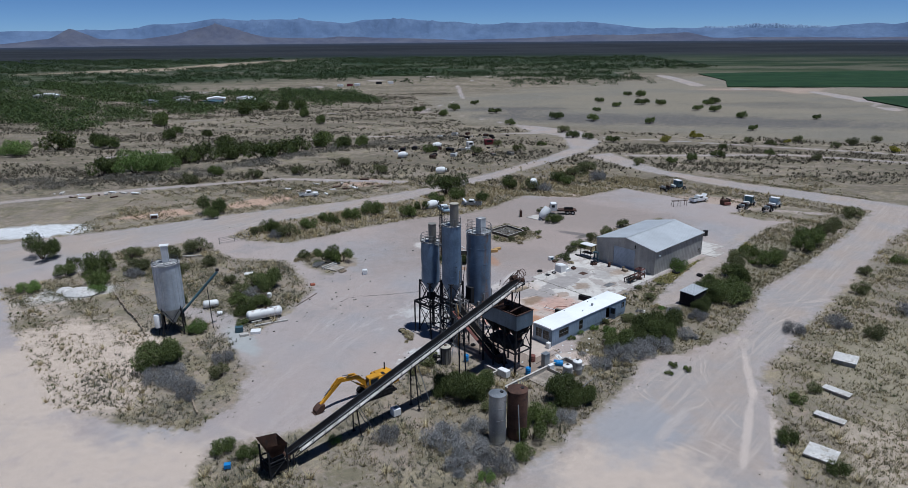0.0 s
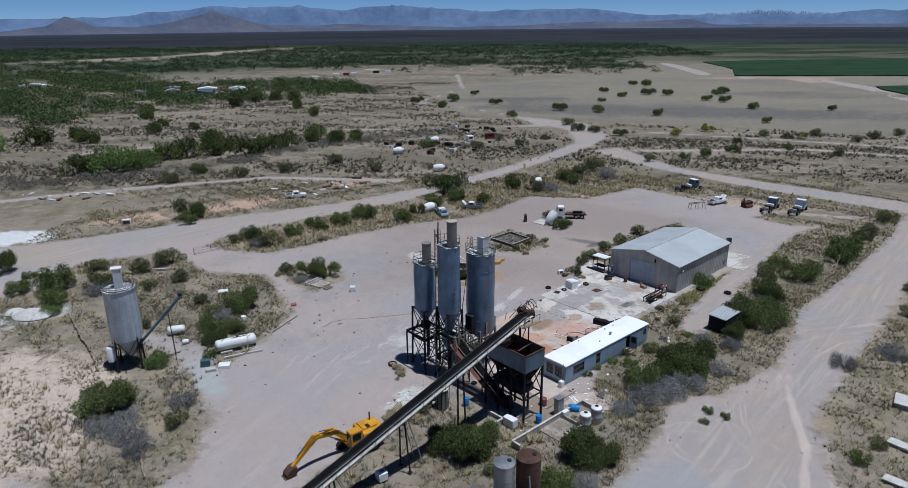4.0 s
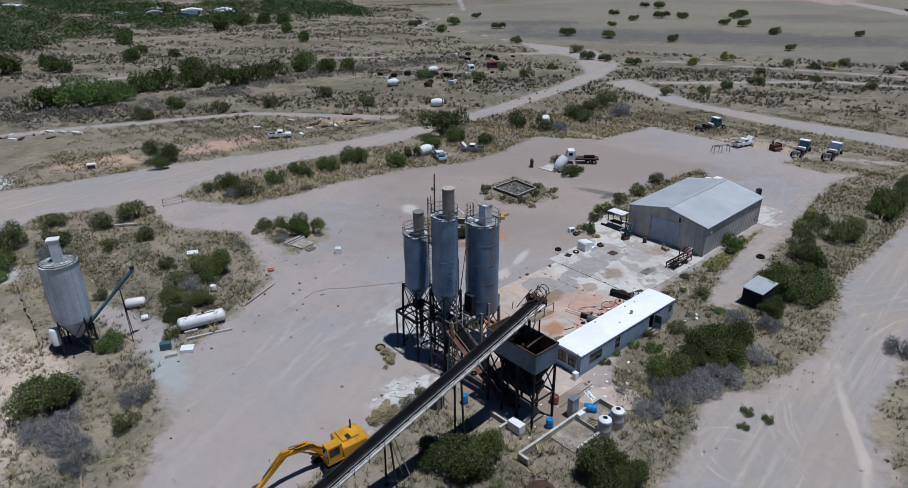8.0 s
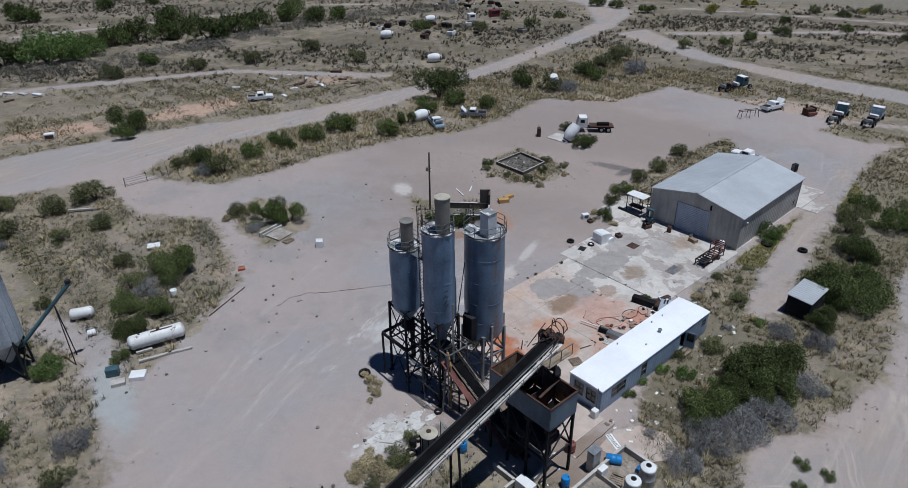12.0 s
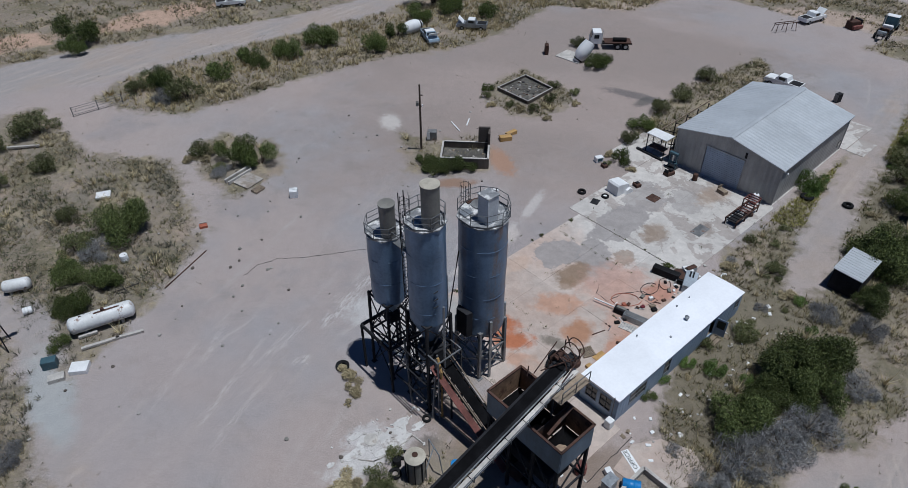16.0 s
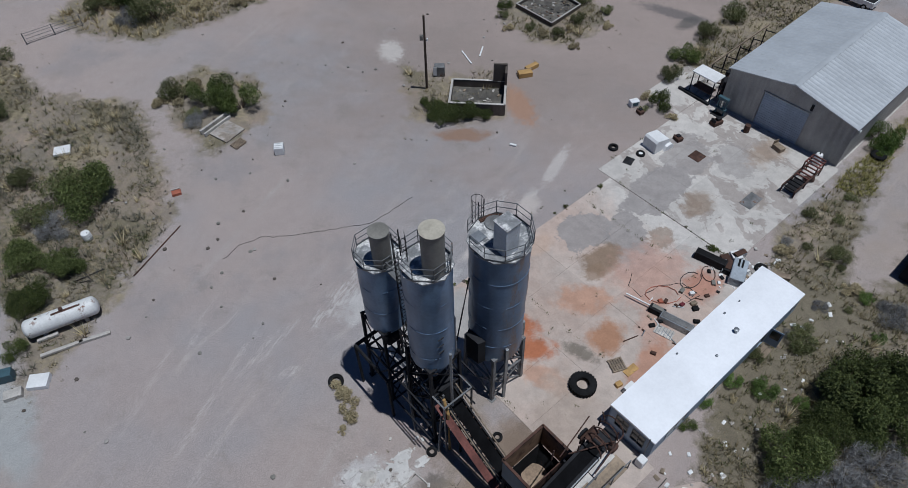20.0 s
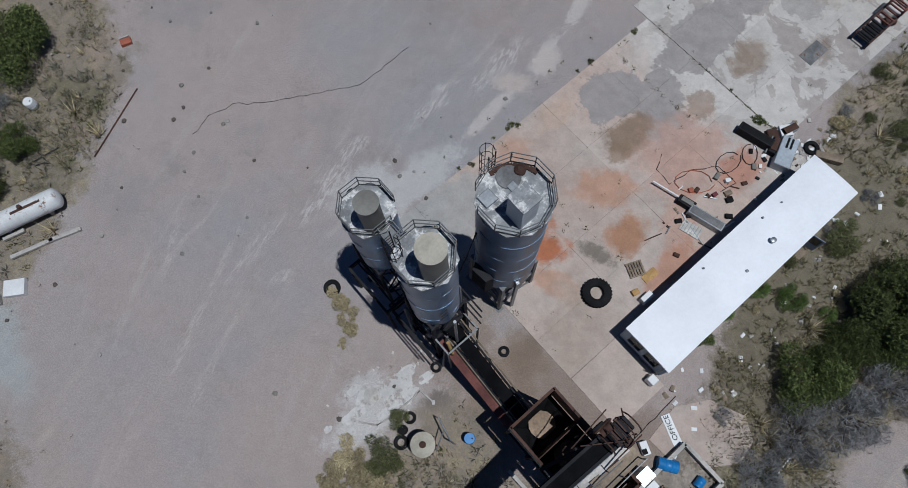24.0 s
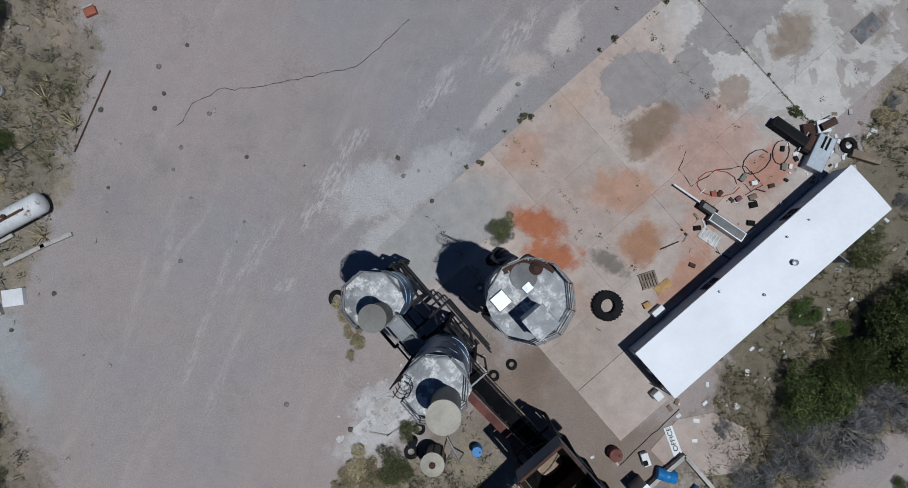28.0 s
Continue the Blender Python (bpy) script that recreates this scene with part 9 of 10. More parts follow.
def truck(x, y, turn, mat, label, hood=True, bed=True, flat=False):
    z = float(height_at(np.array([x]), np.array([y]))[0])
    t = thing("truck", x, y, z, turn, label, "truck", "abandoned trucks")
    for s in (-0.42, 0.42):
        part("frame_rail", box(bmesh.new(), (-1.2, s, 0.85), (7.6, 0.12, 0.28)), DARK_STEEL, t)
    cab = part("cab", side_prism(bmesh.new(), [(0.2, 1.0), (2.0, 1.0), (2.0, 1.75), (1.65, 2.75), (0.3, 2.8), (0.2, 2.6)], -1.1, 1.1), mat, t, "truck cab with dark windows")
    part("cab_roof", box(bmesh.new(), (0.95, 0, 2.82), (1.45, 2.15, 0.08), bevel=0.03), WHITE, cab)
    part("windscreen", box(bmesh.new(), (1.86, 0, 2.2), (0.05, 1.9, 0.75), pose(0, 0, 0, 0, -19, 0)), GLASS, cab)
    for y_ in (-1.11, 1.11):
        part("side_window", box(bmesh.new(), (1.05, y_, 2.2), (0.8, 0.03, 0.6)), GLASS, cab)
    if hood:
        part("bonnet", side_prism(bmesh.new(), [(2.0, 0.95), (3.5, 0.95), (3.5, 1.5), (3.3, 1.65), (2.0, 1.8)], -0.75, 0.75), WHITE, t)
        part("radiator", box(bmesh.new(), (3.52, 0, 1.2), (0.06, 1.2, 0.7)), DARK_STEEL, t)
        part("bumper", box(bmesh.new(), (3.75, 0, 0.7), (0.2, 2.2, 0.3), bevel=0.04), STEEL_GREY, t)
    for x_, y_ in ((2.7, -1.0), (2.7, 1.0), (-2.6, -0.95), (-2.6, 0.95), (-3.9, -0.95), (-3.9, 0.95)):
        wheel(t, x_, y_, 0.52, 0.36)
    if bed:
        for k in range(3):
            part("pedestal", box(bmesh.new(), (-0.6 - 1.8 * k, 0, 1.2), (0.5, 1.4, 0.7), bevel=0.05), (WHITE, RUST, STEEL_GREY)[k], t)
        part("water_tank", rod(bmesh.new(), (-0.5, -0.8, 1.3), (-0.5, 0.8, 1.3), 0.32, n=14), WHITE, t)
        part("chute", box(bmesh.new(), (-5.0, 0, 1.3), (1.4, 0.5, 0.12), pose(0, 0, 0, 0, 25, 0)), STEEL_GREY, t)
    if flat:
        part("flat_bed", box(bmesh.new(), (-2.6, 0, 1.15), (4.4, 2.2, 0.15)), RUST, t)
        part("barrel_rack", rod(bmesh.new(), (-4.0, 0.3, 1.5), (-1.8, 0.3, 1.5), 0.35, n=14), RUBBER, t)
    part("exhaust_stack", rod(bmesh.new(), (0.1, 0.85, 1.0), (0.1, 0.85, 3.2), 0.07, n=8), CHROME, t)
    return t


truck(73.4, 73.0, 50, TEAL, "dark teal mixer truck chassis with a white cab roof")
truck(79.2, 71.0, 48, PALE_BLUE, "stripped mixer truck with white roof and bonnet")
truck(22.6, 66.0, 178, WHITE, "white flatbed truck with dark barrels in the yard", False, False, True)
truck(60.4, 93.2, 25, TEAL, "dark blue truck box parked by the road", False, True)


def pickup(x, y, turn, mat, label, bonnet_open=False):
    z = float(height_at(np.array([x]), np.array([y]))[0])
    p = thing("pickup", x, y, z, turn, label, "pickup", "old pickups")
    body = part("body", side_prism(bmesh.new(), [(-2.7, 0.5), (2.6, 0.5), (2.7, 0.75), (2.6, 1.05), (1.2, 1.15), (-2.7, 1.15)], -0.95, 0.95), mat, p)
    part("cabin", side_prism(bmesh.new(), [(-0.8, 1.13), (1.2, 1.13), (0.7, 1.75), (-0.6, 1.78)], -0.85, 0.85), mat, p)
    part("cabin_roof", box(bmesh.new(), (0.05, 0, 1.79), (1.2, 1.6, 0.05), bevel=0.02), WHITE, p)
    part("windscreen", box(bmesh.new(), (0.97, 0, 1.45), (0.03, 1.5, 0.55), pose(0, 0, 0, 0, -40, 0)), GLASS, p)
    for y_ in (-0.87, 0.87):
        part("side_window", box(bmesh.new(), (0.1, y_, 1.47), (1.0, 0.03, 0.4)), GLASS, p)
    part("load_bed", box(bmesh.new(), (-1.8, 0, 1.1), (1.6, 1.6, 0.12)), DARK_STEEL, p)
    part("bonnet", box(bmesh.new(), (1.95, 0, 1.6 if bonnet_open else 1.14), (1.3, 1.6, 0.06), pose(0, 0, 0, 0, -45 if bonnet_open else 3, 0)), WHITE, body)
    for x_ in (-1.7, 1.7):
        for y_ in (-0.85, 0.85):
            wheel(p, x_, y_, 0.36, 0.24)
    part("bumper", box(bmesh.new(), (2.75, 0, 0.6), (0.12, 1.8, 0.2)), STEEL_GREY, p)


pickup(-6.4, 69.4, -70, PALE_BLUE, "pale blue old pickup parked in tall grass", True)
pickup(0.9, 74.4, 172, STEEL_GREY, "grey pickup with its bonnet raised in dry grass", True)
pickup(62.4, 78.2, 30, WHITE, "white old pickup with its engine laid open in the scrap row", True)
pickup(-45.8, 86.0, 15, WHITE, "white old pickup wreck beside the dirt road")
pickup(47.6, 51.2, 133, WHITE, "white pickup parked behind the hall")
cabinet("rusty_tractor", 68.4, 75.0, 20, (2.2, 1.4, 1.4), RUST, "rusty brown engine wreck in the scrap row", "wreck", (("flywheel", (0.9, 0, 1.0), (0.3, 1.6, 1.2), DARK_STEEL), ("seat_post", (-0.7, 0.2, 1.8), (0.3, 0.3, 0.9), RUST), ("axle", (0, -1.0, 0.5), (2.0, 0.5, 0.6), RED_RUST)))
rackf = thing("steel_trestle", 55.8, 73.5, 0, 15, "rusty thin steel trestle in dry grass", "trestle")
for x in (-2.0, 0, 2.0):
    for y in (-0.6, 0.6):
        part("leg", beam(bmesh.new(), (x, y, 0), (x * 0.9, y * 0.6, 1.5), 0.08), RUST, rackf)
for y in (-0.35, 0.35):
    part("bar", beam(bmesh.new(), (-2.2, y, 1.5), (2.2, y, 1.5), 0.1), RUST, rackf)
cabinet("white_fridge", -79.6, 62.2, 20, (1.8, 1.1, 1.1), WHITE, "white wrecked appliance on red soil", "wreck", (("dark_door", (0, -0.56, 0.5), (1.5, 0.03, 0.7), RUST),))
cabinet("red_truck_box", 8.3, 178, 15, (3.6, 2.2, 2.2), MAROON, "maroon truck cab among scrap", "wreck", (("window", (0, -1.11, 1.5), (2.4, 0.03, 0.8), GLASS),))
cabinet("white_van_cab", 0.5, 172.0, 25, (2.4, 2.0, 2.2), WHITE, "white truck cab among scrap", "wreck", (("window", (0, -1.01, 1.4), (1.6, 0.03, 0.7), GLASS),))
# scrap on the far mound
scrap = random.Random(11)
for k in range(44):
    x, y = (scrap.gauss(-14, 9), scrap.gauss(150, 9)) if k < 26 else (scrap.gauss(0, 7), scrap.gauss(200, 4))
    z = float(height_at(np.array([x]), np.array([y]))[0])
    s = scrap.uniform(0.6, 1.9)
    c = cabinet("scrap_piece", x, y, scrap.uniform(0, 180), (s * 1.5, s, s * 0.7), (DARK_STEEL, RUST, RUBBER, WHITE, CAP_GREY)[k % 5], "old machine scrap on the far mound", "scrap", (("bent_plate", (0.2, 0.1, s * 0.75), (s, s * 0.7, 0.1), (RUST, DARK_STEEL)[k % 2]),))
    c.location.z = z - 0.05
    tagged(c, group="far scrap heap")
for k in range(36):
    x, y = (scrap.gauss(-108, 8), scrap.gauss(88, 3)) if k < 16 else (scrap.gauss(-38, 10), scrap.gauss(98, 5))
    z = float(height_at(np.array([x]), np.array([y]))[0])
    s = scrap.uniform(0.4, 1.3)
    c = cabinet("debris_piece", x, y, scrap.uniform(0, 180), (s * 2.2, s * 0.8, s * 0.35), (PAD, WOOD, WHITE, RUST)[k % 4], "broken board or block thrown into the scrub", "debris")
    c.location.z = z - 0.03
    tagged(c, group="dumped debris")

# lime heap and white litter near the west road
lp = thing("lime_heap", -70.0, 11.6, 0, 0, "low white heap of spilled lime", "heap")
part("mound", shift(lathe(bmesh.new(), [(2.4, -0.1), (1.9, 0.35), (1.0, 0.8), (0.3, 0.95), (0.02, 0.97)], 22), Matrix.Diagonal((1.3, 0.9, 1, 1))), LIME, lp)
part("side_mound", shift(lathe(bmesh.new(), [(1.5, -0.1), (1.0, 0.3), (0.02, 0.5)], 18), pose(-3.6, 1.2, 0)), LIME, lp)

# litter: small pale scraps round the trailer and the tanks
lit = random.Random(21)
for k in range(150):
    if k >= 110:
        p = site(lit.uniform(19.5, 25), lit.uniform(-12.2, -8.5))
    elif k < 60:
        p = site(lit.uniform(1, 24), lit.uniform(-20, -16.2))
    elif k < 85:
        p = site(lit.uniform(19, 24), lit.uniform(-13, -9))
    else:
        p = Vector((lit.uniform(6, 15), lit.uniform(-22, -14), 0))
    s = lit.uniform(0.08, 0.28)
    z = float(height_at(np.array([p.x]), np.array([p.y]))[0])
    q = thing("litter", p.x, p.y, z, lit.uniform(0, 180), "small pale scrap of litter on the soil", "litter", "scattered litter")
    part("scrap", box(bmesh.new(), (0, 0, s * 0.15), (s * 1.6, s, s * 0.4), pose(0, 0, 0, lit.uniform(-20, 20), lit.uniform(-20, 20), 0)), (WHITE, PAD, WOOD, WHITE, BLOCK)[k % 5], q)
# stones and clods on the yard
for k in range(90):
    x, y = (lit.uniform(-36, 4), lit.uniform(-22, 48)) if k < 70 else (lit.gauss(-24, 4), lit.gauss(14, 9))
    s = lit.uniform(0.08, 0.22)
    q = thing("stone", x, y, 0, lit.uniform(0, 180), "small dark stone on the gravel", "stone", "loose stones")
    bm = bmesh.new()
    bmesh.ops.create_icosphere(bm, subdivisions=1, radius=s)
    for v in bm.verts:
        v.co *= 1 + lit.uniform(-0.25, 0.2)
        v.co.z = v.co.z * 0.6 + s * 0.3
    part("rock", bm, (BLOCK, CAP_GREY, DARK_BLOCK)[k % 3], q)


# ---- far houses ----
def house(x, y, turn, w, d, h, mat, roof, label):
    z = float(height_at(np.array([x]), np.array([y]))[0])
    b = thing("house", x, y, z - 0.1, turn, label, "house", "far village")
    part("wall", box(bmesh.new(), (0, 0, h / 2), (w, d, h)), mat, b)
    part("roof", side_prism(bmesh.new(), [(-w / 2 - 0.4, h), (0, h + 1.0), (w / 2 + 0.4, h), (w / 2 + 0.4, h - 0.12), (-w / 2 - 0.4, h - 0.12)], -d / 2 - 0.4, d / 2 + 0.4), roof, b)
    for k in range(3):
        part("window", box(bmesh.new(), (-w / 3 + w / 3 * k, -d / 2 - 0.02, h * 0.55), (1.2, 0.06, 1.0)), GLASS, b)
    part("door", box(bmesh.new(), (w / 2 + 0.02, 0, 1.0), (0.06, 0.9, 2.0)), WOOD, b)


for x, y, t, w, d, m, r in ((-320, 408, 10, 16, 8, WHITE, WHITE), (-177, 372, 20, 12, 7, WHITE, ROOF_WHITE), (-172, 348, -10, 14, 8, WALL_GREY, TEAL), (-158, 375, 5, 10, 7, WHITE, ROOF_WHITE), (-196, 360, 30, 9, 6, BLOCK, WALL_GREY), (-205, 380, 0, 10, 7, WALL_GREY, WALL_GREY), (-150, 360, 15, 8, 6, BLOCK, ROOF_WHITE), (-215, 352, -15, 9, 6, WHITE, STEEL_GREY)):
    house(x, y, t, w, d, 3.0, m, r, "small far house with a pale roof among trees")
for k, (x, y) in enumerate(((-112, 492), (-104, 494), (-98, 497), (-80, 505), (-70, 508))):
    z = float(height_at(np.array([x]), np.array([y]))[0])
    c = cabinet("far_vehicle", x, y, 12, (5.0, 2.2, 2.2), (WHITE, MAROON, WHITE, DARK_STEEL, WHITE)[k], "far parked vehicle beside a pale road", "vehicle")
    c.location.z = z - 0.1
    tagged(c, group="far parked vehicles")


# ---- broken pale floor by the mixing tank ----
bp = thing("broken_pad", -6.2, -12.2, 0, 38, "broken white concrete pad with loose lumps beside the silos", "slab", kind="structure")
lump = random.Random(21)
for cx, cy, rr, flat in ((-1.9, 0.3, 1.0, 0.5), (-0.3, 0.7, 1.15, 0.6), (1.3, -0.3, 1.4, 0.7), (2.4, 0.6, 0.8, 0.5), (-2.9, -0.5, 0.6, 0.5), (0.0, -0.8, 0.9, 0.4), (-1.1, 1.7, 0.5, 0.6), (3.3, -0.5, 0.7, 0.5), (-3.9, 0.6, 0.35, 0.6)):
    edge = [(cx + rr * q * math.cos(w), cy + rr * q * flat * math.sin(w)) for w, q in ((6.283 * i / 13, lump.uniform(0.7, 1.15)) for i in range(13))]
    part("slab_fragment", prism(bmesh.new(), edge, -0.08, lump.uniform(0.03, 0.06)), LIME, bp)
part("round_cover", lathe(bmesh.new(), [(0.55, 0.05), (0.55, 0.08), (0.45, 0.095), (0.02, 0.095)], 22), PAD, bp, "pale round cover").location = (-0.3, 0.7, 0)
for k in range(70):
    x, y, s = lump.gauss(0.0, 2.4), lump.gauss(0.4, 1.1), lump.uniform(0.05, 0.2)
    part("lump", box(bmesh.new(), (x, y, s * 0.25), (s * 1.5, s, s * 0.6), pose(0, 0, 0, lump.uniform(-15, 15), lump.uniform(-15, 15), lump.uniform(0, 180)), bevel=s * 0.12), LIME if k % 3 else PAD, bp)

# ---- by the hall: a white tank at its corner, a rail frame and more scrap along the wall ----
wt = thing("gas_tank", 33.3, 20.6, 0, 43, "small white standing tank at the hall's corner", "tank")
part("body", lathe(bmesh.new(), [(0.02, 0.12), (0.3, 0.14), (0.36, 0.3), (0.36, 1.15), (0.3, 1.32), (0.02, 1.38)], 24), WHITE, wt)
part("foot_ring", lathe(bmesh.new(), [(0.26, 0.0), (0.28, 0.0), (0.28, 0.16), (0.26, 0.16)], 20, False), DARK_STEEL, wt)
part("valve", rod(bmesh.new(), (0, 0, 1.36), (0, 0, 1.5), 0.07, n=10), DARK_STEEL, wt)
rf = on_site("rail_frame", 41.5, 7.3, 0, 0, "rusty steel rail on dark posts along the hall's side", "frame")
part("rail", beam(bmesh.new(), (-1.5, 0, 2.5), (11.5, 0.2, 2.6), 0.1, 0.16), WOOD, rf)
for k in range(5):
    part("post", beam(bmesh.new(), (0.3 + 2.6 * k, 0.02, 0), (0.3 + 2.6 * k, 0.02, 2.44), 0.1), DARK_STEEL, rf)
    part("brace", beam(bmesh.new(), (0.3 + 2.6 * k, 0.02, 2.2), (0.6 + 2.6 * k, -1.7, 2.3), 0.08), DARK_STEEL, rf)
for k in range(16):
    p = site(43.5 + 0.78 * k, 5.4 + 1.4 * lump.random())
    if k % 3 == 0:
        drum(p.x, p.y, False, 0, (RUST, DARK_STEEL, CAP_GREY)[k // 3 % 3], "old dark steel drum among scrap beside the hall", 0.3, 0.88)
    else:
        s = lump.uniform(0.4, 0.8)
        cabinet("machine_scrap", p.x, p.y, lump.uniform(0, 180), (s * 1.4, s, s * lump.uniform(0.7, 1.5)), (RUST, DARK_STEEL, WOOD, RUBBER)[k % 4], "old machine part thrown down beside the hall", "scrap", (("shaft", (0.0, s * 0.5, s * 0.8), (0.1, s * 1.6, 0.1), RUST), ("plate", (0.2 * s, 0, s * 1.0), (s, s * 0.5, 0.06), DARK_STEEL)))

# ---- clutter on the slab beside the trailer ----
bits = random.Random(31)
for k in range(46):
    p = site(bits.uniform(9, 22.5), bits.gauss(-9.6, 1.3))
    s = bits.uniform(0.08, 0.36)
    q = thing("debris", p.x, p.y, 0.05, bits.uniform(0, 180), "small broken machine part or board on the slab", "debris", "debris beside the trailer")
    if k % 4 == 0:
        part("pipe_piece", rod(bmesh.new(), (-s * 2.5, 0, 0.05), (s * 2.5, 0, 0.05), 0.045, n=7), (RUST, STEEL_GREY, WHITE)[k % 3], q)
    else:
        part("chunk", box(bmesh.new(), (0, 0, s * 0.3), (s * 1.5, s, s * 0.6), pose(0, 0, 0, bits.uniform(-12, 12), 0, 0), bevel=s * 0.08), (DARK_STEEL, RUST, WHITE, WOOD, RUBBER, CAP_GREY)[k % 6], q)
for k, (u, v, r) in enumerate(((14.5, -7.6, 1.3), (17.5, -8.2, 1.0), (19.2, -8.8, 0.8))):
    p = site(u, v)
    q = thing("hose", p.x, p.y, 0.05, 40 * k, "loose loop of old hose on the slab", "hose", "loose hoses")
    part("hose_line", wire(bmesh.new(), [(r * (1 + 0.15 * i / 9) * math.cos(0.55 * i), r * 0.7 * math.sin(0.55 * i), 0.05) for i in range(12)], 0.03, 6), (RED_CLAY, CABLE, RUST)[k], q)
for u, v, t in ((20.8, -9.6, 20), (21.6, -10.4, 70), (22.6, -9.4, -15)):
    p = site(u, v)
    cabinet("machine_scrap", p.x, p.y, A + t, (1.3, 0.6, 0.6), (STEEL_GREY, WHITE, DARK_STEEL)[int(t) % 3], "old machine casing at the trailer's rear corner", "scrap", (("lid", (0.1, 0, 0.64), (1.1, 0.5, 0.06), RUST), ("pipe", (0, 0.4, 0.4), (1.5, 0.08, 0.08), STEEL_GREY)))


# ---- concrete slab: panels with open joints ----
def slab_material():
    n = Nodes("stained_concrete")
    fine, mid = n.noise(11, 6, 0.7), n.noise(0.9, 6, 0.65)
    c = n.mix(n.ramp(n.noise(0.12, 5, 0.6), 0.4, 0.6), (0.49, 0.385, 0.325), (0.51, 0.43, 0.375))
    u = n.tree.nodes.new("ShaderNodeVectorMath")
    u.operation = "DOT_PRODUCT"
    n.tree.links.new(n.geo.outputs["Position"], u.inputs[0])
    u.inputs[1].default_value = (CA, SA, 0)
    along = n.math("ADD", u.outputs["Value"], n.math("MULTIPLY", n.math("SUBTRACT", n.noise(0.2, 5, 0.65), 0.5), 9.0))
    c = n.mix(n.ramp(along, 16, 21), c, (0.55, 0.515, 0.475))
    worn = n.ramp(n.noise(0.33, 7, 0.62, None, None, 0.7), 0.52, 0.535)
    c = n.mix(n.math("MULTIPLY", worn, n.ramp(along, 17, 25, 0.12, 0.8)), c, (0.37, 0.325, 0.295))
    info = n.tree.nodes.new("ShaderNodeObjectInfo")
    c = n.tint(c, info.outputs["Random"], 0.94, 1.05)
    pool, rust, clay, soot = (0.325, 0.298, 0.283), (0.42, 0.15, 0.07), (0.48, 0.28, 0.19), (0.16, 0.14, 0.11)
    for uu, vv, rx, ry, turn, col, k, edge in ((-2.6, 2.6, 4.2, 2.3, 0, (0.36, 0.355, 0.34), 0.9, 0.3), (1.2, 1.6, 2.6, 1.8, 0, (0.40, 0.375, 0.35), 0.6, 0.4),
                                               (15.0, 1.5, 2.1, 1.7, 0, pool, 0.9, 0.06), (17.8, -1.0, 1.8, 1.4, 30, pool, 0.9, 0.06), (16.1, -3.5, 1.7, 1.2, 0, pool, 0.7, 0.15), (23.8, 0.4, 3.6, 1.7, 0, pool, 0.9, 0.06), (30.0, 1.6, 2.6, 1.9, 20, pool, 0.75, 0.06), (33.0, -2.2, 2.0, 1.5, 50, pool, 0.6, 0.06),
                                               (13.6, -1.8, 1.8, 1.2, 0, (0.235, 0.165, 0.11), 0.85, 0.4), (12.2, -2.3, 0.9, 0.7, 0, (0.27, 0.19, 0.13), 0.7, 0.4), (25.4, -3.3, 1.6, 1.2, 0, (0.27, 0.20, 0.145), 0.75, 0.4), (19.5, -3.6, 1.2, 0.9, 20, (0.28, 0.205, 0.15), 0.7, 0.3),
                                               (15.6, -5.4, 3.2, 2.4, 0, (0.50, 0.31, 0.245), 0.7, 0.5), (17.9, -9.2, 1.9, 1.1, 0, (0.46, 0.22, 0.15), 0.8, 0.5), (11.5, -9.0, 2.2, 1.1, 40, (0.47, 0.27, 0.20), 0.6, 0.5), (8.7, -11.0, 2.4, 0.9, 0, (0.44, 0.22, 0.14), 0.75, 0.5),
                                               (3.4, -1.6, 1.7, 0.9, -60, rust, 0.95, 0.5), (2.6, -3.9, 1.7, 1.0, -50, rust, 0.95, 0.5), (1.6, -6.6, 2.0, 0.9, -70, clay, 0.75, 0.5), (6.0, 2.9, 1.6, 1.1, 10, clay, 0.65, 0.6), (10.6, 3.2, 1.5, 1.0, 0, (0.52, 0.37, 0.28), 0.6, 0.6), (9.2, -3.6, 1.9, 1.2, -40, clay, 0.85, 0.5), (7.9, -7.3, 1.5, 1.1, 0, (0.39, 0.195, 0.105), 0.85, 0.5),
                                               (0.2, -9.8, 3.4, 1.8, 43, (0.41, 0.335, 0.28), 0.75, 0.5), (0.0, -14.0, 2.4, 1.8, 0, (0.46, 0.385, 0.33), 0.6, 0.5), (5.3, -6.8, 0.5, 1.3, 20, soot, 0.75, 0.5), (30.0, -6.6, 1.2, 0.8, 43, (0.2, 0.15, 0.12), 0.6, 0.5), (36.8, -3.6, 2.6, 1.2, 0, (0.31, 0.23, 0.17), 0.7, 0.5)):
        p = site(uu, vv)
        c = n.mix(n.math("MULTIPLY", n.spot(p.x, p.y, 1.3 * rx, 1.3 * ry, turn + A, edge), k), c, col)
    c = n.tint(n.tint(c, mid, 0.86, 1.08), fine, 0.9, 1.08)
    return n.done(c, 0.9, bump=fine, strength=0.3, depth=0.02, spec=0.15)


SLAB = slab_material()


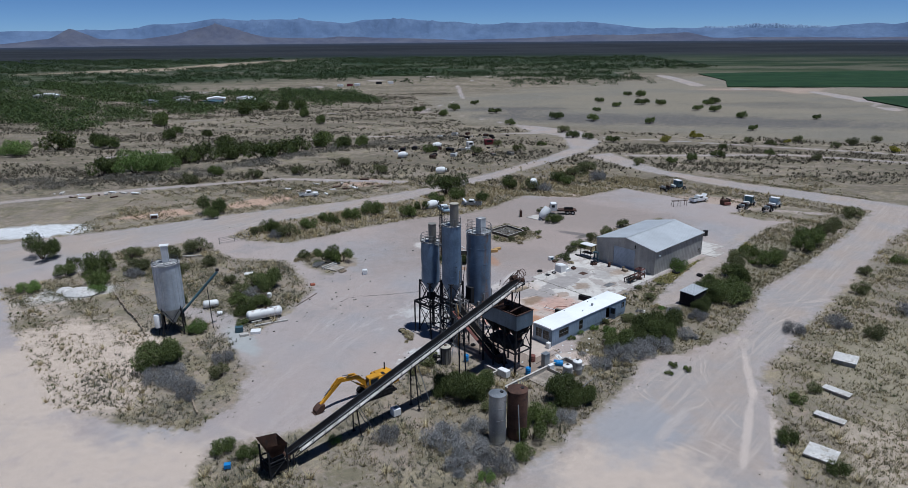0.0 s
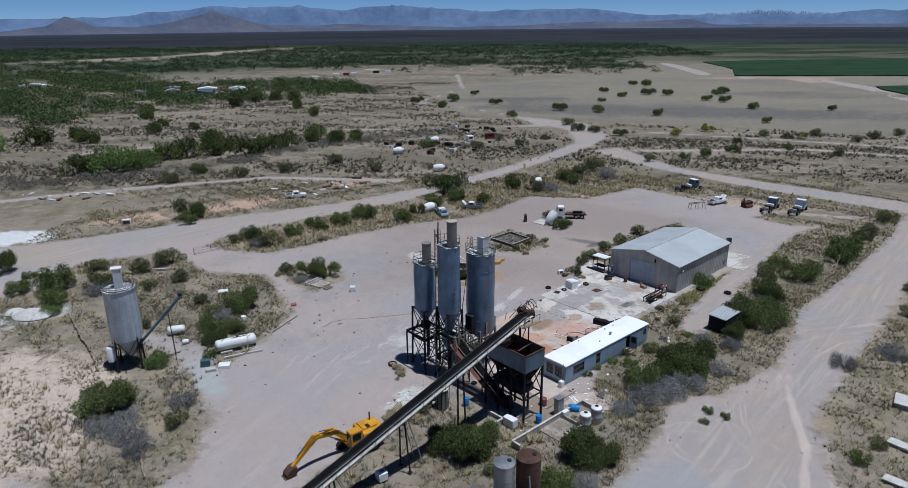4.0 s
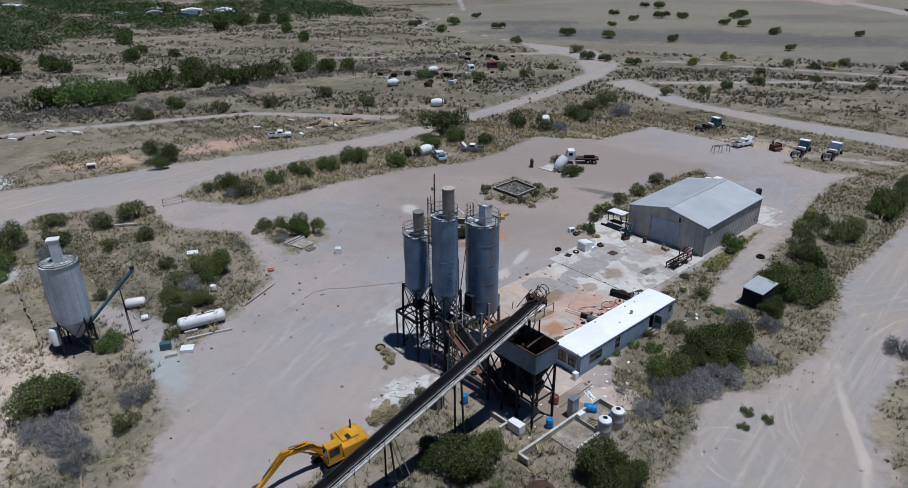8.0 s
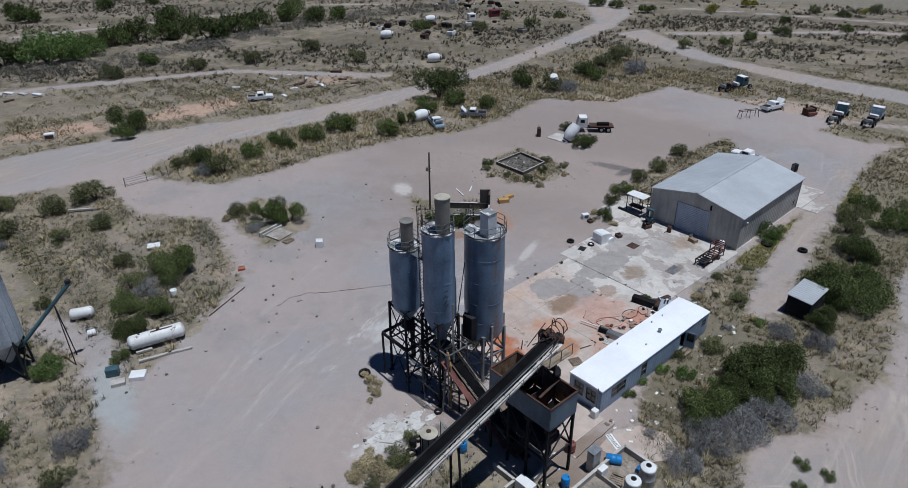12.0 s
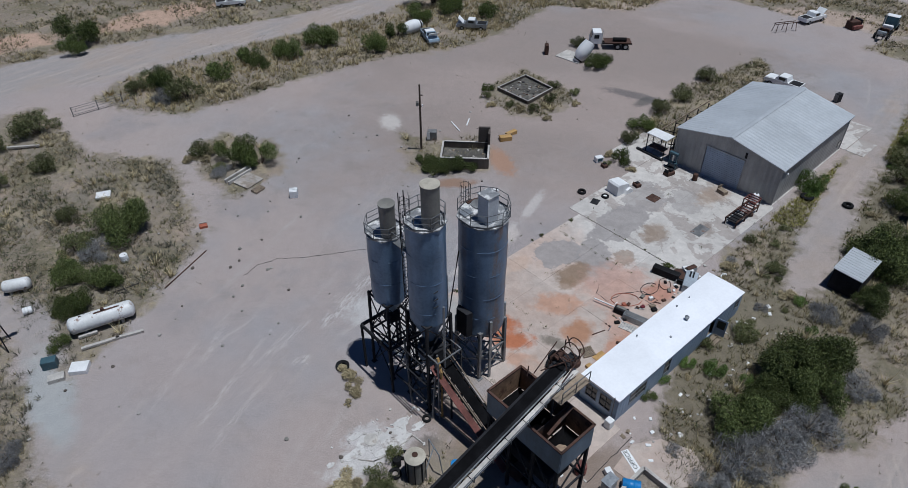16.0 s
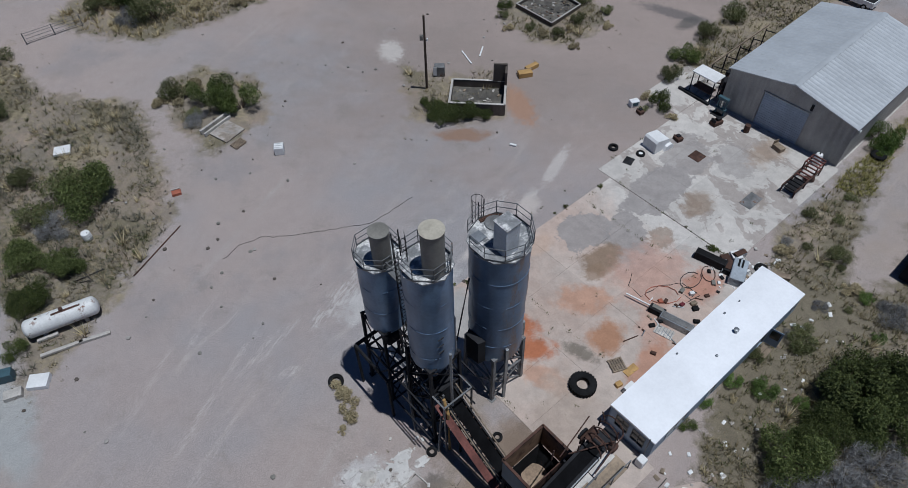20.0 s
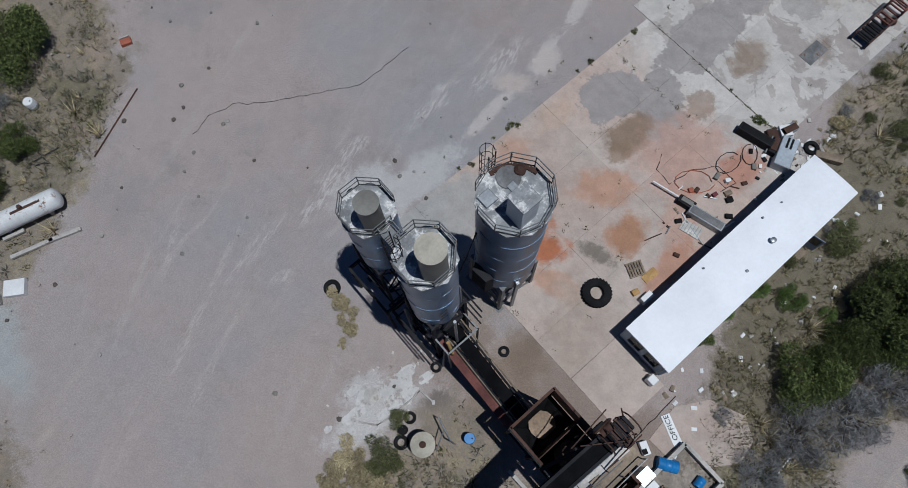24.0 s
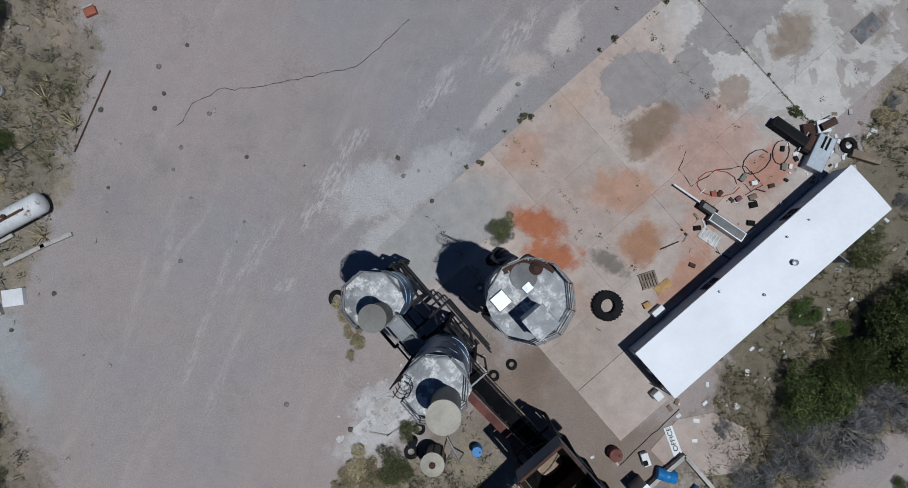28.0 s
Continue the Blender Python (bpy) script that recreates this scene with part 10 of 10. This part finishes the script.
def panels(name, label, cells):
    base = on_site(name, 0, 0, 0, 0, label, "slab", kind="structure")
    made = {}
    for u0, u1, v0, v1 in cells:
        key = (round(u1 - u0, 2), round(v1 - v0, 2))
        if key not in made:
            bm = box(bmesh.new(), (0, 0, 0), (key[0] - 0.007, key[1] - 0.007, 0.3), bevel=0.004)
            made[key] = bpy.data.meshes.new("panel")
            bm.to_mesh(made[key])
            bm.free()
        ob = piece("panel", made[key], SLAB, base)
        ob.matrix_basis = pose((u0 + u1) / 2, (v0 + v1) / 2, -0.10 + 0.008 * math.sin(u0 * 3.1 + v0 * 1.7), 0.12 * math.sin(u0 + v0), 0.12 * math.cos(u0 * 2 + v0), 0)


us = [-2.2, 4.2, 10.6, 16.4, 22.0]
vs = [-11.95, -8.6, -5.2, -0.45, 4.5]
cells = [(a, b, c, d) for a, b in zip(us, us[1:]) for c, d in zip(vs, vs[1:])]
cells += [(-6.2, -2.2, -0.45, 4.5), (-2.2, 2.2, -16.4, -12.0)]
cells += [(a, a + 4.35, c, d) for a in (22.1, 26.45, 30.8, 35.15) for c, d in ((-9.6, -5.6), (-5.6, -1.6), (-1.6, 2.2), (2.2, 6.05))]
cells += [(a, a + 4.2, 6.1, 10.8) for a in (34.7, 38.9)]
cells += [(58.1, 62.3, a, a + 4.2) for a in (-9.3, -5.1, -0.9)] + [(62.3, 66.5, a, a + 4.2) for a in (-9.3, -5.1)] + [(58.1, 62.3, -11.6, -9.4)]
panels("concrete_yard", "pale cracked concrete yard slab with rust-red stains", cells)
yard = thing("sign_pad", 15.2, -14.0, 0, 20, "irregular pale concrete patch beside the trailer", "slab", kind="structure")
part("patch", prism(bmesh.new(), [(-3.4, 1.2), (-1.0, 2.6), (1.4, 2.3), (3.2, 0.6), (3.0, -1.0), (1.6, -2.0), (-0.6, -1.6), (-2.4, -0.9)], -0.1, 0.045), SLAB, yard)

# weeds in the joints
jx, jy = [], []
for k in range(260):
    u, v = rng.uniform(-2, 38), rng.choice([4.1, 0.0, -4.0, -8.0, 6.1, -9.7, 4.1, -12])
    if rng.random() < 0.5:
        u = rng.choice([22.05, 18.0, 6.0, -2.0]) + rng.normal() * 0.05
        v = rng.uniform(-9, 4)
    p = site(u, v + rng.normal() * 0.08)
    jx.append(p.x)
    jy.append(p.y)
tufts("joint_weeds", np.array(jx), np.array(jy), 0.22, 9, 0.14, 1.0, WEED, "small weeds growing in the slab's joints", rng, "weeds")
